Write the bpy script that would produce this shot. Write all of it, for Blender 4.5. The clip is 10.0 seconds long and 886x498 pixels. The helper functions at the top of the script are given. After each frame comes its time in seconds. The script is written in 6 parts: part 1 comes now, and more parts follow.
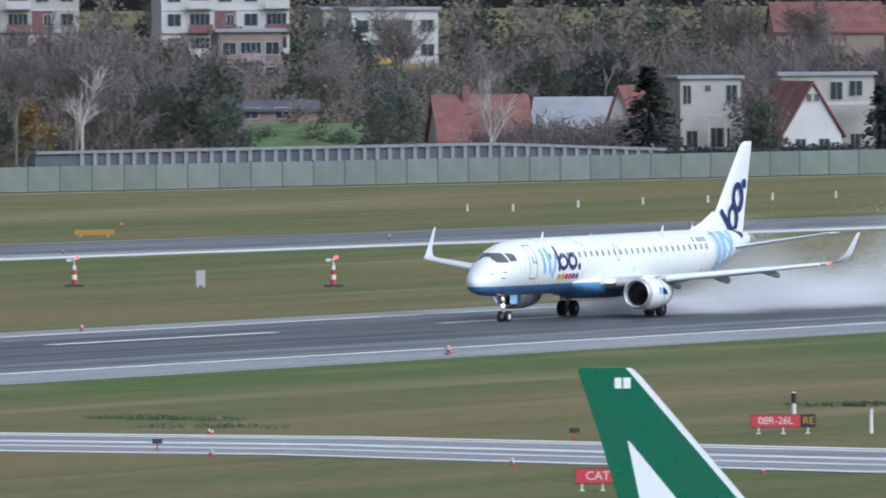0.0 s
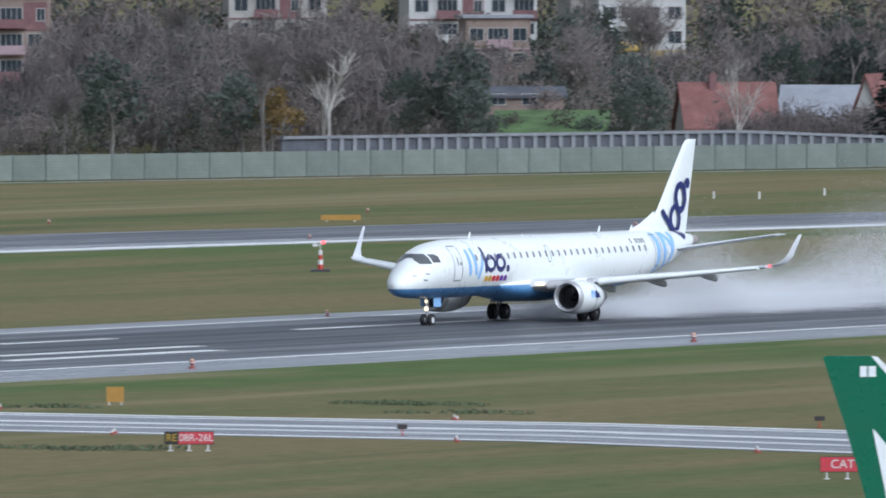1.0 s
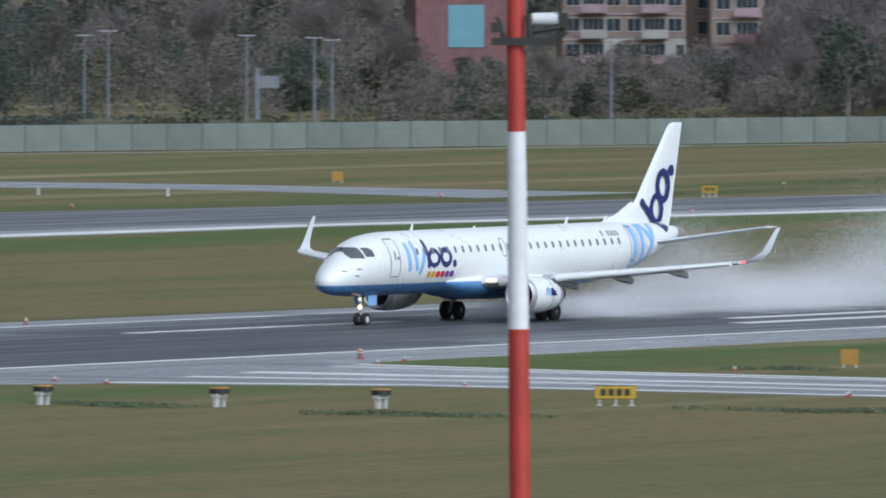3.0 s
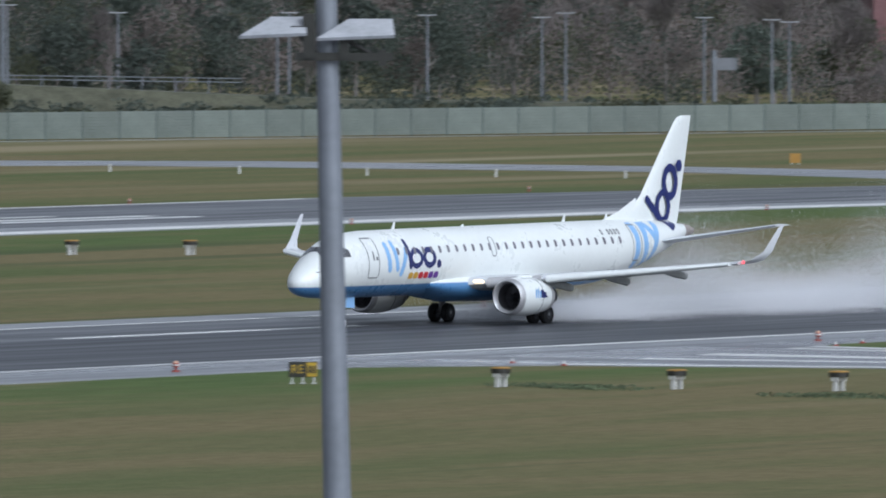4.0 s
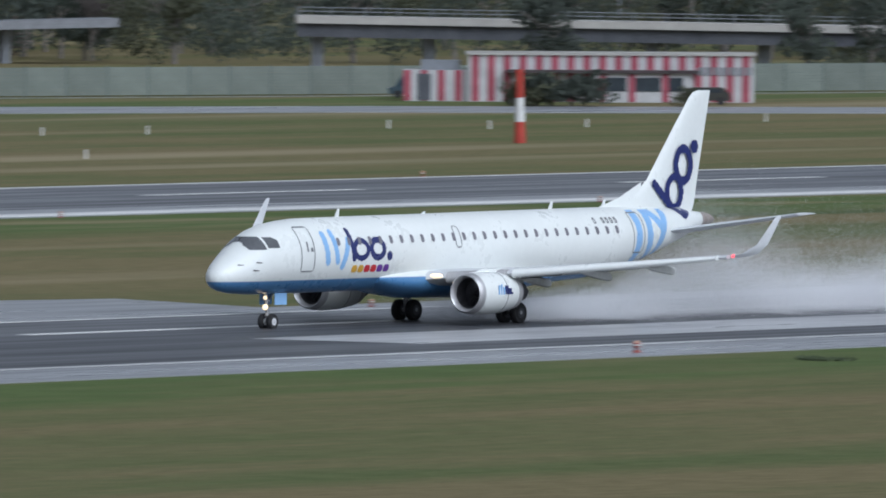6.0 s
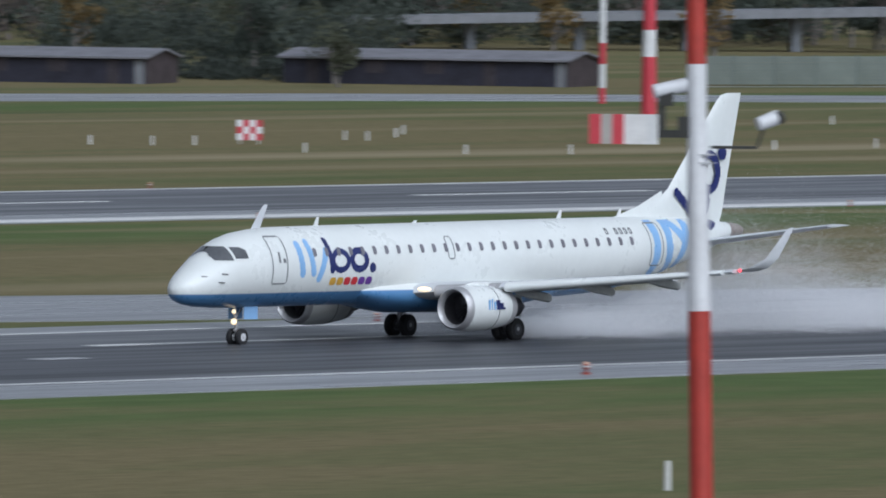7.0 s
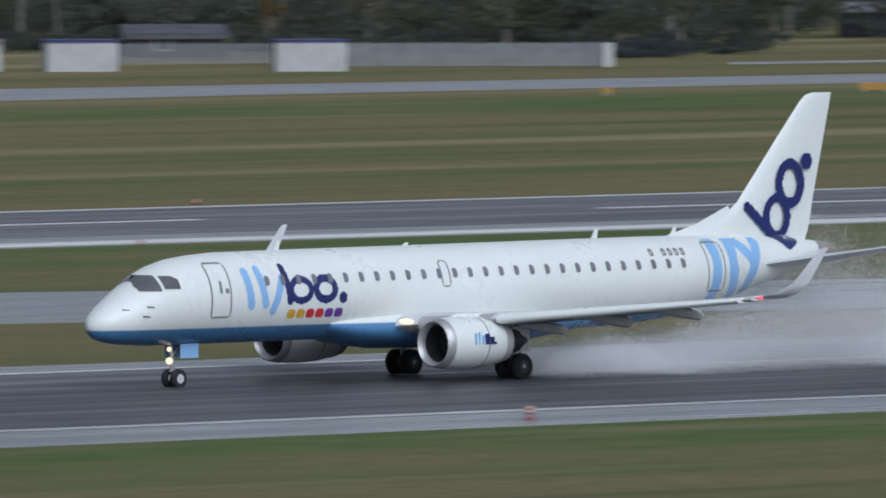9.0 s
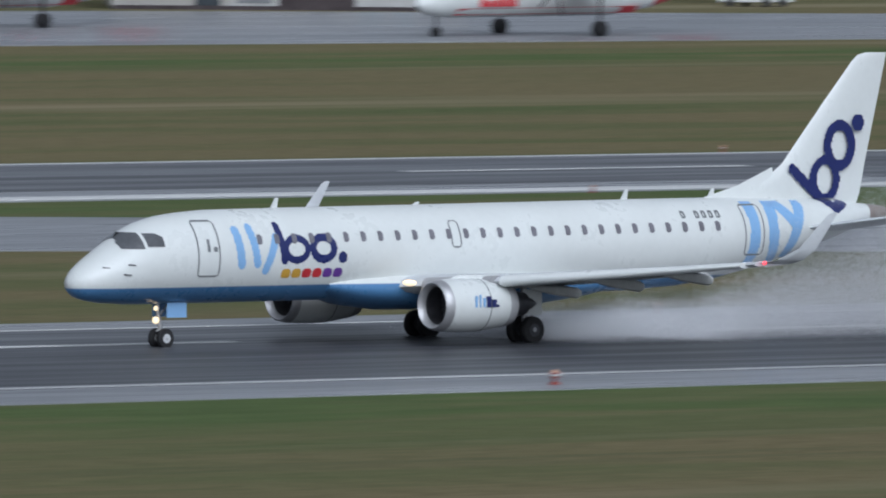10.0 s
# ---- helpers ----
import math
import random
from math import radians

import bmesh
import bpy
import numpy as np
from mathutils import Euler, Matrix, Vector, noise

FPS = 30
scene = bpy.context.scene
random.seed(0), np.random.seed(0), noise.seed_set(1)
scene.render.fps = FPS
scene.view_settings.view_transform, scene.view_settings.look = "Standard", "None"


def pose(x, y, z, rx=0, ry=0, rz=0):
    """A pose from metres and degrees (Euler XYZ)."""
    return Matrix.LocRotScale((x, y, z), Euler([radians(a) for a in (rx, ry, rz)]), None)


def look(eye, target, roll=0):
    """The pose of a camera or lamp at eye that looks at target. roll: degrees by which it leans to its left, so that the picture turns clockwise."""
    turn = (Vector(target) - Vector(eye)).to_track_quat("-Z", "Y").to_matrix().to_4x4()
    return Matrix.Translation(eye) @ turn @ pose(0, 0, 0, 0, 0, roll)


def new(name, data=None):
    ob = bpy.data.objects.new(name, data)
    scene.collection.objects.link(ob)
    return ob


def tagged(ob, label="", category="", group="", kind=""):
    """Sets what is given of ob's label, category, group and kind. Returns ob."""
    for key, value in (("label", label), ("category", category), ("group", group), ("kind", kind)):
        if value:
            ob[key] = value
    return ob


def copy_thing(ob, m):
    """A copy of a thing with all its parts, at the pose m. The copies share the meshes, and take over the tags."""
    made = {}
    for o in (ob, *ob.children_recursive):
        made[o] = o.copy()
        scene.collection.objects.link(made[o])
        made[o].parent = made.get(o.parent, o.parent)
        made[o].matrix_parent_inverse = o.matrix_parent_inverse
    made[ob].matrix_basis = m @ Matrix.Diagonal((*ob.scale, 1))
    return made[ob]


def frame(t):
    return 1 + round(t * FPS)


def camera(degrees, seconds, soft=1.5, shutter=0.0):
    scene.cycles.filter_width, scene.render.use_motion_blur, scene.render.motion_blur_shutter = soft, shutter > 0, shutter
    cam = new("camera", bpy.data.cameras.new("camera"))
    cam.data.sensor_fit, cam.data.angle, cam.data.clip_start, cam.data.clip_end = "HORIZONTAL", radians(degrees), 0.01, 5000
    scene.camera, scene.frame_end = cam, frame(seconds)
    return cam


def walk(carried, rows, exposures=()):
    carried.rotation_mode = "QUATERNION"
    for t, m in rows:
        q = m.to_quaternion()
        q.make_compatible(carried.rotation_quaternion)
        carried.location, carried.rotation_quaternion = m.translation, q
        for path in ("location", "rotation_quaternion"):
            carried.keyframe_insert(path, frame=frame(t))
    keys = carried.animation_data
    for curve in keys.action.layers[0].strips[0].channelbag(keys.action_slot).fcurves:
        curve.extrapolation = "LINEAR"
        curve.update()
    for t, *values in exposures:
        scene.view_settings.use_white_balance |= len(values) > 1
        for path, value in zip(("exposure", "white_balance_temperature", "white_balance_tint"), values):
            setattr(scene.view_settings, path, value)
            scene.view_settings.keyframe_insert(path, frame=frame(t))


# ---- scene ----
cam = camera(3.124, 10.0, soft=1.8, shutter=0.25)
walk(cam, [
    (0.0, look((0.00, 0.00, 23.63), (446.503, 224.811, 13.864), -0.439)),
    (0.5, look((0.00, 0.00, 23.63), (444.920, 227.922, 13.755), -0.276)),
    (1.0, look((0.00, 0.00, 23.63), (443.038, 231.548, 13.485), -0.102)),
    (1.5, look((0.00, 0.00, 23.63), (440.827, 235.715, 13.116), -0.015)),
    (2.0, look((0.00, 0.00, 23.63), (438.093, 240.735, 12.610), 0.062)),
    (2.5, look((0.00, 0.00, 23.63), (435.282, 245.772, 12.418), 0.104)),
    (4.0, look((0.00, 0.00, 23.63), (424.827, 263.404, 11.761), 0.056)),
    (4.5, look((0.00, 0.00, 23.63), (420.951, 269.526, 11.153), 0.083)),
    (5.0, look((0.00, 0.00, 23.63), (416.244, 276.722, 10.754), 0.104)),
    (5.5, look((0.00, 0.00, 23.63), (410.701, 284.867, 10.378), 0.131)),
    (7.0, look((0.00, 0.00, 23.63), (389.541, 313.143, 9.502), 0.621)),
    (7.5, look((0.00, 0.00, 23.63), (381.639, 322.717, 9.295), 0.559)),
    (8.0, look((0.00, 0.00, 23.63), (372.854, 332.809, 8.871), 0.419)),
    (8.5, look((0.00, 0.00, 23.63), (360.745, 345.882, 8.516), 0.202)),
    (9.0, look((-0.95, -1.16, 23.68), (346.603, 357.962, 8.277), -0.052)),
    (9.5, look((-7.61, -9.28, 24.06), (324.027, 364.553, 7.620), 0.073)),
    (10.0, look((-18.83, -22.96, 24.70), (298.478, 363.043, 6.842), 0.494)),
], exposures=[(0.0, 0.09, 5470, 9), (2.5, -0.09, 5520, 9), (5.0, -0.27, 5580, 9), (7.5, -0.45, 5580, 9), (10.0, -0.57, 5580, 9)])

# ---- world and sun: an even, wet November overcast ----
world = bpy.data.worlds.new("overcast")
scene.world = world
world.use_nodes = True
wn, wl = world.node_tree.nodes, world.node_tree.links
sky = wn.new("ShaderNodeTexSky")
sky.sky_type = "NISHITA"
sky.sun_disc = False
sky.sun_elevation, sky.sun_rotation = radians(38), radians(200)
sky.air_density, sky.dust_density, sky.ozone_density = 1.0, 6.0, 1.0
grey = wn.new("ShaderNodeHueSaturation")
grey.inputs["Saturation"].default_value = 0.22
wl.new(sky.outputs["Color"], grey.inputs["Color"])
wl.new(grey.outputs["Color"], wn["Background"].inputs["Color"])
wn["Background"].inputs["Strength"].default_value = 0.15
sun = new("sun", bpy.data.lights.new("sun", "SUN"))
sun.data.energy, sun.data.angle, sun.data.color = 0.45, radians(40), (1.0, 0.97, 0.93)
sun.matrix_world = look((0, 0, 100), (20, 55, 30))

# ---- materials ----


def mat(name, color, rough=0.6, metal=0.0, vary=0.15, scale=3.0, bump=0.0, second=None, stretch=(1, 1, 1), coords="Object", spec=0.5, rvary=0.1, perobj=0.0):
    m = bpy.data.materials.new(name)
    m.use_nodes = True
    n, l = m.node_tree.nodes, m.node_tree.links
    b = n["Principled BSDF"]
    b.inputs["Roughness"].default_value, b.inputs["Metallic"].default_value = rough, metal
    b.inputs["Specular IOR Level"].default_value = spec
    if coords == "World":
        src = n.new("ShaderNodeNewGeometry").outputs["Position"]
    else:
        src = n.new("ShaderNodeTexCoord").outputs["Object"]
    mp = n.new("ShaderNodeMapping")
    mp.inputs["Scale"].default_value = stretch
    l.new(src, mp.inputs["Vector"])
    mixes = []
    for s, det in ((scale, 4.0), (scale * 6.3, 2.0)):
        t = n.new("ShaderNodeTexNoise")
        t.inputs["Scale"].default_value, t.inputs["Detail"].default_value = s, det
        l.new(mp.outputs["Vector"], t.inputs["Vector"])
        mixes.append(t.outputs["Fac"])
    add = n.new("ShaderNodeMath")
    add.operation = "ADD"
    l.new(mixes[0], add.inputs[0])
    half = n.new("ShaderNodeMath")
    half.operation, half.inputs[1].default_value = "MULTIPLY", 0.5
    l.new(mixes[1], half.inputs[0])
    l.new(half.outputs[0], add.inputs[1])
    ramp = n.new("ShaderNodeMapRange")
    ramp.inputs["From Min"].default_value, ramp.inputs["From Max"].default_value = 0.5, 1.0
    l.new(add.outputs[0], ramp.inputs["Value"])
    mix = n.new("ShaderNodeMix")
    mix.data_type = "RGBA"
    c2 = second if second else tuple(max(0.0, v * (1 - vary)) for v in color)
    c1 = color if second else tuple(min(1.0, v * (1 + vary)) for v in color)
    mix.inputs[6].default_value, mix.inputs[7].default_value = (*c1, 1), (*c2, 1)
    l.new(ramp.outputs["Result"], mix.inputs[0])
    out = mix.outputs[2]
    if perobj:
        oi = n.new("ShaderNodeObjectInfo")
        hs = n.new("ShaderNodeHueSaturation")
        mr = n.new("ShaderNodeMapRange")
        mr.inputs["To Min"].default_value, mr.inputs["To Max"].default_value = 1 - perobj, 1 + perobj
        l.new(oi.outputs["Random"], mr.inputs["Value"])
        l.new(mr.outputs["Result"], hs.inputs["Value"])
        l.new(out, hs.inputs["Color"])
        out = hs.outputs["Color"]
    l.new(out, b.inputs["Base Color"])
    if rvary:
        rr = n.new("ShaderNodeMapRange")
        rr.inputs["From Min"].default_value, rr.inputs["From Max"].default_value = 0.5, 1.0
        rr.inputs["To Min"].default_value, rr.inputs["To Max"].default_value = max(0.02, rough - rvary), min(1, rough + rvary)
        l.new(add.outputs[0], rr.inputs["Value"])
        l.new(rr.outputs["Result"], b.inputs["Roughness"])
    if bump:
        bp = n.new("ShaderNodeBump")
        bp.inputs["Strength"].default_value, bp.inputs["Distance"].default_value = bump, 0.05
        l.new(add.outputs[0], bp.inputs["Height"])
        l.new(bp.outputs["Normal"], b.inputs["Normal"])
    return m


def leafy(m, share=0.5):
    """Lets light through thin leaves and twigs."""
    n, l = m.node_tree.nodes, m.node_tree.links
    b, out = n["Principled BSDF"], n["Material Output"]
    tr = n.new("ShaderNodeBsdfTranslucent")
    l.new(b.inputs["Base Color"].links[0].from_socket, tr.inputs["Color"])
    mx = n.new("ShaderNodeMixShader")
    mx.inputs[0].default_value = share
    l.new(b.outputs[0], mx.inputs[1])
    l.new(tr.outputs[0], mx.inputs[2])
    l.new(mx.outputs[0], out.inputs["Surface"])


def glow(name, color, strength):
    m = bpy.data.materials.new(name)
    m.use_nodes = True
    b = m.node_tree.nodes["Principled BSDF"]
    b.inputs["Base Color"].default_value = (*color, 1)
    b.inputs["Emission Color"].default_value = (*color, 1)
    b.inputs["Emission Strength"].default_value = strength
    return m


def grass_material():
    """Autumn turf: green and straw patches drawn out along the runway by mowing."""
    m = bpy.data.materials.new("turf")
    m.use_nodes = True
    n, l = m.node_tree.nodes, m.node_tree.links
    b = n["Principled BSDF"]
    b.inputs["Roughness"].default_value = 0.9
    b.inputs["Specular IOR Level"].default_value = 0.1
    pos = n.new("ShaderNodeNewGeometry").outputs["Position"]

    def noise_of(scale, stretch, detail=5.0):
        mp = n.new("ShaderNodeMapping")
        mp.inputs["Scale"].default_value = stretch
        l.new(pos, mp.inputs["Vector"])
        t = n.new("ShaderNodeTexNoise")
        t.inputs["Scale"].default_value, t.inputs["Detail"].default_value = scale, detail
        l.new(mp.outputs["Vector"], t.inputs["Vector"])
        return t.outputs["Fac"]

    def ramp_of(v, lo, hi):
        r = n.new("ShaderNodeMapRange")
        r.inputs["From Min"].default_value, r.inputs["From Max"].default_value = lo, hi
        l.new(v, r.inputs["Value"])
        return r.outputs["Result"]

    def mixed(f, a, c):
        x = n.new("ShaderNodeMix")
        x.data_type = "RGBA"
        l.new(f, x.inputs[0])
        for s, v in ((6, a), (7, c)):
            if isinstance(v, tuple):
                x.inputs[s].default_value = (*v, 1)
            else:
                l.new(v, x.inputs[s])
        return x.outputs[2]

    green = mixed(ramp_of(noise_of(0.9, (0.5, 1, 1)), 0.3, 0.7), (0.078, 0.102, 0.036), (0.122, 0.140, 0.056))
    straw = mixed(ramp_of(noise_of(1.3, (0.4, 1, 1)), 0.3, 0.7), (0.138, 0.118, 0.057), (0.200, 0.168, 0.086))
    bands = ramp_of(noise_of(0.055, (0.10, 0.9, 1.0), 9.0), 0.36, 0.61)
    patch = ramp_of(noise_of(0.14, (0.26, 1, 1), 9.0), 0.45, 0.67)
    both = n.new("ShaderNodeMath")
    both.operation = "MULTIPLY_ADD"
    l.new(patch, both.inputs[0])
    both.inputs[1].default_value = 0.6
    l.new(bands, both.inputs[2])
    both.use_clamp = True
    field = mixed(both.outputs[0], green, straw)
    worn = mixed(ramp_of(noise_of(0.03, (0.10, 1.6, 1), 8.0), 0.55, 0.70), field, (0.265, 0.226, 0.138))
    worn = mixed(ramp_of(noise_of(0.045, (0.07, 1.3, 1), 8.0), 0.61, 0.70), worn, (0.072, 0.092, 0.041))
    sep = n.new("ShaderNodeSeparateXYZ")
    l.new(pos, sep.inputs[0])

    def verge(y0, y1):
        up, dn = ramp_of(sep.outputs["Y"], y0 - 9, y0 + 3), ramp_of(sep.outputs["Y"], y1 + 9, y1 - 3)
        x = n.new("ShaderNodeMath")
        x.operation = "MULTIPLY"
        l.new(up, x.inputs[0])
        l.new(dn, x.inputs[1])
        return x.outputs[0]
    lush = mixed(ramp_of(noise_of(0.5, (0.4, 1, 1)), 0.3, 0.7), (0.074, 0.110, 0.036), (0.108, 0.144, 0.050))
    ragged = ramp_of(noise_of(0.12, (0.3, 1, 1), 6.0), 0.30, 0.55)
    for y0, y1 in ((388, 420), (546, 570), (764, 782)):
        f = n.new("ShaderNodeMath")
        f.operation = "MULTIPLY"
        l.new(verge(y0, y1), f.inputs[0])
        l.new(ragged, f.inputs[1])
        worn = mixed(f.outputs[0], worn, lush)
    l.new(worn, b.inputs["Base Color"])
    bp = n.new("ShaderNodeBump")
    bp.inputs["Strength"].default_value, bp.inputs["Distance"].default_value = 0.6, 0.15
    l.new(noise_of(2.2, (1, 1, 1), 8.0), bp.inputs["Height"])
    l.new(bp.outputs["Normal"], b.inputs["Normal"])
    return m


M = {}
M["turf"] = grass_material()
M["asphalt"] = mat("wet_asphalt", (0.100, 0.103, 0.113), 0.42, vary=0.22, scale=0.25, stretch=(0.08, 1.2, 1), coords="World", rvary=0.16, bump=0.15, spec=0.35)
# rubbered wheel band, and the runway half that shows no wet sheen
M["rubber_nosheen"] = mat("rubbered_sheenless_asphalt", (0.056, 0.058, 0.066), 0.46, vary=0.2, scale=0.3, stretch=(0.05, 1.5, 1), coords="World", rvary=0.12, bump=0.15, spec=0.3)
M["concrete"] = mat("wet_concrete", (0.24, 0.245, 0.26), 0.34, vary=0.25, scale=0.2, stretch=(0.1, 1.5, 1), coords="World", rvary=0.14, bump=0.1)
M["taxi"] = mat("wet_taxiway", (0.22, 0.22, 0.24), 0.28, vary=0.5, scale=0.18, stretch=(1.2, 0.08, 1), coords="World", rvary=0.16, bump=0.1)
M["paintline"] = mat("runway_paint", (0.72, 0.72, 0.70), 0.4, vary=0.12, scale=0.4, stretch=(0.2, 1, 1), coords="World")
M["paintworn"] = mat("worn_paint", (0.40, 0.40, 0.41), 0.36, vary=0.22, scale=0.4, stretch=(0.15, 1, 1), coords="World")
M["white"] = mat("aircraft_white", (0.740, 0.765, 0.750), 0.30, vary=0.03, scale=0.6, spec=0.5, rvary=0.05)
M["blue"] = mat("aircraft_blue", (0.055, 0.19, 0.46), 0.3, vary=0.06, scale=0.8)
M["lightblue"] = mat("pale_blue_paint", (0.27, 0.47, 0.76), 0.35, vary=0.06, scale=1)
M["navy"] = mat("navy_paint", (0.020, 0.028, 0.13), 0.35, vary=0.08, scale=1)
M["yellow"] = mat("ochre_paint", (0.62, 0.36, 0.05), 0.4, vary=0.1, scale=1)
M["red"] = mat("red_paint", (0.55, 0.035, 0.045), 0.45, vary=0.12, scale=1)
M["purple"] = mat("purple_paint", (0.14, 0.05, 0.30), 0.4, vary=0.1, scale=1)
M["wing"] = mat("wing_grey", (0.60, 0.62, 0.64), 0.35, vary=0.06, scale=0.7)
M["metal"] = mat("bare_metal", (0.48, 0.48, 0.49), 0.45, 0.6, vary=0.1, scale=2)
M["darkmetal"] = mat("dark_metal", (0.09, 0.09, 0.10), 0.4, 0.7, vary=0.2, scale=4)
M["dark"] = mat("dark_void", (0.012, 0.012, 0.014), 0.6, vary=0.2, scale=4)
M["tyre"] = mat("tyre_rubber", (0.018, 0.018, 0.020), 0.7, vary=0.2, scale=6)
M["glass"] = mat("cockpit_glass", (0.11, 0.115, 0.125), 0.10, vary=0.2, scale=1, rvary=0.02)
M["cabinglass"] = mat("cabin_window", (0.19, 0.185, 0.21), 0.3, vary=0.2, scale=3, rvary=0.03)
M["seam"] = mat("seam_grey", (0.20, 0.21, 0.22), 0.5, vary=0.1, scale=3)
M["spray"] = mat("spray_droplets", (0.80, 0.81, 0.83), 0.6, vary=0.02, scale=1, rvary=0)
M["landing"] = glow("landing_light", (1.0, 0.74, 0.42), 1.9)
M["rednav"] = glow("red_lamp", (1.0, 0.06, 0.07), 3.5)
M["warm"] = glow("edge_lamp", (0.60, 0.36, 0.25), 0.12)
M["polered"] = mat("pole_red", (0.37, 0.038, 0.024), 0.5, vary=0.15, scale=1.5)
M["polewhite"] = mat("pole_white", (0.66, 0.66, 0.66), 0.5, vary=0.10, scale=1.5)
M["polegrey"] = mat("pole_grey", (0.20, 0.215, 0.24), 0.5, 0.2, vary=0.12, scale=1.5)
M["panelwhite"] = mat("floodlight_white", (0.62, 0.63, 0.64), 0.4, vary=0.08, scale=2)
M["headgrey"] = mat("floodlight_grey", (0.40, 0.41, 0.43), 0.35, vary=0.2, scale=4)
M["signred"] = mat("sign_red", (0.50, 0.045, 0.065), 0.45, vary=0.08, scale=2)
M["signyellow"] = mat("sign_yellow", (0.46, 0.31, 0.030), 0.45, vary=0.08, scale=2)
M["signblack"] = mat("sign_black", (0.025, 0.025, 0.02), 0.5, vary=0.1, scale=2)
M["orange"] = mat("marker_orange", (0.36, 0.20, 0.04), 0.5, vary=0.1, scale=2)
M["green"] = mat("tail_green", (0.004, 0.115, 0.055), 0.3, vary=0.08, scale=0.6)
M["postwhite"] = mat("post_white", (0.60, 0.60, 0.58), 0.6, vary=0.12, scale=5)
M["fence"] = mat("fence_green", (0.148, 0.172, 0.152), 0.7, vary=0.12, scale=0.5, perobj=0.10)
M["fencepost"] = mat("fence_post", (0.09, 0.11, 0.10), 0.7, vary=0.2, scale=2)
M["wallpost"] = mat("wall_post", (0.19, 0.198, 0.215), 0.7, vary=0.15, scale=1)
M["walldark"] = mat("wall_dark", (0.075, 0.080, 0.095), 0.8, vary=0.2, scale=0.6)
M["plaster"] = mat("pale_plaster", (0.365, 0.352, 0.33), 0.8, vary=0.10, scale=0.5)
M["plasterwhite"] = mat("white_plaster", (0.46, 0.46, 0.455), 0.8, vary=0.08, scale=0.5)
M["plastertan"] = mat("tan_plaster", (0.23, 0.175, 0.150), 0.8, vary=0.15, scale=0.4)
M["plasteryellow"] = mat("yellow_plaster", (0.42, 0.30, 0.08), 0.8, vary=0.12, scale=0.5)
M["brickred"] = mat("red_brick", (0.165, 0.085, 0.088), 0.8, vary=0.2, scale=0.8)
M["rooftile"] = mat("clay_roof", (0.165, 0.072, 0.064), 0.75, vary=0.25, scale=0.7)
M["roofgrey"] = mat("felt_roof", (0.26, 0.27, 0.30), 0.55, vary=0.15, scale=0.5)
M["shed"] = mat("dark_shed", (0.021, 0.021, 0.035), 0.7, vary=0.25, scale=0.6)
M["shedend"] = mat("shed_gable", (0.050, 0.038, 0.041), 0.75, vary=0.25, scale=0.8)
M["cyan"] = mat("cyan_panels", (0.14, 0.30, 0.36), 0.35, vary=0.08, scale=0.4)
M["winglass"] = mat("house_glass", (0.035, 0.045, 0.055), 0.12, vary=0.3, scale=0.5, rvary=0.03)
M["bark"] = mat("bark", (0.165, 0.150, 0.138), 0.9, vary=0.3, scale=2)
M["birchbark"] = mat("pale_bark", (0.42, 0.40, 0.37), 0.85, vary=0.25, scale=2)
M["twig"] = mat("bare_twigs", (0.205, 0.180, 0.172), 0.9, vary=0.15, scale=0.6, perobj=0.3)
M["leafdark"] = mat("dark_leaves", (0.098, 0.117, 0.097), 0.85, vary=0.2, scale=0.5, perobj=0.3)
M["leafolive"] = mat("olive_leaves", (0.108, 0.116, 0.074), 0.8, vary=0.3, scale=0.5, perobj=0.25)
M["leafbrown"] = mat("brown_leaves", (0.190, 0.162, 0.148), 0.85, vary=0.2, scale=0.5, perobj=0.25)
M["leafgold"] = mat("golden_leaves", (0.205, 0.145, 0.062), 0.8, vary=0.4, scale=0.5, perobj=0.2)
M["conifer"] = mat("conifer_needles", (0.066, 0.086, 0.082), 0.8, vary=0.3, scale=0.6, perobj=0.25)
for key in ("twig", "leafdark", "leafolive", "leafbrown", "leafgold", "conifer"):
    leafy(M[key])
M["lampred"] = mat("lamp_red", (0.24, 0.045, 0.030), 0.5, vary=0.15, scale=3)
# red and white dulled in the base colour to stand in for haze
M["hutred"] = mat("haze_dulled_red_boards", (0.30, 0.062, 0.090), 0.6, vary=0.2, scale=0.8)
M["hutwhite"] = mat("haze_dulled_white_boards", (0.44, 0.44, 0.45), 0.6, vary=0.15, scale=0.8)
M["hutpink"] = mat("bleached_pink_boards", (0.31, 0.225, 0.245), 0.6, vary=0.2, scale=0.8)
M["edgepaint"] = mat("scuffed_edge_paint", (0.50, 0.50, 0.50), 0.36, vary=0.25, scale=0.5, stretch=(0.15, 1, 1), coords="World")
M["plastercream"] = mat("cream_plaster", (0.43, 0.385, 0.255), 0.8, vary=0.10, scale=0.5)
M["leafrust"] = mat("rust_leaves", (0.22, 0.085, 0.040), 0.8, vary=0.35, scale=0.5, perobj=0.2)
leafy(M["leafrust"])
M["hedge"] = mat("yew_foliage", (0.054, 0.064, 0.066), 0.85, vary=0.3, scale=0.6)
leafy(M["hedge"], 0.3)
M["shedroof"] = mat("lavender_felt_roof", (0.180, 0.178, 0.196), 0.6, vary=0.15, scale=0.5)
M["sheddoor"] = mat("shed_door", (0.040, 0.033, 0.040), 0.7, vary=0.25, scale=0.8)
M["fairing"] = mat("fairing_grey", (0.60, 0.61, 0.59), 0.5, vary=0.15, scale=1)
M["deice"] = mat("bare_slat_metal", (0.42, 0.42, 0.43), 0.4, 0.2, vary=0.08, scale=1)
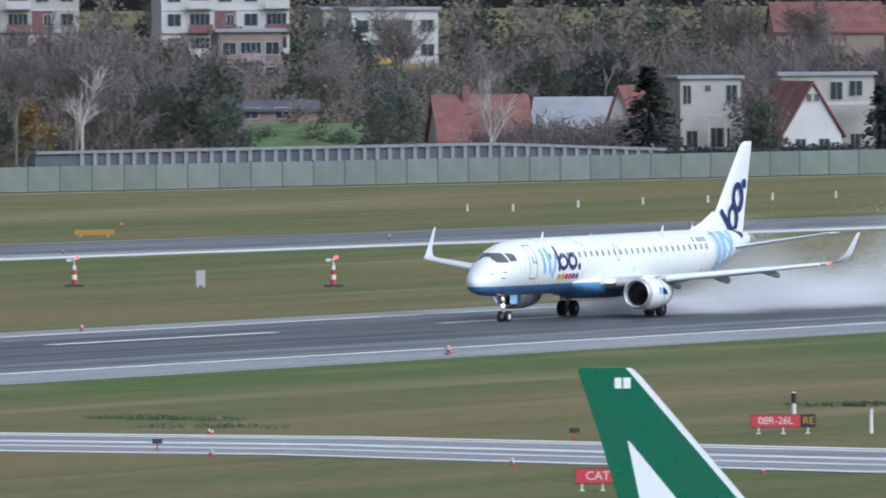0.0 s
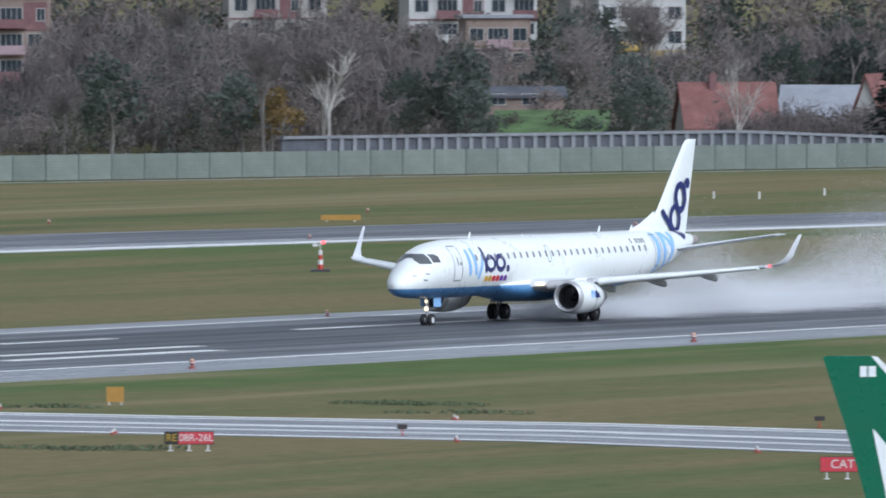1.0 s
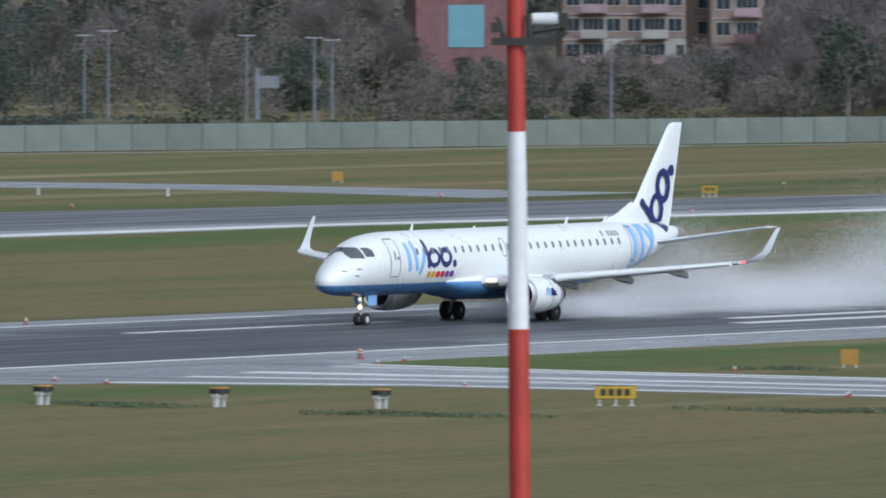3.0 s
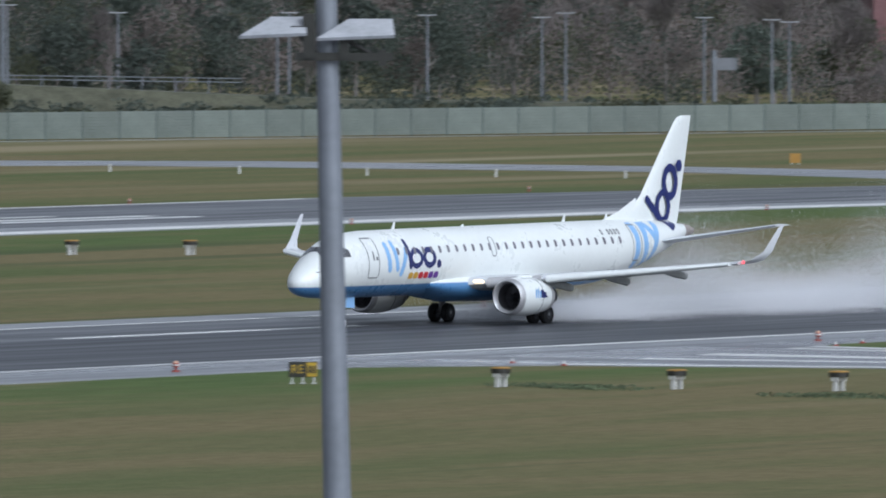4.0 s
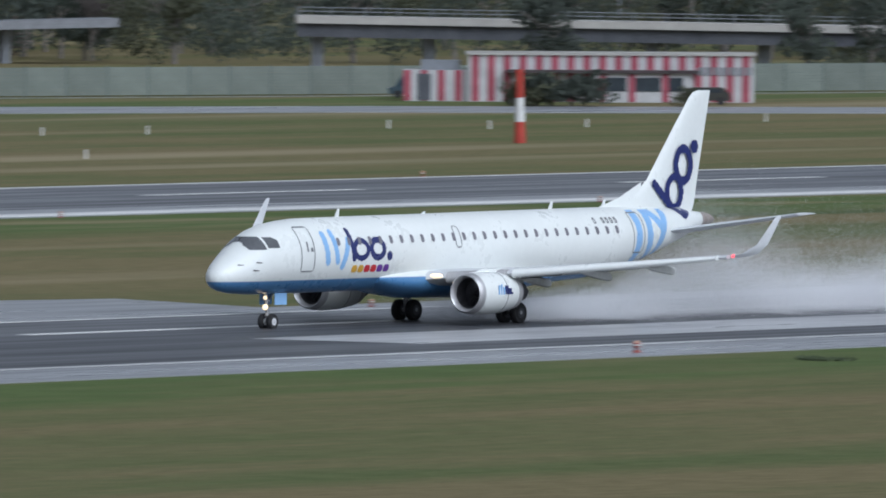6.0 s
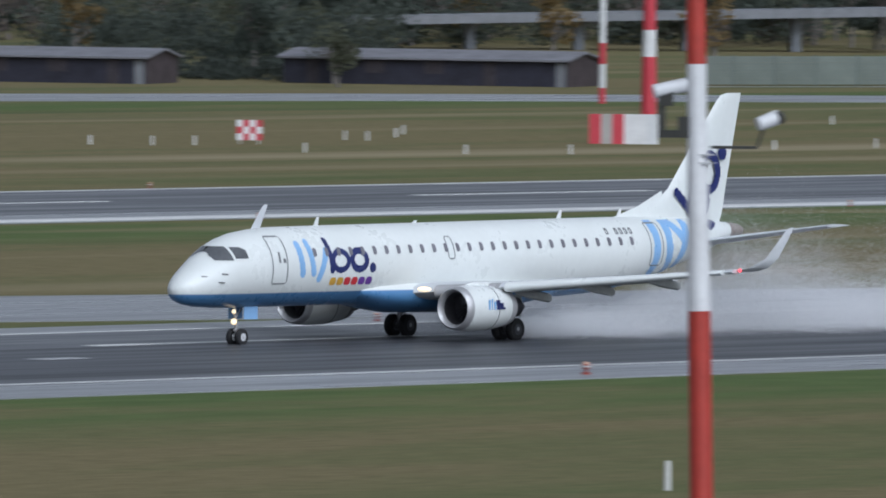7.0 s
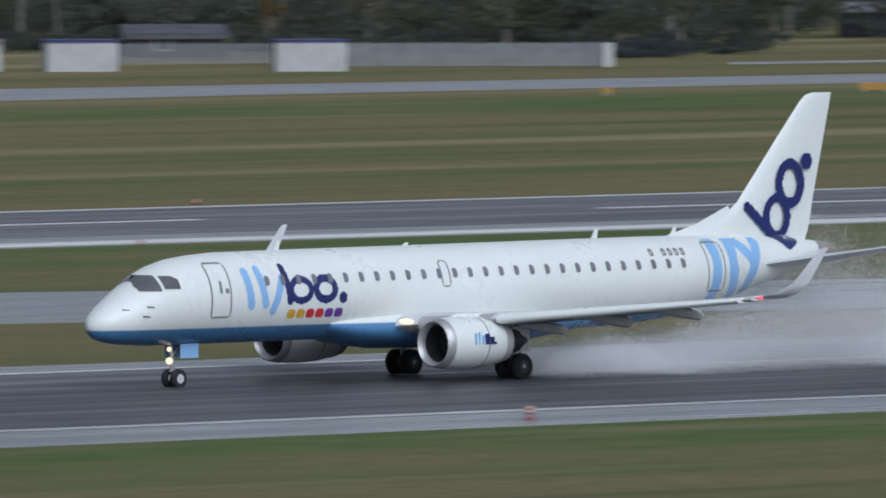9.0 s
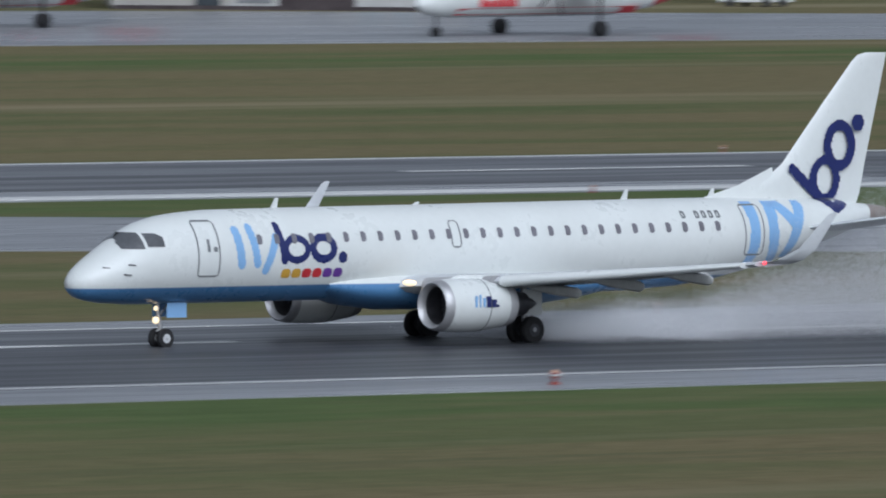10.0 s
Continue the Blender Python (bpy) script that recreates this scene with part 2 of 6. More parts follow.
M["coneburn"] = mat("heat_tinted_metal", (0.34, 0.29, 0.26), 0.45, 0.4, vary=0.15, scale=3)
M["lawn"] = mat("bright_lawn", (0.075, 0.125, 0.042), 0.9, vary=0.4, scale=0.5, bump=0.4)
M["weed"] = mat("weed_leaves", (0.064, 0.086, 0.038), 0.8, vary=0.4, scale=0.8)
M["scrub"] = mat("scrub_slope", (0.085, 0.086, 0.056), 0.95, vary=0.4, scale=0.6, bump=0.5)
M["carwhite"] = mat("van_white", (0.62, 0.63, 0.64), 0.3, vary=0.05, scale=1)
M["carblue"] = mat("van_blue", (0.040, 0.065, 0.085), 0.3, vary=0.1, scale=1)

# ---- builders ----


def quad(bm, pts):
    return bm.faces.new([bm.verts.new(p) for p in pts])


def box(bm, x0, x1, y0, y1, z0, z1):
    v = [bm.verts.new((x, y, z)) for x in (x0, x1) for y in (y0, y1) for z in (z0, z1)]
    for f in ((0, 1, 3, 2), (4, 6, 7, 5), (0, 4, 5, 1), (2, 3, 7, 6), (0, 2, 6, 4), (1, 5, 7, 3)):
        bm.faces.new([v[i] for i in f])


def tube(bm, p0, p1, r0, r1=None, n=12, caps=True):
    p0, p1 = Vector(p0), Vector(p1)
    r1 = r0 if r1 is None else r1
    q = (p1 - p0).to_track_quat("Z", "Y")
    rings = []
    for p, r in ((p0, r0), (p1, r1)):
        rings.append([bm.verts.new(p + q @ Vector((r * math.cos(2 * math.pi * i / n), r * math.sin(2 * math.pi * i / n), 0))) for i in range(n)])
    for i in range(n):
        bm.faces.new((rings[0][i], rings[0][(i + 1) % n], rings[1][(i + 1) % n], rings[1][i]))
    if caps:
        bm.faces.new(rings[0][::-1])
        bm.faces.new(rings[1])


def loft(bm, rings, close=True, ends=True):
    vs = [[bm.verts.new(p) for p in r] for r in rings]
    n = len(rings[0])
    for a, b in zip(vs, vs[1:]):
        for i in range(n if close else n - 1):
            bm.faces.new((a[i], a[(i + 1) % n], b[(i + 1) % n], b[i]))
    if ends:
        bm.faces.new(vs[0][::-1])
        bm.faces.new(vs[-1])


def lathe(bm, profile, centre, n=32):
    """Rings (x, radius) round the x axis through centre."""
    cx, cy, cz = centre
    loft(bm, [[(cx + x, cy + r * math.cos(2 * math.pi * i / n), cz + r * math.sin(2 * math.pi * i / n)) for i in range(n)] for x, r in profile], ends=False)


def wheel_y(bm, c, r, w, n=20):
    """A tyre or rim: rounded disc whose axle lies along y."""
    prof = [(-w / 2, r * 0.70), (-w / 2, r * 0.90), (-w * 0.32, r), (w * 0.32, r), (w / 2, r * 0.90), (w / 2, r * 0.70)]
    loft(bm, [[(c[0] + q * math.cos(2 * math.pi * i / n), c[1] + y, c[2] + q * math.sin(2 * math.pi * i / n)) for i in range(n)] for y, q in prof])


def mesh_of(name, bm, material, smooth=False):
    bmesh.ops.recalc_face_normals(bm, faces=bm.faces[:])
    me = bpy.data.meshes.new(name)
    bm.to_mesh(me)
    bm.free()
    me.materials.append(material)
    if smooth:
        for p in me.polygons:
            p.use_smooth = True
        me.set_sharp_from_angle(angle=radians(42))
    return me


def part(name, bm, material, parent, label="", smooth=False):
    ob = new(name, mesh_of(name, bm, material, smooth))
    ob.parent = parent
    return tagged(ob, label=label)


def thing(name, m, label, category, group="", kind=""):
    ob = new(name)
    ob.empty_display_size = 0.5
    ob.matrix_basis = m
    return tagged(ob, label, category, group, kind)


def solo(name, bm, material, m, label, category, group="", kind="", smooth=False):
    ob = new(name, mesh_of(name, bm, material, smooth))
    ob.matrix_basis = m
    return tagged(ob, label, category, group, kind)


def spot(az, dist, z=0.0, turn=0.0):
    """A pose seen from the terrace under this bearing and distance, its front to the terrace."""
    a = radians(az)
    return pose(dist * math.sin(a), dist * math.cos(a), z, 0, 0, -az + turn)


def text_mesh(words, size, material, parent, m, name="lettering", label=""):
    cu = bpy.data.curves.new(name, "FONT")
    cu.body, cu.size, cu.extrude, cu.align_x, cu.align_y = words, size, 0.004, "CENTER", "CENTER"
    tmp = bpy.data.objects.new("tmp", cu)
    me = bpy.data.meshes.new_from_object(tmp)
    bpy.data.objects.remove(tmp)
    me.materials.clear()
    me.materials.append(material)
    ob = new(name, me)
    ob.parent = parent
    ob.matrix_basis = m
    return tagged(ob, label=label)


def sheet(name, pts, z, material, label, category="ground"):
    bm = bmesh.new()
    top = [(x, y, z) for x, y in pts]
    low = [(x, y, z - 0.3) for x, y in pts]
    loft(bm, [low, top])
    return solo(name, bm, material, Matrix(), label, category, kind="structure")


RUN = 437.78  # the runway's centreline

# ---- ground, runways, taxiways ----
bm = bmesh.new()
N = 24
xs = [-3500 + 9000 * i / N for i in range(N + 1)]
ys = [-800 + 5600 * i / N for i in range(N + 1)]
grid = [[bm.verts.new((x, y, 0)) for y in ys] for x in xs]
for i in range(N):
    for j in range(N):
        bm.faces.new((grid[i][j], grid[i + 1][j], grid[i + 1][j + 1], grid[i][j + 1]))
solo("ground", bm, M["turf"], Matrix(), "wide autumn airfield turf in green and straw patches", "ground", kind="structure")

X0, X1 = -600, 2600


def strip(name, y0, y1, z, material, label, category="runway", x0=X0, x1=X1):
    return sheet(name, [(x0, y0), (x1, y0), (x1, y1), (x0, y1)], z, material, label, category)


strip("runway", 404.4, 456.9, 0.03, M["concrete"], "wet pale concrete runway shoulder with asphalt on it")
strip("runway_asphalt", 413.0, 451.6, 0.05, M["asphalt"], "wet dark grey asphalt runway with grooves")
strip("runway_wear_band", RUN - 15, RUN + 7.5, 0.054, M["rubber_nosheen"], "darker rubbered wheel band of the runway", x0=720)
# dark colour stands in for the wet sheen this half lacks
strip("runway_wear_band", 414.6, 439.0, 0.054, M["rubber_nosheen"], "near half of the runway, coloured darker than the wet sheen beyond", x1=720)
R2N = [(960, 566.0), (1050, 556.5), (1125, 547.0), (1400, 513.0)]  # its end bends away and narrows
R2F = [(970, 611.2), (1000, 606.0), (1053, 595.0), (1100, 586.5), (1160, 577.0), (1400, 533.0)]
sheet("runway_parallel", [(X0, 566.0)] + R2N + R2F[::-1] + [(X0, 611.2)], 0.03, M["concrete"], "wet concrete edge of the second runway", "runway")
sheet("runway_parallel_asphalt", [(X0, 577.0), (950, 577.0), (1056, 567.5), (1087, 561.0), (1400, 522.0)] + [(x, y - 1.5) for x, y in R2F[::-1]] + [(X0, 609.7)], 0.05, M["asphalt"], "wet dark asphalt of the second runway", "runway")
TL = [(640, 408), (652, 398), (656.5, 384), (655, 364), (652, 337), (637, 301), (612, 185), (575, 108)]
TR = [(700, 408), (685, 403), (681, 388), (678.5, 366), (677, 345), (667, 314), (642, 180), (600, 100)]
sheet("taxiway_exit", TL + TR[::-1], 0.04, M["taxi"], "narrow wet exit taxiway with pale streaks", "taxiway")
# pale streaks: narrow strips in the line paint's white, between the taxiway's edges
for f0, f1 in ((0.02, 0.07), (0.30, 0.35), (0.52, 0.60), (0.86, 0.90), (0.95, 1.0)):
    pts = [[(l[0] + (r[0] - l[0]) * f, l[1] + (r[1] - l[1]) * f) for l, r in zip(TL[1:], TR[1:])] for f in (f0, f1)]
    sheet("taxiway_streak", pts[0] + pts[1][::-1], 0.046, M["paintline"], "pale streak along the taxiway", "marking")
sheet("taxiway_link", [(612, 452), (560, 458), (527, 468), (451, 492), (399, 518), (350, 566), (395, 566), (424, 552), (476, 520), (554, 492), (620, 470)], 0.025, M["concrete"], "wet pale link taxiway between the two runways", "taxiway")
FAR = [(1075, 608, 1050, 608), (1085, 650, 1066, 640), (1086, 690, 1064, 690), (1070, 722, 1046, 710), (1034, 759, 1012, 744), (975, 795, 955, 776), (914, 817, 893, 798), (850, 824, 845, 803), (780, 830, 775, 806), (700, 838, 695, 808)]
sheet("taxiway_far", [p[:2] for p in FAR] + [p[2:] for p in FAR[::-1]], 0.025, M["concrete"], "wet far taxiway curving along the field's edge", "taxiway")
sheet("apron", [(760, 806), (700, 803), (560, 812), (300, 830), (300, 985), (560, 925), (700, 889), (760, 860)], 0.03, M["concrete"], "wet concrete apron under the parked turboprops", "apron")


def line(name, x0, x1, y, w, label="white painted runway line", z=0.062, m="paintline"):
    return sheet(name, [(x0, y - w / 2), (x1, y - w / 2), (x1, y + w / 2), (x0, y + w / 2)], z, M[m], label, "marking")


line("edge_line", X0, 660, 413.5, 0.9, "scuffed white runway edge line", m="edgepaint")
line("edge_line", 660, X1, 413.5, 0.8)
line("edge_line", X0, X1, 451.4, 0.5)
line("edge_line", X0, 960, 569.0, 3.2, "broad white edge line of the second runway", 0.06)
sheet("edge_line", [(x, y + 1.4) for x, y in R2N] + [(x, y + 4.2) for x, y in R2N[::-1]], 0.06, M["paintline"], "broad white edge line of the second runway's bend", "marking")
line("edge_line", X0, 965, 609.6, 0.8, "white edge line of the second runway", 0.06)
for i in range(22):
    line("centre_dash", 174 + 50.0 * i, 202 + 50.0 * i, 440.2, 0.9)
    if i < 15:
        line("centre_dash", 185 + 50 * i, 207 + 50 * i, 593.0, 0.9)
for x0, x1, y in ((759, 783, 423.2), (767, 790, 428.2), (465, 488.5, 428.4)):
    line("touchdown_bar", x0, x1, y, 1.4, "white touchdown zone bar")
line("touchdown_bar", 509.5, 512.5, 431.0, 1.2, "faint worn end of a touchdown zone bar", m="paintworn")
sheet("aiming_bar", [(577, 420.6), (636.6, 420.6), (636.6, 429.8), (577, 429.8)], 0.062, M["paintworn"], "broad pale worn aiming point bar", "marking")
for y in (585, 588.5):
    for x in (618, 888):
        line("touchdown_bar", x, x + 24, y, 1.6, "white touchdown zone bar on the second runway")

# ---- the aircraft that takes off ----
FUS = [(0.0, 2.40, 0.06, 0.06), (0.12, 2.40, 0.32, 0.34), (0.4, 2.44, 0.55, 0.60), (0.8, 2.52, 0.74, 0.82), (1.4, 2.66, 0.97, 1.05), (2.0, 2.83, 1.17, 1.21), (2.6, 2.98, 1.36, 1.32),
       (3.2, 3.10, 1.49, 1.40), (4.0, 3.20, 1.59, 1.46), (5.0, 3.26, 1.65, 1.49), (6.2, 3.30, 1.69, 1.505), (10, 3.32, 1.70, 1.505), (16, 3.34, 1.70, 1.505), (22, 3.37, 1.70, 1.505), (26, 3.40, 1.69, 1.505),
       (28.5, 3.47, 1.63, 1.49), (30.5, 3.60, 1.50, 1.41), (32.5, 3.79, 1.29, 1.24), (34.5, 4.02, 1.02, 0.99), (36.3, 4.22, 0.72, 0.70), (37.4, 4.33, 0.48, 0.46), (37.95, 4.39, 0.37, 0.36)]


def fus(X):
    for a, b in zip(FUS, FUS[1:]):
        if a[0] <= X <= b[0]:
            k = (X - a[0]) / (b[0] - a[0])
            return [a[i] + k * (b[i] - a[i]) for i in (1, 2, 3)]
    return FUS[-1][1:]


def side_y(X, z):
    zc, hh, hw = fus(X)
    return hw * math.sqrt(max(0.0, 1 - ((z - zc) / hh) ** 2))


def decal(name, inside, x0, x1, z0, z1, material, parent, step=0.05, off=0.012, label="", sides=(-1,)):
    """A painted shape on the fuselage's flank, laid on it cell by cell."""
    bm = bmesh.new()
    nx, nz = int((x1 - x0) / step), int((z1 - z0) / step)
    for s in sides:
        cache = {}

        def vert(i, j):
            if (i, j) not in cache:
                X, z = x0 + i * step, z0 + j * step
                zc, hh, hw = fus(X)
                y = side_y(X, z)
                nrm = Vector((0, y / hw ** 2, (z - zc) / hh ** 2)).normalized()
                cache[(i, j)] = bm.verts.new((X, s * (y + off * nrm.y), z + off * nrm.z))
            return cache[(i, j)]
        for i in range(nx):
            for j in range(nz):
                if inside(x0 + (i + 0.5) * step, z0 + (j + 0.5) * step):
                    bm.faces.new((vert(i, j), vert(i + 1, j), vert(i + 1, j + 1), vert(i, j + 1)))
    return part(name, bm, material, parent, label, smooth=True)


def seg(px, pz, a, b):
    (ax, az), (bx, bz) = a, b
    t = max(0, min(1, ((px - ax) * (bx - ax) + (pz - az) * (bz - az)) / ((bx - ax) ** 2 + (bz - az) ** 2)))
    return math.hypot(px - ax - t * (bx - ax), pz - az - t * (bz - az))


def rrect(px, pz, cx, cz, w, h, r):
    dx, dz = max(abs(px - cx) - w / 2 + r, 0), max(abs(pz - cz) - h / 2 + r, 0)
    return math.hypot(dx, dz) < r


def two_tone():
    """White paint above, blue below the cheat line."""
    m = M["white"].copy()
    m.name = "fuselage_paint"
    n, l = m.node_tree.nodes, m.node_tree.links
    b = n["Principled BSDF"]
    old = b.inputs["Base Color"].links[0].from_socket
    tc = n.new("ShaderNodeTexCoord")
    sep = n.new("ShaderNodeSeparateXYZ")
    l.new(tc.outputs["Object"], sep.inputs[0])
    cut = n.new("ShaderNodeMapRange")
    cut.inputs["From Min"].default_value, cut.inputs["From Max"].default_value = 2.22, 2.26
    l.new(sep.outputs["Z"], cut.inputs["Value"])
    mx = n.new("ShaderNodeMix")
    mx.data_type = "RGBA"
    mx.inputs[6].default_value = (0.088, 0.215, 0.42, 1)
    l.new(cut.outputs["Result"], mx.inputs[0])
    l.new(old, mx.inputs[7])
    l.new(mx.outputs[2], b.inputs["Base Color"])
    return m


def airfoil(le, te, thick, z, y, n=8):
    c = te - le
    up, dn = [], []
    for i in range(n + 1):
        u = 0.5 - 0.5 * math.cos(math.pi * i / n)
        h = thick * (2.97 * math.sqrt(u) - 1.26 * u - 3.52 * u ** 2 + 2.84 * u ** 3 - 1.04 * u ** 4) * 0.5
        up.append((le + c * u, y, z + h * 1.15))
        dn.append((le + c * u, y, z - h * 0.85))
    return up + dn[-2:0:-1]


def wing_surface(bm, stations):
    loft(bm, [airfoil(*s) for s in stations])


def plane_fin(bm, stations):
    """Stations (z, leading x, trailing x, thickness)."""
    rings = []
    for z, le, te, th in stations:
        f = airfoil(le, te, th, 0, 0)
        rings.append([(x, h, z) for x, _, h in f])
    loft(bm, rings)


aircraft = thing("airliner", pose(873, RUN, 0), "white twin-jet regional airliner with blue belly, on its take-off run", "airplane")
fz = bmesh.new()
RN = 48
loft(fz, [[(X, hw * math.cos(2 * math.pi * i / RN), zc + hh * math.sin(2 * math.pi * i / RN)) for i in range(RN)] for X, zc, hh, hw in FUS])
part("fuselage", fz, two_tone(), aircraft, "glossy white fuselage with blue belly", smooth=True)
bm = bmesh.new()
lathe(bm, [(-0.05, 0.35), (0.4, 0.33), (0.8, 0.27), (1.1, 0.18), (1.1, 0.15), (0.7, 0.13), (0.7, 0.01)], (37.97, 0, 4.40), 20)
part("tail_cone", bm, M["coneburn"], aircraft, "heat-tinted metal exhaust cone", smooth=True)
# belly fairing under the wings
bm = bmesh.new()
loft(bm, [[(X, w * math.cos(2 * math.pi * i / 32), z + h * math.sin(2 * math.pi * i / 32)) for i in range(32)] for X, z, h, w in
          ((11.2, 2.2, 0.35, 1.2), (12.5, 2.05, 0.62, 1.55), (14.2, 1.98, 0.76, 1.78), (18, 1.96, 0.80, 1.86), (21.5, 2.0, 0.74, 1.75), (24, 2.12, 0.55, 1.45), (26, 2.3, 0.35, 1.1))])
part("belly_fairing", bm, two_tone(), aircraft, "blue and white wing root fairing", smooth=True)
for s in (-1, 1):
    bm = bmesh.new()
    up, fw = (0.28, -0.4) if s > 0 else (0.0, 0.0)  # the far wing's tip is set higher and further forward
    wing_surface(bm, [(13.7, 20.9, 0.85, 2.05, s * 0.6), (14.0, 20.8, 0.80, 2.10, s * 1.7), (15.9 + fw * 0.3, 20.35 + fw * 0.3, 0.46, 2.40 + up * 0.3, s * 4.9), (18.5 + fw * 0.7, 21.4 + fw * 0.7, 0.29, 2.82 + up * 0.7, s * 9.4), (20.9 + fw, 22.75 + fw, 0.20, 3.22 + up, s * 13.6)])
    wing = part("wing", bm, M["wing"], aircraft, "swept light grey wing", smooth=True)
    bm = bmesh.new()
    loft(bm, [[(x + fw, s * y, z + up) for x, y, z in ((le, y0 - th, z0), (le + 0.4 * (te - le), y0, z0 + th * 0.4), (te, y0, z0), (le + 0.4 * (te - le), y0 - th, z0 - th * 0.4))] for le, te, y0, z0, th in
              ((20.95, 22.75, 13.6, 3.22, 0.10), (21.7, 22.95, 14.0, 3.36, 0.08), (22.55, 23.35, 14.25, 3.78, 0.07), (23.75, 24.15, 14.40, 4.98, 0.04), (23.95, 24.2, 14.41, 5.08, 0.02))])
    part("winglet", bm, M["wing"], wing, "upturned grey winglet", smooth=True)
    # slat, flaps and aileron drawn slightly proud
    bm = bmesh.new()
    loft(bm, [airfoil(le - 0.18, le + 0.8, th, z - 0.04, s * y) for le, th, z, y in ((14.55, 0.56, 2.19, 2.6), (15.9, 0.46, 2.38, 4.9))])
    part("inboard_slat", bm, M["deice"], wing, "pale grey inboard slat", smooth=True)
    bm = bmesh.new()
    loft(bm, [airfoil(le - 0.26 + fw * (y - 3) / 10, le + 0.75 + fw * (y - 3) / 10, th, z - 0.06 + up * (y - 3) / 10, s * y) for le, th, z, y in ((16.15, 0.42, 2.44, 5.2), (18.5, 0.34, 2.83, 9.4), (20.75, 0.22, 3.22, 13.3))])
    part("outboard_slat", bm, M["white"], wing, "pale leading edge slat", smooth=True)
    for y0, y1, xa, xb, za, zb in ((1.9, 5.0, 20.3, 20.1, 2.02, 2.25), (5.2, 9.6, 20.1, 21.3, 2.27, 2.70)):
        bm = bmesh.new()
        loft(bm, [airfoil(x, x + 0.9, 0.13, z + 0.03, s * y) for x, y, z in ((xa, y0, za), (xb, y1, zb))])
        part("flap", bm, M["fairing"], wing, "lowered grey flap", smooth=True)
    for y, x, z in ((3.7, 18.5, 2.10), (6.9, 18.8, 2.45), (9.9, 19.55, 2.78)):
        bm = bmesh.new()
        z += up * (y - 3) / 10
        loft(bm, [[(x + dx, s * y + w * cy, z + (top + low) / 2 + (top - low) / 2 * cz) for cy, cz in ((1, 0), (0.8, 0.7), (0, 1), (-0.8, 0.7), (-1, 0), (-0.75, -0.75), (0, -1), (0.75, -0.75))]
                  for dx, top, low, w in ((0, 0.02, -0.03, 0.04), (0.5, 0.05, -0.17, 0.14), (1.1, 0.05, -0.30, 0.19), (1.8, 0.02, -0.40, 0.20), (2.35, -0.06, -0.47, 0.17), (2.5, -0.14, -0.42, 0.11))])
        part("flap_track_fairing", bm, M["fairing"], wing, "grey canoe-shaped fairing drooping behind the wing", smooth=True)
    # nacelle
    c = (13.35, s * 4.45, 1.53)
    bm = bmesh.new()
    lathe(bm, [(0.30, 0.70), (0.10, 0.74), (0.0, 0.82), (0.06, 0.89), (0.35, 0.945)], c, 36)
    nac = part("engine", bmesh.new(), M["white"], aircraft, "white underwing turbofan engine")
    part("intake_lip", bm, M["metal"], nac, "polished metal intake ring", smooth=True)
    bm = bmesh.new()
    lathe(bm, [(0.35, 0.945), (0.9, 0.985), (1.6, 0.99), (2.4, 0.94), (3.1, 0.83), (3.12, 0.76), (2.2, 0.72)], c, 36)
    part("cowling", bm, M["white"], nac, "white engine cowling", smooth=True)
    bm = bmesh.new()
    lathe(bm, [(2.02, 0.960), (2.02, 0.977), (2.055, 0.974), (2.055, 0.957)], c, 36)
    part("cowl_joint", bm, M["seam"], nac, "grey joint round the reverser cowl", smooth=True)
    bm = bmesh.new()
    lathe(bm, [(3.0, 0.80), (3.12, 0.845), (3.5, 0.76), (3.52, 0.70), (3.2, 0.68)], c, 36)
    part("fan_nozzle", bm, M["deice"], nac, "bare metal fan nozzle ring", smooth=True)
    bm = bmesh.new()
    lathe(bm, [(0.30, 0.70), (0.75, 0.68), (1.0, 0.66), (1.05, 0.02)], c, 36)
    part("intake_duct", bm, M["darkmetal"], nac, "dark grey intake duct", smooth=True)
    bm = bmesh.new()
    lathe(bm, [(0.62, 0.01), (0.8, 0.13), (1.0, 0.22)], c, 20)
    part("spinner", bm, M["darkmetal"], nac, smooth=True)
    for i in range(18):
        a = 2 * math.pi * i / 18
        e1, e2 = Vector((0, math.cos(a), math.sin(a))), Vector((0, -math.sin(a), math.cos(a)))
        o = Vector(c) + Vector((0.92, 0, 0))
        bm = bmesh.new()
        quad(bm, [o + e1 * 0.2 - e2 * 0.04, o + e1 * 0.2 + e2 * 0.04 + Vector((0.08, 0, 0)), o + e1 * 0.65 + e2 * 0.09 + Vector((0.08, 0, 0)), o + e1 * 0.65 - e2 * 0.07])
        part("fan_blade", bm, M["darkmetal"], nac)
    bm = bmesh.new()
    lathe(bm, [(2.6, 0.66), (3.2, 0.62), (3.9, 0.48), (4.3, 0.42), (4.2, 0.34), (4.7, 0.18), (4.95, 0.02)], c, 28)
    part("exhaust", bm, M["darkmetal"], nac, "dull metal exhaust nozzle", smooth=True)
    bm = bmesh.new()
    loft(bm, [[(x, s * 4.45 + w, z) for x, w in ((xa, 0), ((xa + xb) / 2, 0.16), (xb, 0), ((xa + xb) / 2, -0.16))] for xa, xb, z in ((13.9, 17.6, 2.45), (14.6, 17.9, 2.62), (15.2, 18.2, 2.2))])
    part("pylon", bm, M["white"], nac, "white engine pylon", smooth=True)
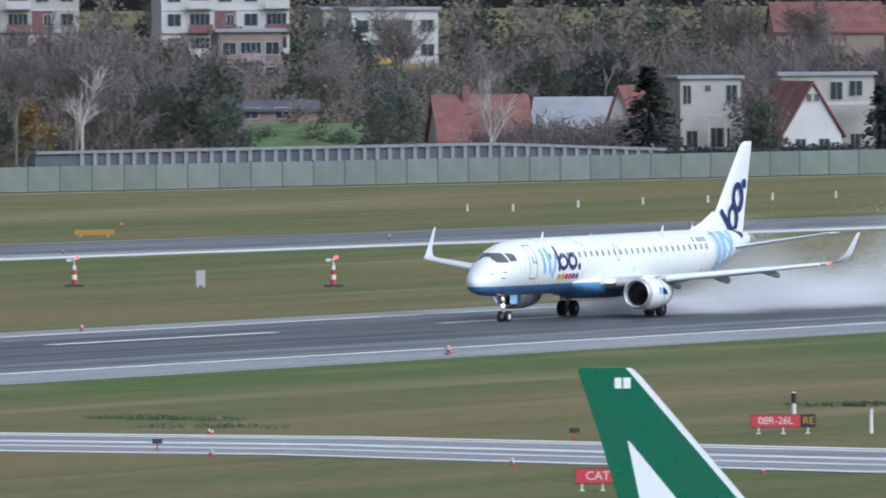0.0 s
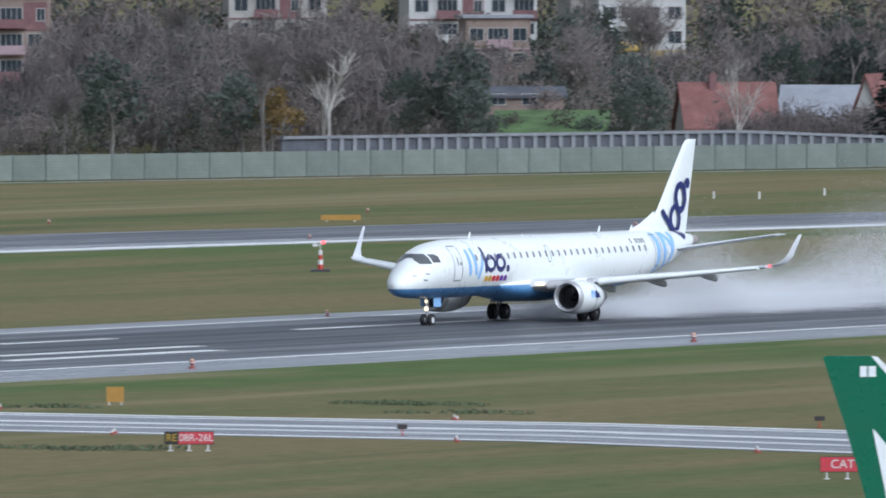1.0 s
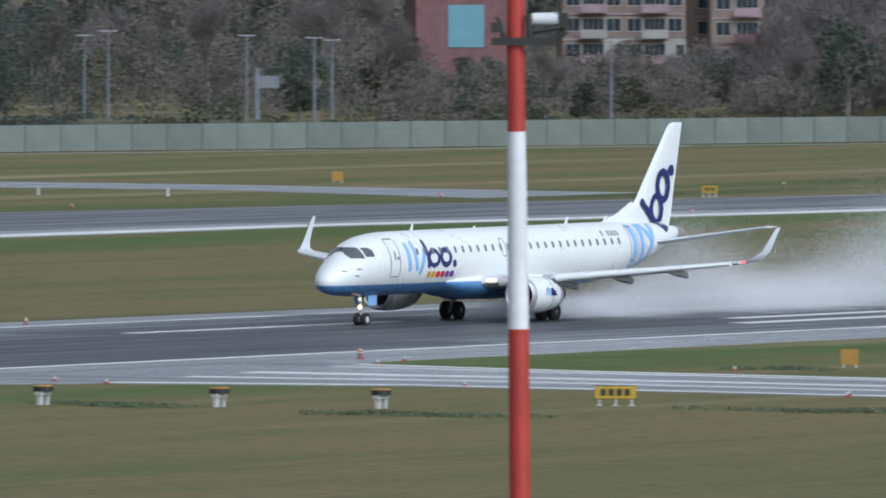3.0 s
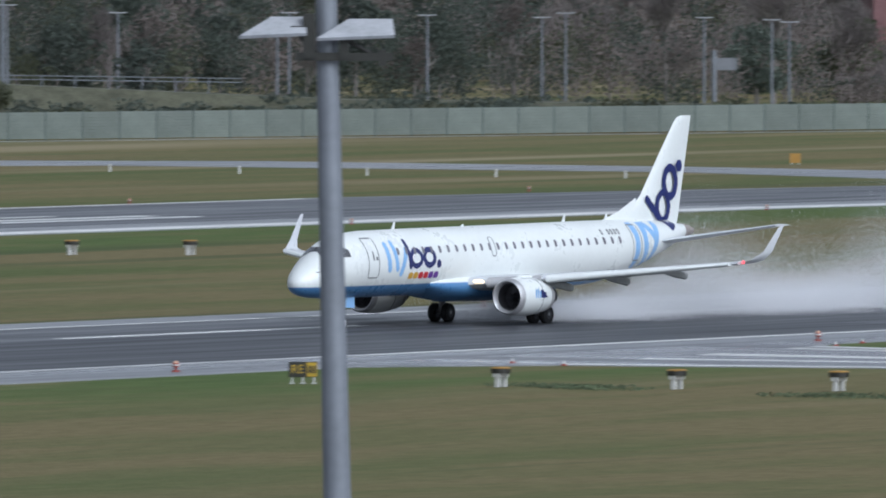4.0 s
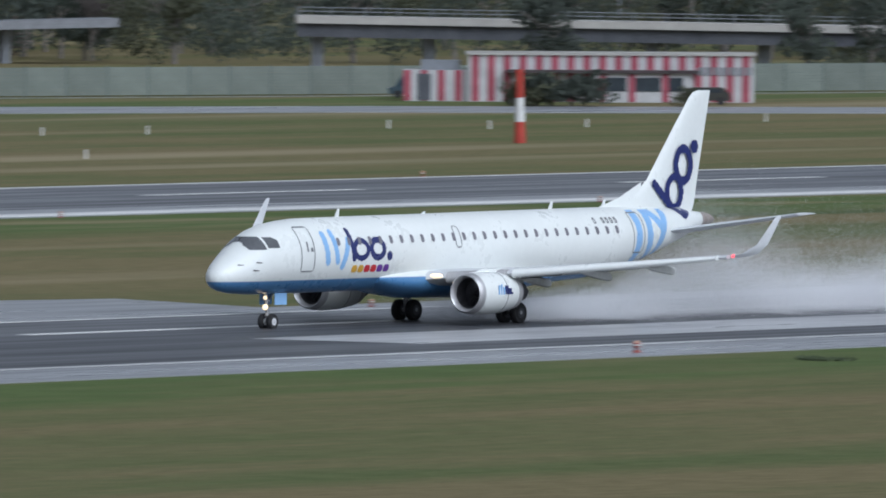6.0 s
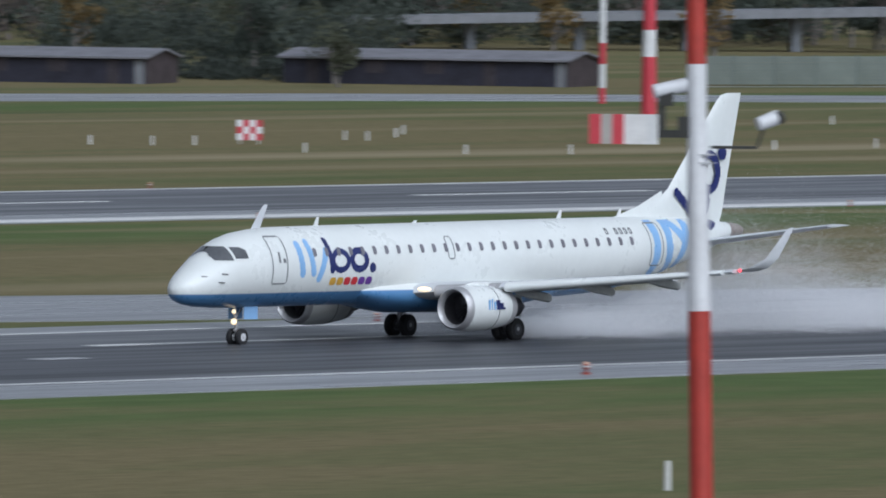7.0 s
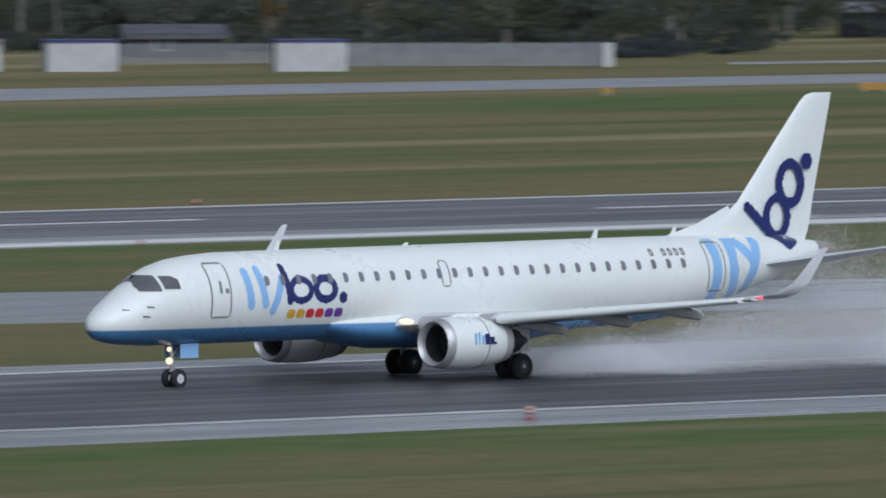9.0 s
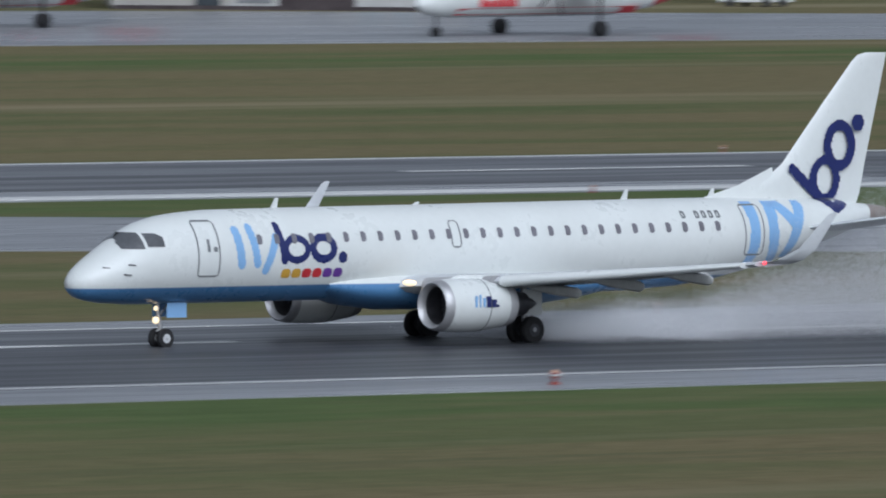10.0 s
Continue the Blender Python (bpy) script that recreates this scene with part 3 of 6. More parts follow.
    if s < 0:
        bm = bmesh.new()
        for i, (x, w, h) in enumerate(((1.25, 0.10, 0.42), (1.45, 0.07, 0.46), (1.62, 0.12, 0.34))):
            box(bm, c[0] + x, c[0] + x + w, c[1] - 1.002, c[1] - 0.97, c[2] - 0.05, c[2] - 0.05 + h)
        part("pale_mark", bm, M["lightblue"], nac, "pale blue emblem bars")
        bm = bmesh.new()
        for x, w, h in ((1.80, 0.20, 0.40), (2.05, 0.20, 0.28), (2.30, 0.07, 0.09)):
            box(bm, c[0] + x, c[0] + x + w, c[1] - 1.000, c[1] - 0.94, c[2] - 0.05, c[2] - 0.05 + h)
        part("dark_mark", bm, M["navy"], nac, "navy emblem blocks")
    # stabiliser
    bm = bmesh.new()
    wing_surface(bm, [(33.9, 37.4, 0.28, 3.86, s * 0.3), (34.3, 37.5, 0.27, 3.91, s * 0.8), (37.4, 39.1, 0.12, 4.76, s * 6.05)])
    stab = part("tailplane", bm, M["wing"], aircraft, "grey swept horizontal stabiliser", smooth=True)
    bm = bmesh.new()
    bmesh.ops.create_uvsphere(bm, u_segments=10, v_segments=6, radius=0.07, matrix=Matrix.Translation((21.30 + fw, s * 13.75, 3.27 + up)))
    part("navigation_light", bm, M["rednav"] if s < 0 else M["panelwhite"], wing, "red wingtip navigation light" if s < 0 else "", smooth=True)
    bm = bmesh.new()
    bmesh.ops.create_uvsphere(bm, u_segments=14, v_segments=8, radius=0.17, matrix=Matrix.Translation((14.02, s * 2.35, 2.28)) @ Matrix.Diagonal((1.2, 1.9, 0.62, 1)))
    part("landing_light", bm, M["landing"], wing, "lit landing light in the wing root", smooth=True)
    # main gear
    gear = part("main_gear", bmesh.new(), M["metal"], aircraft, "two-wheeled main undercarriage leg")
    bm = bmesh.new()
    tube(bm, (19.0, s * 2.97, 0.5), (18.9, s * 2.97, 2.1), 0.13)
    tube(bm, (19.0, s * 2.4, 0.52), (19.0, s * 3.54, 0.52), 0.09)
    tube(bm, (19.0, s * 2.97, 1.0), (18.9, s * 1.6, 1.8), 0.07)
    tube(bm, (19.0, s * 2.97, 0.7), (19.35, s * 2.97, 1.0), 0.05)
    part("leg", bm, M["metal"], gear, smooth=True)
    bm = bmesh.new()
    box(bm, 18.6, 19.5, s * 3.30 - 0.02, s * 3.30 + 0.02, 1.05, 2.0)
    part("gear_door", bm, M["white"], gear)
    for y in (2.58, 3.36):
        b1 = bmesh.new()
        wheel_y(b1, (0, 0, 0), 0.50, 0.34)
        me = mesh_of("wheel", b1, M["tyre"], True)
        w = new("wheel", me)
        w.parent = gear
        w.location = (19.0, s * y, 0.50)
        b2 = bmesh.new()
        tube(b2, (19.0, s * y - 0.178, 0.50), (19.0, s * y + 0.178, 0.50), 0.24, n=18)
        part("hub", b2, M["darkmetal"], gear, smooth=False)
# fin
bm = bmesh.new()
plane_fin(bm, [(4.5, 30.8, 37.4, 0.30), (5.15, 31.6, 37.7, 0.34), (5.8, 33.1, 37.85, 0.36), (6.3, 33.85, 37.95, 0.36), (8.5, 35.8, 38.5, 0.28), (10.1, 37.25, 38.9, 0.20), (10.35, 37.55, 38.96, 0.16), (10.44, 37.95, 38.98, 0.08)])
fin = part("fin", bm, M["white"], aircraft, "white swept tail fin", smooth=True)
bm = bmesh.new()
loft(bm, [[(29.6, 0.02, 4.98), (29.6, -0.02, 4.98), (29.6, 0, 5.0)], [(31.6, 0.16, 4.9), (31.6, -0.16, 4.9), (31.6, 0, 5.5)], [(33.4, 0.17, 4.9), (33.4, -0.17, 4.9), (33.4, 0, 6.2)]])
part("dorsal_fillet", bm, M["white"], fin, smooth=True)


def fin_decal(name, inside, x0, x1, z0, z1, material, label):
    bm = bmesh.new()
    step = 0.06
    for s in (-1, 1):
        for i in range(int((x1 - x0) / step)):
            for j in range(int((z1 - z0) / step)):
                x, z = x0 + i * step, z0 + j * step
                if inside(x + step / 2, z + step / 2):
                    quad(bm, [(x, s * 0.225, z), (x + step, s * 0.225, z), (x + step, s * 0.225, z + step), (x, s * 0.225, z + step)])
    part(name, bm, material, fin, label)


def ring(px, pz, cx, cz, rx, rz, t):
    u = math.hypot((px - cx) / rx, (pz - cz) / rz)
    return u < 1 and math.hypot((px - cx) / max(0.05, rx - t), (pz - cz) / max(0.05, rz - t)) > 1


tail_mark = lambda x, z: ring(x, z, 35.80, 5.72, 0.74, 0.88, 0.34) or seg(x, z, (34.2, 6.12), (36.05, 4.62)) < 0.19 or seg(x, z, (36.05, 4.62), (36.6, 4.85)) < 0.17
fin_decal("navy_emblem", tail_mark, 33.8, 36.9, 5.0, 7.0, M["navy"], "navy ring-and-bar emblem")
decal("navy_emblem", tail_mark, 33.8, 36.9, 4.3, 5.0, M["navy"], aircraft, label="foot of the navy emblem", sides=(-1,))
fin_decal("navy_ring", lambda x, z: ring(x, z, 36.52, 6.98, 0.78, 0.95, 0.38) or math.hypot((x - 37.42) / 0.9, z - 7.82) < 0.32, 35.5, 38.0, 5.9, 8.3, M["navy"], "navy ring and dot emblem")
# flank livery
EX = lambda x: 6.7 + (x - 6.5) / 0.81
EZ = lambda z: 3.6 + (z - 3.56) / 0.82
pale_mark = lambda x, z: seg(x, z, (7.15, 2.98), (6.95, 4.45)) < 0.22 or seg(x, z, (8.05, 3.0), (7.75, 4.55)) < 0.20 or seg(x, z, (9.15, 4.1), (8.55, 2.70)) < 0.20
for s in (-1, 1):
    decal("pale_emblem", lambda x, z: pale_mark(EX(x), EZ(z)), 6.2, 9.0, 2.5, 4.8, M["lightblue"], aircraft, step=0.04, label="pale blue emblem strokes", sides=(s,))
navy_mark = lambda x, z: seg(x, z, (9.6, 3.1), (9.35, 4.62)) < 0.18 or ring(x, z, 10.30, 3.60, 0.80, 0.64, 0.32) or ring(x, z, 11.85, 3.62, 0.78, 0.66, 0.36) or math.hypot(x - 12.95, z - 3.2) < 0.26
for s in (-1, 1):
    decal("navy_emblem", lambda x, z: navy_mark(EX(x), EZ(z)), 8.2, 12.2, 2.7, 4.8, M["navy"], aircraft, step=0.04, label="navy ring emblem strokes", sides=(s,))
for k, c in enumerate(("yellow", "yellow", "red", "red", "purple", "purple")):
    cx = 8.97 + 0.486 * k
    for s in (-1, 1):
        decal("colour_square", lambda x, z: rrect(x, z, cx, 2.68, 0.40, 0.32, 0.10), cx - 0.3, cx + 0.3, 2.4, 2.95, M[c], aircraft, step=0.03, label="small rounded %s colour square" % c, sides=(s,))
for cx, lean in ((31.5, -0.1), (32.45, 0.2)):
    decal("pale_band", lambda x, z, cx=cx, lean=lean: abs(x - cx - lean * (4.1 - z) ** 2 * 0.6) < 0.27, cx - 0.8, cx + 1.3, 2.6, 4.95, M["lightblue"], aircraft, label="pale blue band round the tail", sides=(-1, 1))
decal("pale_band", lambda x, z: seg(x, z, (32.9, 4.85), (33.75, 4.0)) < 0.22 or seg(x, z, (34.0, 4.75), (33.4, 3.0)) < 0.25, 32.5, 34.6, 2.85, 5.0, M["lightblue"], aircraft, label="pale blue forked band", sides=(-1, 1))
for k in range(6):
    if k != 1:
        decal("registration_bar", lambda x, z, k=k: rrect(x, z, 28.05 + 0.34 * k, 4.52, 0.19, 0.26, 0.03) and not rrect(x, z, 28.05 + 0.34 * k, 4.52, 0.07, 0.13, 0.02), 27.8 + 0.34 * k, 28.4 + 0.34 * k, 4.3, 4.75, M["seam"], aircraft, step=0.03, label="small dark registration mark")
WZ = lambda X: 3.93 + 0.0075 * (X - 8)
for k in range(28):
    X = 7.72 + 0.81 * k
    for s in (-1, 1):
        decal("cabin_window", lambda x, z: rrect(x, z, X, WZ(X), 0.25, 0.36, 0.11), X - 0.2, X + 0.2, WZ(X) - 0.24, WZ(X) + 0.24, M["cabinglass"], aircraft, step=0.03, off=0.02, sides=(s,))


def door_outline(x0, x1, z0, z1, name, label, fill=None):
    f = lambda x, z: rrect(x, z, (x0 + x1) / 2, (z0 + z1) / 2, x1 - x0, z1 - z0, 0.14) and not rrect(x, z, (x0 + x1) / 2, (z0 + z1) / 2, x1 - x0 - 0.09, z1 - z0 - 0.09, 0.11)
    for s in (-1, 1):
        decal(name, f, x0 - 0.1, x1 + 0.1, z0 - 0.1, z1 + 0.1, M["seam"], aircraft, step=0.03, off=0.016, label=label, sides=(s,))


door_outline(4.85, 5.85, 2.62, 4.64, "cabin_door", "closed forward cabin door with grey outline")
decal("door_handle", lambda x, z: rrect(x, z, 5.35, 3.75, 0.10, 0.45, 0.02) or rrect(x, z, 5.65, 3.6, 0.16, 0.18, 0.02), 5.2, 5.8, 3.4, 4.05, M["seam"], aircraft, step=0.03, off=0.02, label="dark door handle and port")
door_outline(16.72, 17.18, 3.50, 4.48, "overwing_exit", "closed overwing exit hatch outline")
door_outline(30.95, 31.95, 2.98, 4.85, "cabin_door", "closed rear door in the pale blue band")
# cockpit glazing
decal("cockpit_window", lambda x, z: 2.78 < x < 3.46 and 3.72 < z < 4.20 - max(0, x - 3.2) * 0.5, 2.4, 3.6, 3.6, 4.4, M["glass"], aircraft, step=0.025, off=0.02, label="dark cockpit side window", sides=(-1,))
for s in (-1, 1):
    decal("cockpit_window", lambda x, z: 1.84 < x < 2.64 and 3.66 < z < 3.70 + 0.52 * min(1, (x - 1.74) / 0.45), 1.3, 2.7, 3.5, 4.4, M["glass"], aircraft, step=0.025, off=0.02, label="dark windscreen pane", sides=(s,))
for X, z in ((1.0, 3.0), (1.7, 2.75), (1.9, 3.1)):
    y = side_y(X, z)
    bm = bmesh.new()
    tube(bm, (X, -y, z), (X + 0.25, -y - 0.14, z - 0.02), 0.03, 0.02, 8)
    part("probe", bm, M["darkmetal"], aircraft, "small grey air data probe")
# aerials on the spine
for X, h in ((9.35, 0.36), (16.0, 0.10), (26.0, 0.36), (30.2, 0.34)):
    zc, hh, hw = fus(X)
    bm = bmesh.new()
    loft(bm, [[(X, 0.03, zc + hh - 0.02), (X + 0.32, 0, zc + hh - 0.02), (X, -0.03, zc + hh - 0.02)], [(X + 0.22, 0.012, zc + hh + h), (X + 0.38, 0, zc + hh + h), (X + 0.22, -0.012, zc + hh + h)]])
    part("blade_aerial", bm, M["white"], aircraft, "small white blade aerial")
# nose gear
ng = part("nose_gear", bmesh.new(), M["metal"], aircraft, "twin-wheeled nose undercarriage leg")
bm = bmesh.new()
tube(bm, (4.32, 0, 0.34), (4.12, 0, 1.75), 0.08)
tube(bm, (4.32, -0.36, 0.34), (4.32, 0.36, 0.34), 0.05)
tube(bm, (4.05, 0, 0.95), (4.75, 0, 1.75), 0.045)
tube(bm, (4.1, 0, 0.62), (4.4, 0, 0.85), 0.035)
part("leg", bm, M["metal"], ng, smooth=True)
for s in (-1, 1):
    bm = bmesh.new()
    box(bm, 4.25, 5.15, s * 0.42 - 0.02, s * 0.42 + 0.02, 1.12, 1.66)
    part("gear_door", bm, M["lightblue"], ng, "pale blue nose gear door")
    b1 = bmesh.new()
    wheel_y(b1, (0, 0, 0), 0.36, 0.22)
    w = new("wheel", mesh_of("wheel", b1, M["tyre"], True))
    w.parent, w.location = ng, (4.32, s * 0.24, 0.36)
    b2 = bmesh.new()
    tube(b2, (4.32, s * 0.24 - 0.115, 0.36), (4.32, s * 0.24 + 0.115, 0.36), 0.17, n=16)
    part("hub", b2, M["panelwhite"], ng)
for z, r in ((1.02, 0.13), (1.45, 0.09)):
    bm = bmesh.new()
    bmesh.ops.create_uvsphere(bm, u_segments=12, v_segments=8, radius=r, matrix=Matrix.Translation((4.03, -0.05, z)))
    part("taxi_light", bm, M["landing"], ng, "lit nose gear lamp", smooth=True)

# ---- spray thrown up behind the wheels ----
SPRAY = []
srng = np.random.default_rng(5)


def wave(x, y, seed):
    r = np.random.default_rng(seed)
    out = np.zeros_like(x)
    for _ in range(9):
        k = r.uniform(0.12, 1.5)
        out += np.sin(x * k + y * r.uniform(-0.8, 0.8) + r.uniform(0, 6.28)) / (0.6 + k)
    return out / 4.0


def spray_piece(x0, x1, count, top0, top1, wide, size=0.0104):
    """One rigid stretch of the spray: a mass of fine droplets, densest low down."""
    k = srng.random(count)
    x = x0 + (x1 - x0) * k
    top = top0 + (top1 - top0) * k
    y = srng.normal(0, wide, count)
    lump = np.clip(0.75 + wave(x, y, 3), 0.4, 1.5)
    z = np.minimum(np.abs(srng.normal(0.26, 0.35, count)), 1.1) * top * lump + 0.03
    c = np.stack([x, y, z], -1)
    u = srng.normal(size=(count, 3)) * (1.0, 0.6, 0.45)
    u /= np.linalg.norm(u, axis=1, keepdims=True)
    v = np.cross(u, srng.normal(size=(count, 3)))
    v /= np.linalg.norm(v, axis=1, keepdims=True)
    r = (size * srng.uniform(0.7, 1.5, count))[:, None]
    p = np.stack([c + u * r * 14, c - u * r * 7 + v * r * 0.105, c - u * r * 7 - v * r * 0.105], 1).reshape(-1, 3)
    me = bpy.data.meshes.new("spray_cloud")
    me.from_pydata(p.tolist(), [], np.arange(count * 3).reshape(-1, 3).tolist())
    me.materials.append(M["spray"])
    ob = new("spray_cloud", me)
    ob.location = (873, RUN, 0)
    SPRAY.append(tagged(ob, "white water spray thrown up behind the wheels", "spray", "spray behind the wheels", "stuff"))


spray_piece(19.8, 28, 120000, 1.8, 3.0, 2.4)
spray_piece(25, 40, 250000, 2.9, 3.6, 2.8)
spray_piece(37, 56, 370000, 3.5, 4.6, 3.4)
spray_piece(53, 78, 490000, 4.3, 5.4, 4.2)

# ---- airfield fittings ----


def edge_light():
    t = thing("runway_light", pose(0, 0, 0), "small red and white elevated runway edge lamp", "runway light", "runway edge lights")
    bm = bmesh.new()
    tube(bm, (0, 0, 0), (0, 0, 0.10), 0.20, 0.17)
    tube(bm, (0, 0, 0.10), (0, 0, 0.22), 0.07)
    part("base", bm, M["lampred"], t)
    bm = bmesh.new()
    tube(bm, (0, 0, 0.22), (0, 0, 0.42), 0.15, 0.17, 14)
    part("body", bm, M["lampred"], t, "red lamp housing")
    bm = bmesh.new()
    tube(bm, (0, 0, 0.42), (0, 0, 0.52), 0.12, 0.08, 14)
    part("lens", bm, M["warm"], t, "glowing glass lens")
    bm = bmesh.new()
    tube(bm, (0, 0, 0.30), (0, 0, 0.36), 0.178, 0.178, 14)
    part("band", bm, M["postwhite"], t, "white band")
    return t


first = None
for k in range(-6, 18):
    m = pose(809.5 - 58.7 * k, 407.3, 0.03)
    if first is None:
        first = edge_light()
        first.matrix_basis = m
    else:
        copy_thing(first, m)
    copy_thing(first, pose(853.4 - 58.7 * k, 453.8, 0.03) @ Matrix.Scale(0.72, 4))
    copy_thing(first, pose(846.9 - 53.3 * k, 565.2, 0.0) @ Matrix.Scale(0.72, 4))
    copy_thing(first, pose(839.5 - 53.0 * k, 611.8, 0.0) @ Matrix.Scale(0.72, 4))


def box_light(x, y, label, top="orange"):
    t = thing("marker_box", pose(x, y, 0.02), label, "marker light", "airfield marker boxes")
    bm = bmesh.new()
    for s in (-1, 1):
        box(bm, s * 0.28 - 0.08, s * 0.28 + 0.08, -0.1, 0.1, 0, 0.55)
    box(bm, -0.42, 0.42, -0.16, 0.16, 0.45, 0.62)
    part("stand", bm, M["postwhite"], t, "white stand")
    bm = bmesh.new()
    tube(bm, (0, 0, 0.62), (0, 0, 0.84), 0.46, 0.46, 16)
    part("lamp_drum", bm, M["signblack"], t, "black drum")
    bm = bmesh.new()
    tube(bm, (0, 0, 0.84), (0, 0, 0.90), 0.47, 0.40, 16)
    part("cap", bm, M[top], t, "ochre cap")
    return t


for p in ((623.8, 383.7), (625.4, 375.4), (627.5, 368.2), (819.8, 534.6), (823.8, 528.7), (819.4, 542.8), (817.6, 550.2)):
    box_light(*p, "white-footed marker lamp with black drum and ochre cap")


def guard_light(x, y):
    t = thing("guard_light", pose(x, y, 0.02, 0, 0, -60) @ Matrix.Scale(0.62, 4), "dark twin runway guard lamp on a short stem", "guard light", "runway guard lamps")
    bm = bmesh.new()
    tube(bm, (0, 0, 0), (0, 0, 0.5), 0.05)
    tube(bm, (0, 0, 0), (0, 0, 0.06), 0.18)
    part("stem", bm, M["polered"], t)
    bm = bmesh.new()
    box(bm, -0.38, 0.38, -0.12, 0.12, 0.5, 0.85)
    part("housing", bm, M["signblack"], t, "black housing")
    for s in (-1, 1):
        bm = bmesh.new()
        tube(bm, (s * 0.18, -0.16, 0.68), (s * 0.18, -0.10, 0.68), 0.12, n=12)
        part("lens", bm, M["shedend"], t, "dull amber lens")
    return t


for p in ((657.2, 345.6), (676.0, 333.6)):
    guard_light(*p)


def small_light(x, y):
    t = thing("taxiway_light", pose(x, y, 0.02) @ Matrix.Scale(0.7, 4), "small taxiway edge lamp on a cone base", "taxiway light", "taxiway edge lamps")
    bm = bmesh.new()
    tube(bm, (0, 0, 0), (0, 0, 0.16), 0.24, 0.10)
    part("base", bm, M["lampred"], t)
    bm = bmesh.new()
    tube(bm, (0, 0, 0.16), (0, 0, 0.36), 0.07, 0.06)
    part("lens", bm, M["postwhite"], t, "pale lens")


for p in ((650.0, 339.0), (642.7, 320.2), (635.9, 304.7), (677.8, 353.5), (679.6, 354.6), (652.4, 340.3), (653.0, 358.4), (644.8, 321.3), (690.3, 403.7), (685.1, 382.2), (657.7, 381.4), (654.7, 359.2), (685.0, 402.1), (653.3, 401.2), (651.6, 397.3)):
    small_light(*p)


def taxi_sign(x, y, turn, w, h, panels, label):
    """Panels: (start, end, material, words, letter material)."""
    t = thing("taxiway_sign", pose(x, y, 0.02, 0, 0, turn), label, "airfield sign", "airfield signs")
    bm = bmesh.new()
    for k in range(3):
        xx = -w / 2 + w * (0.12 + 0.38 * k)
        tube(bm, (xx, 0.06, 0), (xx, 0.06, 0.35), 0.04)
        box(bm, xx - 0.12, xx + 0.12, -0.08, 0.2, 0, 0.04)
    part("legs", bm, M["postwhite"], t, "short pale legs")
    bm = bmesh.new()
    box(bm, -w / 2, w / 2, 0, 0.14, 0.30, 0.30 + h)
    part("case", bm, M["signblack"], t)
    for a, b, m, words, lm in panels:
        bm = bmesh.new()
        box(bm, -w / 2 + a * w + 0.02, -w / 2 + b * w - 0.02, -0.02, 0.002, 0.33, 0.27 + h)
        p = part("face", bm, M[m], t)
        if words:
            text_mesh(words, h * 0.78, M[lm], t, pose(-w / 2 + (a + b) / 2 * w, -0.03, 0.30 + h / 2, 90, 0, 0), label="%s lettering" % words)
        else:
            bm = bmesh.new()
            for q in range(4):
                u = -w / 2 + a * w + (b - a) * w * (0.14 + 0.19 * q)
                box(bm, u, u + (b - a) * w * 0.13, -0.035, -0.018, 0.30 + h * 0.25, 0.30 + h * 0.75)
            part("lettering", bm, M[lm], t)
    return t


taxi_sign(685.5, 327.4, -63, 3.05, 0.62, [(0, 0.77, "signred", "08R-26L", "postwhite"), (0.77, 1, "signblack", "RE", "signyellow")], "red runway sign with white 08R-26L and black RE panel")
taxi_sign(614.0, 301.7, -63, 2.3, 0.66, [(0, 1, "signred", "CAT II", "postwhite")], "red holding sign lettered CAT II")
taxi_sign(634.2, 344.2, -62, 2.2, 0.58, [(0, 0.28, "signblack", "RE", "signyellow"), (0.28, 1, "signred", "08R-26L", "postwhite")], "red runway sign with black RE panel beside the taxiway")
taxi_sign(636.8, 361.4, -60, 1.9, 0.62, [(0, 1, "signyellow", "", "signblack")], "yellow direction sign with black marks")
taxi_sign(622.6, 393.5, -58, 1.3, 0.70, [(0, 0.62, "signblack", "RE", "signyellow"), (0.62, 1, "signyellow", "", "signblack")], "black and yellow taxiway sign")
taxi_sign(1062.8, 595.1, -60, 1.2, 0.6, [(0, 1, "signyellow", "", "signblack")], "small yellow sign by the far runway")


def square_sign(x, y, turn, w, h, m, label):
    t = thing("marker_board", pose(x, y, 0.02, 0, 0, turn), label, "marker board", "marker boards")
    bm = bmesh.new()
    for s in (-1, 1):
        tube(bm, (s * w * 0.35, 0.05, 0), (s * w * 0.35, 0.05, 0.25), 0.04)
    part("legs", bm, M["postwhite"], t)
    bm = bmesh.new()
    box(bm, -w / 2, w / 2, 0, 0.10, 0.15, 0.15 + h)
    part("board", bm, M[m], t)


square_sign(693.0, 380.2, -62, 0.85, 0.75, "orange", "square orange marker board in the turf")
square_sign(1096.7, 647.5, -58, 0.85, 0.75, "orange", "square orange marker board by the far taxiway")
square_sign(797.4, 781.0, -46, 2.2, 0.5, "orange", "long orange marker board by the far taxiway")
square_sign(776.7, 786.3, -44, 0.6, 0.4, "orange", "small orange marker board")
square_sign(1119.7, 594.2, -63, 3.1, 0.42, "orange", "long ochre marker board beyond the second runway")
square_sign(959.7, 501.3, -63, 0.6, 1.0, "headgrey", "small pale grey cabinet in the turf")
square_sign(1093.5, 734.7, -57, 0.6, 1.3, "headgrey", "small pale grey cabinet by the far taxiway")


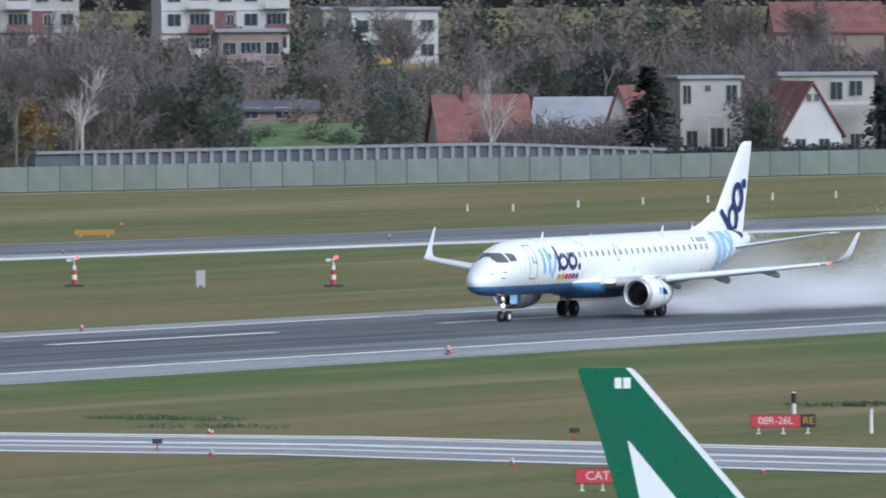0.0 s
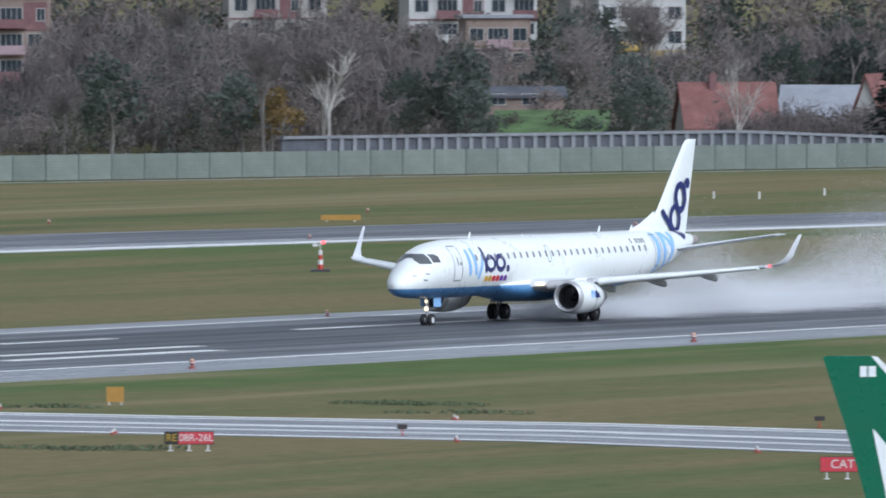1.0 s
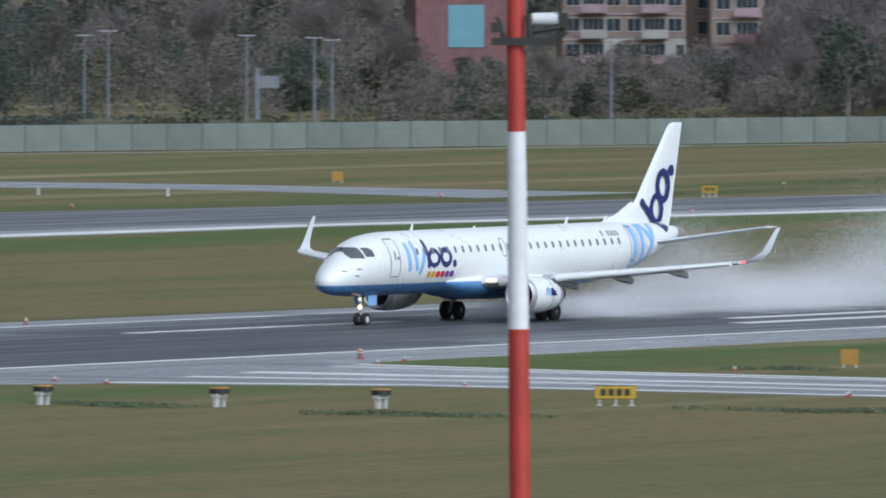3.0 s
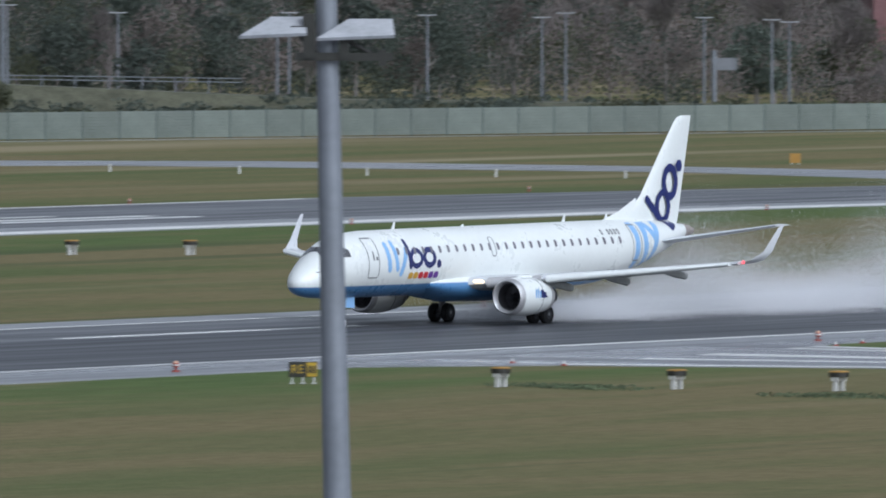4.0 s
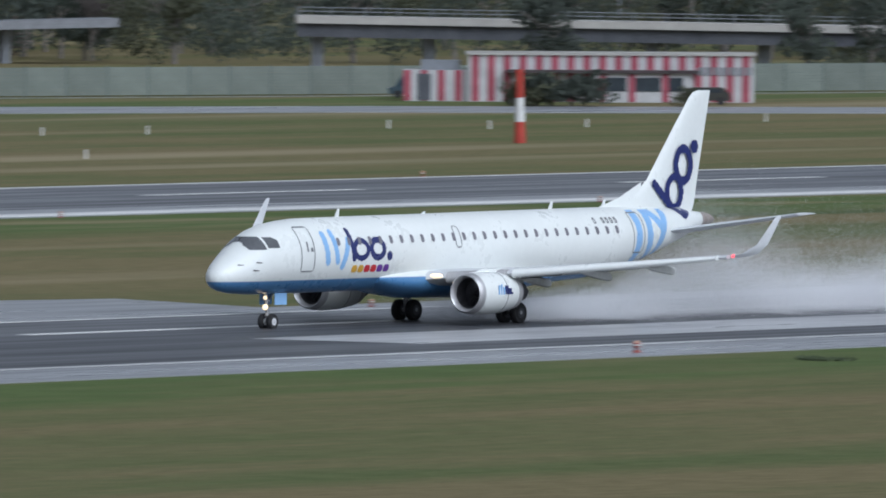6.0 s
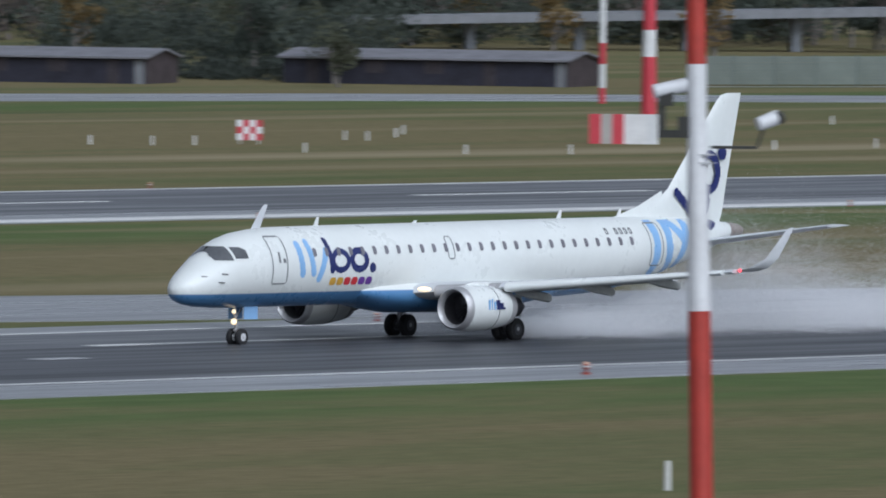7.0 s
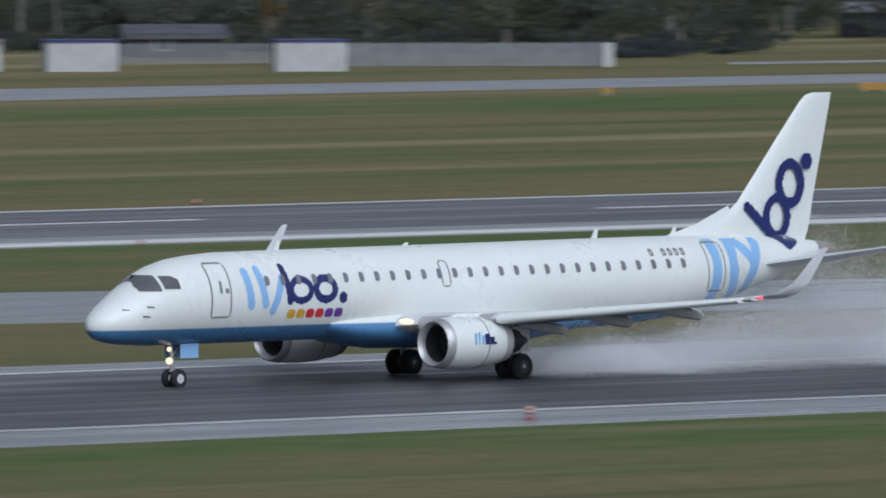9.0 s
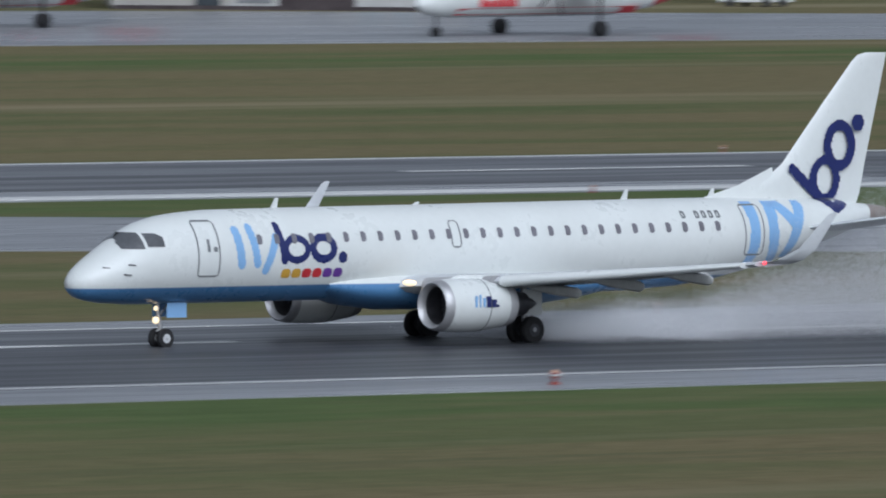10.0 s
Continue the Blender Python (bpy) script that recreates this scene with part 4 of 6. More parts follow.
def mast(x, y):
    t = thing("wind_mast", pose(x, y, 0, 0, 0, -63), "red and white banded obstruction mast with red lamp", "mast", "obstruction masts")
    bm = bmesh.new()
    box(bm, -0.65, 0.65, -0.4, 0.4, 0, 0.18)
    part("footing", bm, M["darkmetal"], t, "dark footing")
    for k in range(4):
        bm = bmesh.new()
        tube(bm, (0, 0, 0.18 + 0.32 * k), (0, 0, 0.50 + 0.32 * k), 0.20 - 0.025 * k, 0.19 - 0.025 * k)
        part("band", bm, M["polered"] if k % 2 == 0 else M["polewhite"], t, smooth=True)
    bm = bmesh.new()
    tube(bm, (0, 0, 1.4), (0, 0, 1.95), 0.04)
    tube(bm, (-0.4, 0, 1.75), (0.25, 0, 1.9), 0.03)
    box(bm, -0.5, -0.2, -0.1, 0.1, 1.7, 1.9)
    part("bracket", bm, M["postwhite"], t)
    bm = bmesh.new()
    bmesh.ops.create_uvsphere(bm, u_segments=10, v_segments=6, radius=0.12, matrix=Matrix.Translation((0.2, 0, 1.98)))
    part("lamp", bm, M["rednav"], t, "lit red lamp", smooth=True)


mast(961.7, 511.9)
mast(963.9, 493.5)


def post(x, y, h=0.62, r=0.09, label="short white marker post in the turf", band=False):
    t = thing("marker_post", pose(x, y, 0), label, "post", "marker posts")
    bm = bmesh.new()
    tube(bm, (0, 0, 0), (0, 0, h), r, r * 0.9, 10)
    part("shaft", bm, M["postwhite"], t, smooth=True)
    if band:
        bm = bmesh.new()
        tube(bm, (0, 0, h * 0.55), (0, 0, h * 0.95), r * 1.08, r * 1.08, 10)
        part("band", bm, M["signblack"], t, "black band")


for p in ((1226.1, 615.0), (1226.3, 610.8), (1244.0, 613.4), (1257.0, 613.6), (1267.6, 612.5), (1278.3, 611.4), (1289.1, 610.4), (1043.2, 676.8), (1042.3, 664.5), (1041.3, 652.4), (1042.2, 641.5), (1043.2, 630.7),
          (964.3, 705.9), (968.7, 699.9), (979.9, 699.1), (991.2, 698.3), (1007.4, 702.1), (1013.6, 693.9), (820.1, 689.2), (822.9, 686.2), (825.7, 684.9), (816.2, 667.7), (847.8, 690.1), (848.0, 688.3), (858.2, 694.1), (865.8, 699.6), (822.9, 659.7), (829.7, 656.4), (853.9, 658.3), (864.9, 658.2), (922.9, 706.3), (932.9, 704.4)):
    post(*p)
post(709.1, 338.1, 1.25, 0.11, "white marker post with a black band", True)
post(687.7, 323.9, 1.15, 0.10)
post(433.1, 338.3, 1.0, 0.12)

# checkered board and striped board by the far taxiway
t = thing("checkered_board", pose(831.5, 685.0, 0, 0, 0, -50), "red and white checkered airfield board on legs", "marker board")
bm = bmesh.new()
for s in (-1, 1):
    tube(bm, (s * 0.6, 0.08, 0), (s * 0.6, 0.08, 0.4), 0.05)
part("legs", bm, M["postwhite"], t)
for i in range(4):
    for j in range(3):
        bm = bmesh.new()
        box(bm, -0.85 + 0.425 * i, -0.425 + 0.425 * i, 0, 0.06, 0.25 + 0.45 * j, 0.70 + 0.45 * j)
        part("square", bm, M["signred"] if (i + j) % 2 else M["polewhite"], t)
t = thing("striped_board", pose(856.9, 673.4, 0, 0, 0, -51), "red and white striped equipment screen", "marker board")
for i in range(6):
    bm = bmesh.new()
    box(bm, -2.3 + 0.77 * i, -1.53 + 0.77 * i, 0, 0.5, 0.0, 2.0)
    part("stripe", bm, (M["signred"], M["plaster"], M["signred"], M["polewhite"], M["polewhite"], M["panelwhite"])[i], t)


def banded_pole(name, az, dist, r, bands, lean, label, zbase=0.0, group=""):
    """Bands: (z0, z1, material), from below; the pole leans in its own plane."""
    t = thing(name, spot(az, dist, zbase), label, "pole", group)
    k = math.tan(radians(lean))
    zm = bands[-1][1] if len(bands) == 1 else bands[1][1]
    for z0, z1, m, r0, r1 in bands:
        bm = bmesh.new()
        tube(bm, (-(z0 - zm) * k, 0, z0), (-(z1 - zm) * k, 0, z1), r0, r1, 24)
        part("band", bm, M[m], t, smooth=True)
    return t, k, zm


# far banded poles near the equipment hut
banded_pole("marker_pole", 54.257, 1145, 0.3, [(0, 1.5, "polered", 0.42, 0.34), (1.5, 3.2, "polewhite", 0.34, 0.30), (3.2, 5.2, "polered", 0.30, 0.26)], 0.5, "red and white banded pole in the turf")
banded_pole("marker_pole", 51.925, 1150, 0.5, [(0, 3.2, "signred", 0.55, 0.52), (3.2, 4.9, "signred", 0.52, 0.50), (4.9, 6.8, "polewhite", 0.5, 0.46), (6.8, 9.5, "signred", 0.46, 0.42)], 0.0, "tall red and white aerial pole")
banded_pole("marker_pole", 51.760, 1230, 0.25, [(0, 1.2, "signred", 0.25, 0.25), (1.2, 3.0, "polewhite", 0.25, 0.25), (3.0, 4.6, "signred", 0.25, 0.25), (4.6, 8, "polewhite", 0.25, 0.22)], 0.0, "slim red and white aerial pole")

# ---- near poles between terrace and field ----
d1 = 190.0
t, k, zm = banded_pole("banded_mast", 60.073, d1, 0.12, [(0, 18.40, "polered", 0.150, 0.122), (18.40, 20.71, "polewhite", 0.122, 0.105), (20.71, 25.2, "polered", 0.105, 0.095)], 0.65, "tall red and white banded mast with brackets", group="near masts")
zf = 21.77
bm = bmesh.new()
box(bm, -0.30, 0.46, -0.16, 0.10, zf - 0.05, zf + 0.04)
part("bracket", bm, M["signblack"], t, "dark steel bracket")
bm = bmesh.new()
tube(bm, (0.15, 0, zf + 0.02), (0.18, 0, zf + 0.24), 0.03)
part("bracket", bm, M["signblack"], t, "dark steel bracket")
bm = bmesh.new()
tube(bm, (0.40, -0.05, zf - 0.01), (0.57, -0.05, zf + 0.12), 0.045)
part("bracket", bm, M["signblack"], t, "dark steel bracket")
bm = bmesh.new()
tube(bm, (0.57, -0.05, zf + 0.12), (0.52, -0.05, zf + 0.32), 0.05)
part("bracket", bm, M["signblack"], t, "dark steel bracket")
bm = bmesh.new()
tube(bm, (0.16, -0.1, zf + 0.02), (0.13, -0.1, zf + 0.30), 0.04)
part("bracket", bm, M["signblack"], t, "dark steel bracket")
bm = bmesh.new()
tube(bm, (0.12, -0.1, zf + 0.10), (0.5, -0.1, zf + 0.16), 0.03)
part("bracket", bm, M["signblack"], t, "dark steel bracket")
bm = bmesh.new()
box(bm, -0.30, -0.18, -0.1, 0.05, zf + 0.10, zf + 0.22)
part("bracket", bm, M["signblack"], t, "dark steel bracket")
bm = bmesh.new()
tube(bm, (-0.14, 0, zf), (-0.22, 0, zf + 0.28), 0.025)
part("bracket", bm, M["signblack"], t, "dark steel bracket")
bm = bmesh.new()
tube(bm, (0.18, -0.05, zf + 0.26), (0.48, -0.05, zf + 0.26), 0.07, 0.08, 14)
part("lamp", bm, M["panelwhite"], t, "white lamp housing", smooth=True)
bm = bmesh.new()
box(bm, 0.44, 0.60, -0.1, 0.1, zf + 0.16, zf + 0.33)
part("lamp_shade", bm, M["signblack"], t)

d2 = 163.0
t, k, zm = banded_pole("lamp_post", 57.809, d2, 0.12, [(0, 1.2, "polegrey", 0.30, 0.26), (1.2, 19.56, "polegrey", 0.235, 0.125), (19.56, 23.31, "polegrey", 0.125, 0.100)], 1.3, "tall grey tapered lamp post with white floodlights", group="near masts")
zt = 21.98
ox = -(zt - zm) * k
bm = bmesh.new()
box(bm, ox - 0.32, ox + 0.66, -0.17, -0.11, zt - 0.33, zt - 0.25)
part("bracket", bm, M["signblack"], t, "dark cross bracket")
bm = bmesh.new()
box(bm, ox - 0.24, ox - 0.12, -0.20, -0.10, zt - 0.30, zt + 0.14)
part("bracket", bm, M["signblack"], t, "dark cross bracket")
bm = bmesh.new()
box(bm, ox - 0.36, ox - 0.18, -0.20, -0.12, zt - 0.06, zt + 0.02)
part("bracket", bm, M["signblack"], t, "dark cross bracket")
bm = bmesh.new()
box(bm, ox + 0.13, ox + 0.22, -0.20, -0.10, zt - 0.30, zt - 0.10)
part("bracket", bm, M["signblack"], t, "dark cross bracket")
bm = bmesh.new()
box(bm, ox + 0.52, ox + 0.60, -0.18, -0.10, zt - 0.38, zt - 0.22)
part("bracket", bm, M["signblack"], t, "dark cross bracket")
bm = bmesh.new()
tube(bm, (ox - 0.34, -0.14, zt + 0.02), (ox - 0.10, -0.14, zt - 0.28), 0.03)
part("bracket", bm, M["signblack"], t, "dark cross bracket")
bm = bmesh.new()
tube(bm, (ox + 0.20, -0.14, zt - 0.12), (ox + 0.48, -0.14, zt - 0.28), 0.025)
part("bracket", bm, M["signblack"], t, "dark cross bracket")
for a, b, e in ((-0.88, -0.20, 0.0), (-0.10, 0.68, -0.02)):
    bm = bmesh.new()
    loft(bm, [[(ox + a, -0.30, zt - 0.08 + e), (ox + b, -0.30, zt - 0.05 + e), (ox + b - 0.02, -0.02, zt + 0.11 + e), (ox + a + 0.32, -0.02, zt + 0.11 + e)], [(ox + a, -0.28, zt - 0.11 + e), (ox + b, -0.28, zt - 0.08 + e), (ox + b - 0.02, 0.04, zt + 0.07 + e), (ox + a + 0.32, 0.04, zt + 0.07 + e)]])
    part("floodlight", bm, M["headgrey"], t, "flat pale grey floodlight head")
bm = bmesh.new()
for q in range(14):
    tube(bm, (ox - 0.28 + 0.065 * q, -0.02, zt - 0.24), (ox - 0.29 + 0.065 * q, -0.02, zt - 0.20 + 0.05 * (q % 3)), 0.006, 0.003, 5)
part("bird_spikes", bm, M["darkmetal"], t, "bird spikes along the bracket")

d3 = 215.0
t, k, zm = banded_pole("banded_mast", 52.092, d3, 0.14, [(0, 16.77, "polered", 0.19, 0.150), (16.77, 20.04, "polewhite", 0.150, 0.128), (20.04, 24.5, "polered", 0.128, 0.115)], 1.3, "tall red and white banded mast with cameras", group="near masts")
zc3 = 19.38
ox = 0.10
bm = bmesh.new()
box(bm, ox - 0.60, ox - 0.10, -0.05, 0.05, zc3 - 0.32, zc3 - 0.22)
part("bracket", bm, M["signblack"], t, "dark camera bracket")
bm = bmesh.new()
box(bm, ox - 0.60, ox - 0.50, -0.05, 0.05, zc3 - 0.25, zc3 + 0.22)
part("bracket", bm, M["signblack"], t, "dark camera bracket")
bm = bmesh.new()
box(bm, ox - 0.34, ox - 0.08, -0.08, 0.08, zc3 - 0.32, zc3 - 0.04)
part("bracket", bm, M["signblack"], t, "dark camera bracket")
bm = bmesh.new()
box(bm, ox - 0.60, ox - 0.40, -0.08, 0.08, zc3 + 0.10, zc3 + 0.30)
part("bracket", bm, M["signblack"], t, "dark camera bracket")
bm = bmesh.new()
box(bm, ox + 0.1, ox + 0.72, -0.03, 0.03, zc3 - 0.46, zc3 - 0.42)
part("bracket", bm, M["signblack"], t, "dark camera bracket")
bm = bmesh.new()
tube(bm, (ox + 0.72, 0, zc3 - 0.42), (ox + 0.82, 0, zc3 - 0.12), 0.02)
part("bracket", bm, M["signblack"], t, "dark camera bracket")
for a, z, hl in ((-0.42, 0.34, 0.24), (0.86, -0.08, 0.13)):
    bm = bmesh.new()
    tube(bm, (ox + a + hl * 0.9, -0.02, zc3 + z + 0.03), (ox + a + hl * 1.25, 0.02, zc3 + z + 0.05), 0.085, 0.09, 16)
    part("lens_hood", bm, M["signblack"], t, "dark lens hood")
    bm = bmesh.new()
    tube(bm, (ox + a - hl, -0.05, zc3 + z - 0.05), (ox + a + hl, 0.05, zc3 + z + 0.05), 0.09, 0.10, 16)
    part("camera_housing", bm, M["panelwhite"], t, "white tubular camera housing", smooth=True)
bm = bmesh.new()
for z in (-0.55, -0.66):
    tube(bm, (0.12, 0, zc3 + z), (0.12, 0, zc3 + z + 0.02), 0.152, n=20)
part("clamp", bm, M["metal"], t)

# ---- parked airliner whose green tail stands before the field ----
da = 450.0
parked = thing("parked_airliner", spot(63.921, da), "parked white airliner with a green tail fin", "airplane")
zt = 11.49
kk = 450.0 / 28753.0


def finpt(px, py):
    return ((px - 1110) * kk, zt - (py - 652) * kk)


def slab(pts, half, zoff=0.0):
    bm = bmesh.new()
    loft(bm, [[(x, -half + zoff, z) for x, z in pts], [(x, half + zoff, z) for x, z in pts]])
    return bm


g = slab([finpt(1022, 652), finpt(1030, 650), finpt(1106, 650), finpt(1120, 655), finpt(1136, 672), finpt(1312, 882), finpt(1420, 1010), finpt(1128, 1010), finpt(1092, 882), finpt(1060, 770)], 0.14)
pf = part("fin", g, M["green"], parked, "dark green tail fin")
part("leading_edge", slab([finpt(1108, 650.5), finpt(1119, 652), finpt(1137, 669), finpt(1316, 882), finpt(1424, 1010), finpt(1410, 1010), finpt(1303, 882), finpt(1128, 674)], 0.146), M["white"], pf, "white leading edge stripe")
part("emblem", slab([finpt(1110, 779), finpt(1116, 784), finpt(1197, 884), finpt(1290, 1000), finpt(1150, 1000), finpt(1131, 884)], 0.150), M["white"], pf, "white triangular emblem")
for a, b in ((1088, 1100), (1103, 1116)):
    part("tail_mark", slab([finpt(a, 668), finpt(b, 668), finpt(b, 687), finpt(a, 687)], 0.149), M["white"], pf, "small white registration mark")
bm = bmesh.new()
loft(bm, [[(X, r * math.cos(2 * math.pi * i / 24), z + r * math.sin(2 * math.pi * i / 24)) for i in range(24)] for X, z, r in ((-2.2, 4.9, 0.3), (0, 4.5, 0.9), (4, 4.0, 1.6), (8, 3.75, 1.95), (20, 3.75, 1.97), (28, 3.7, 1.95), (31, 3.5, 1.5), (32.6, 3.2, 0.3))])
part("fuselage", bm, M["white"], parked, smooth=True)
for x, y in ((12, -3.4), (12, 3.4), (26, 0)):
    bm = bmesh.new()
    tube(bm, (x, y, 0.5), (x, y * 0.5, 3.0), 0.16)
    wheel_y(bm, (x, y - 0.3, 0.55), 0.55, 0.35)
    wheel_y(bm, (x, y + 0.3, 0.55), 0.55, 0.35)
    part("landing_gear", bm, M["tyre"], parked)
for s in (-1, 1):
    bm = bmesh.new()
    wing_surface(bm, [(12, 18.5, 0.8, 3.0, s * 1.5), (8.5, 10.2, 0.25, 4.2, s * 16)])
    part("wing", bm, M["wing"], parked, smooth=True)
sheet("apron_near", [(-200, -300), (900, -300), (640, 240), (-200, 240)], 0.02, M["concrete"], "wet concrete terminal apron", "apron")


# ---- the field's far edge: fence, wall ----
FA, FB = Vector((1500, 633, 0)), Vector((1030, 806, 0))
FD = (FB - FA).normalized()
FN = Vector((-FD.y, FD.x, 0)) if FD.x > 0 else Vector((FD.y, -FD.x, 0))
fang = math.degrees(math.atan2(FD.y, FD.x))


def on_line(az, off=0.0):
    """Where the bearing meets the fence's line moved outwards by off."""
    a = radians(az)
    w = Vector((math.sin(a), math.cos(a), 0))
    p = FA + FN * off
    k = (p.x * FD.y - p.y * FD.x) / (w.x * FD.y - w.y * FD.x)
    return w * k


fence = thing("perimeter_fence", pose(FA.x, FA.y, 0, 0, 0, fang), "long grey-green panelled perimeter fence", "fence", kind="structure")
PW = 3.95
nf = int((FB - FA).length / PW)
bm = bmesh.new()
for k in range(9):
    box(bm, 0.06, PW - 0.06, 0.02 + 0.012 * (k % 2), 0.07 + 0.012 * (k % 2), 0.10 + 0.255 * k, 0.345 + 0.255 * k)
panel_me = mesh_of("panel", bm, M["fence"])
bm = bmesh.new()
box(bm, -0.06, 0.06, -0.03, 0.13, 0, 2.5)
fpost_me = mesh_of("post", bm, M["fencepost"])
for k in range(nf):
    for nm, me in (("panel", panel_me), ("post", fpost_me)):
        o = new(nm, me)
        o.parent = fence
        o.location = (k * PW, 0, 0)
line_start = FA - FN * 3
sheet("service_track", [(FA - FN * 5)[:2], (FB - FN * 5)[:2], (FB - FN * 3.2)[:2], (FA - FN * 3.2)[:2]], 0.02, M["concrete"], "narrow pale track along the fence", "track")

w0, w1 = on_line(61.836, 9), on_line(64.058, 9)
wlen = (w1 - w0).length
wang = math.degrees(math.atan2((w1 - w0).y, (w1 - w0).x))
wall = thing("retaining_wall", pose(w0.x, w0.y, 0, 0, 0, wang), "dark panelled wall with pale posts and pale coping", "wall", kind="structure")


def wall_top(u):
    return 3.35 - 0.85 * max(0, (u - 0.72) / 0.28) ** 1.0


bm = bmesh.new()
NW = 30
loft(bm, [[(wlen * i / NW, -0.1, -0.1), (wlen * i / NW, -0.1, wall_top(i / NW)), (wlen * i / NW, 0.1, wall_top(i / NW)), (wlen * i / NW, 0.1, -0.1)] for i in range(NW + 1)])
part("infill", bm, M["walldark"], wall, "dark infill")
bm = bmesh.new()
loft(bm, [[(wlen * i / NW, -0.35, wall_top(i / NW)), (wlen * i / NW, -0.35, wall_top(i / NW) + 0.28), (wlen * i / NW, 0.35, wall_top(i / NW) + 0.28), (wlen * i / NW, 0.35, wall_top(i / NW))] for i in range(NW + 1)])
part("coping", bm, M["wallpost"], wall, "pale grey coping")
bm = bmesh.new()
box(bm, -0.24, 0.24, -0.30, -0.09, 0, 1.0)
wp_me = mesh_of("post", bm, M["wallpost"])
npst = int(wlen / 1.62)
for k in range(3, npst):
    o = new("post", wp_me)
    o.parent = wall
    o.location = ((k + 0.5) * 1.62, 0, 0)
    o.scale = (1, 1, wall_top(k / npst))

# ---- houses ----


def window_parts(parent, x, y, z, w, h, frame_m="plaster", mull=1):
    """A window in a wall that faces -y: a frame slab with a sill and its panes."""
    bm = bmesh.new()
    box(bm, x - w / 2 - 0.08, x + w / 2 + 0.08, y - 0.06, y + 0.05, z - 0.10, z + h + 0.08)
    f = part("window", bm, M[frame_m], parent)
    pw = w / (mull + 1)
    for i in range(mull + 1):
        bm = bmesh.new()
        box(bm, x - w / 2 + pw * i + 0.03, x - w / 2 + pw * (i + 1) - 0.03, y - 0.075, y, z, z + h)
        part("pane", bm, M["winglass"], f, "dark pane")


def house(name, az, dist, turn, w, depth, eave, ridge, wall_m, roof_m, windows, label, gable_front=False, chimney=False):
    """A house that faces the terrace: walls, roof, windows (x, z, w, h)."""
    t = thing(name, spot(az, dist, 0, turn), label, "house", "houses beyond the fence")
    bm = bmesh.new()
    box(bm, -w / 2, w / 2, 0, depth, -0.2, eave)
    part("wall", bm, M[wall_m], t)
    bm = bmesh.new()
    o = 0.35
    if ridge <= eave + 0.4:
        box(bm, -w / 2 - o, w / 2 + o, -o, depth + o, eave, ridge)
    elif gable_front:
        loft(bm, [[(-w / 2 - o, y, eave - 0.15), (0, y, ridge), (w / 2 + o, y, eave - 0.15), (w / 2 + o, y, eave - 0.4), (0, y, ridge - 0.28), (-w / 2 - o, y, eave - 0.4)] for y in (-o, depth + o)])
        g = bmesh.new()
        loft(g, [[(-w / 2, y, eave - 0.02), (0, y, ridge - 0.3), (w / 2, y, eave - 0.02)] for y in (0.0, depth)])
        part("gable", g, M[wall_m], t)
    else:
        loft(bm, [[(x, -o, eave - 0.15), (x, depth / 2, ridge), (x, depth + o, eave - 0.15), (x, depth + o, eave - 0.4), (x, depth / 2, ridge - 0.28), (x, -o, eave - 0.4)] for x in (-w / 2 - o, w / 2 + o)])
        g = bmesh.new()
        loft(g, [[(x, 0, eave - 0.02), (x, depth / 2, ridge - 0.3), (x, depth, eave - 0.02)] for x in (-w / 2, w / 2)])
        part("gable", g, M[wall_m], t)
    roof = part("roof", bm, M[roof_m], t, "clay tile roof" if roof_m == "rooftile" else "")
    if chimney:
        bm = bmesh.new()
        box(bm, -w * 0.2, -w * 0.2 + 0.7, depth * 0.4, depth * 0.4 + 0.7, ridge - 0.8, ridge + 0.9)
        part("chimney", bm, M["brickred"], roof)
    for x, z, ww, hh in windows:
        window_parts(t, x, -0.02, z, ww, hh, mull=1 if ww < 1.6 else 2)
    return t


HD = 1620
house("house", 63.430, HD, 8, 9.2, 9, 2.9, 7.33, "plaster", "rooftile", [(-3, 1, 1.2, 1.1), (2, 1, 1.2, 1.1)], "low house under a red clay tile roof", chimney=True)
house("house", 63.749, HD + 40, -6, 9.0, 8, 3.0, 6.63, "plastertan", "roofgrey", [(-3, 1.4, 1.2, 1.1)], "long house with a pale worn roof")
house("house", 63.900, HD + 15, -22, 2.6, 6, 4.0, 8.04, "plasterwhite", "rooftile", [(0, 3.6, 0.6, 0.9)], "narrow white gabled house with red roof", True)
h4, h5 = 8.43, 8.77
house("house", 64.223, HD + 70, 10, 6.4, 9, h4 - 0.3, h4, "plaster", "roofgrey", [(-2.5, h4 - 2.9, 0.9, 1.9), (-0.3, h4 - 1.6, 0.6, 0.6), (2.2, h4 - 2.9, 1.2, 1.9), (-2.0, 1.0, 1.2, 1.7), (0.9, 1.0, 2.2, 2.0)], "pale flat-roofed house with a balcony storey")
t = thing("porch", spot(64.231, HD + 64), "dark roofed porch with pale posts", "porch")
bm = bmesh.new()
box(bm, -3.2, 3.2, -0.2, 2.6, h4 - 4.2, h4 - 3.9)
part("deck", bm, M["plaster"], t)
for x in (-3.0, -0.4, 1.3, 3.0):
    bm = bmesh.new()
    box(bm, x - 0.14, x + 0.14, 0, 0.3, 0, h4 - 4.2)
    part("pillar", bm, M["plaster"], t)
hg = 8.56
house("house", 64.582, HD - 10, 22, 6.2, 9, 3.3, hg, "plasterwhite", "rooftile", [(-1.3, 1.7, 1.1, 1.1), (1.2, 1.7, 1.1, 1.1), (-0.4, hg - 2.0, 0.5, 0.7), (0.4, hg - 2.0, 0.5, 0.7)], "white gabled house with steep red tile roof", True)
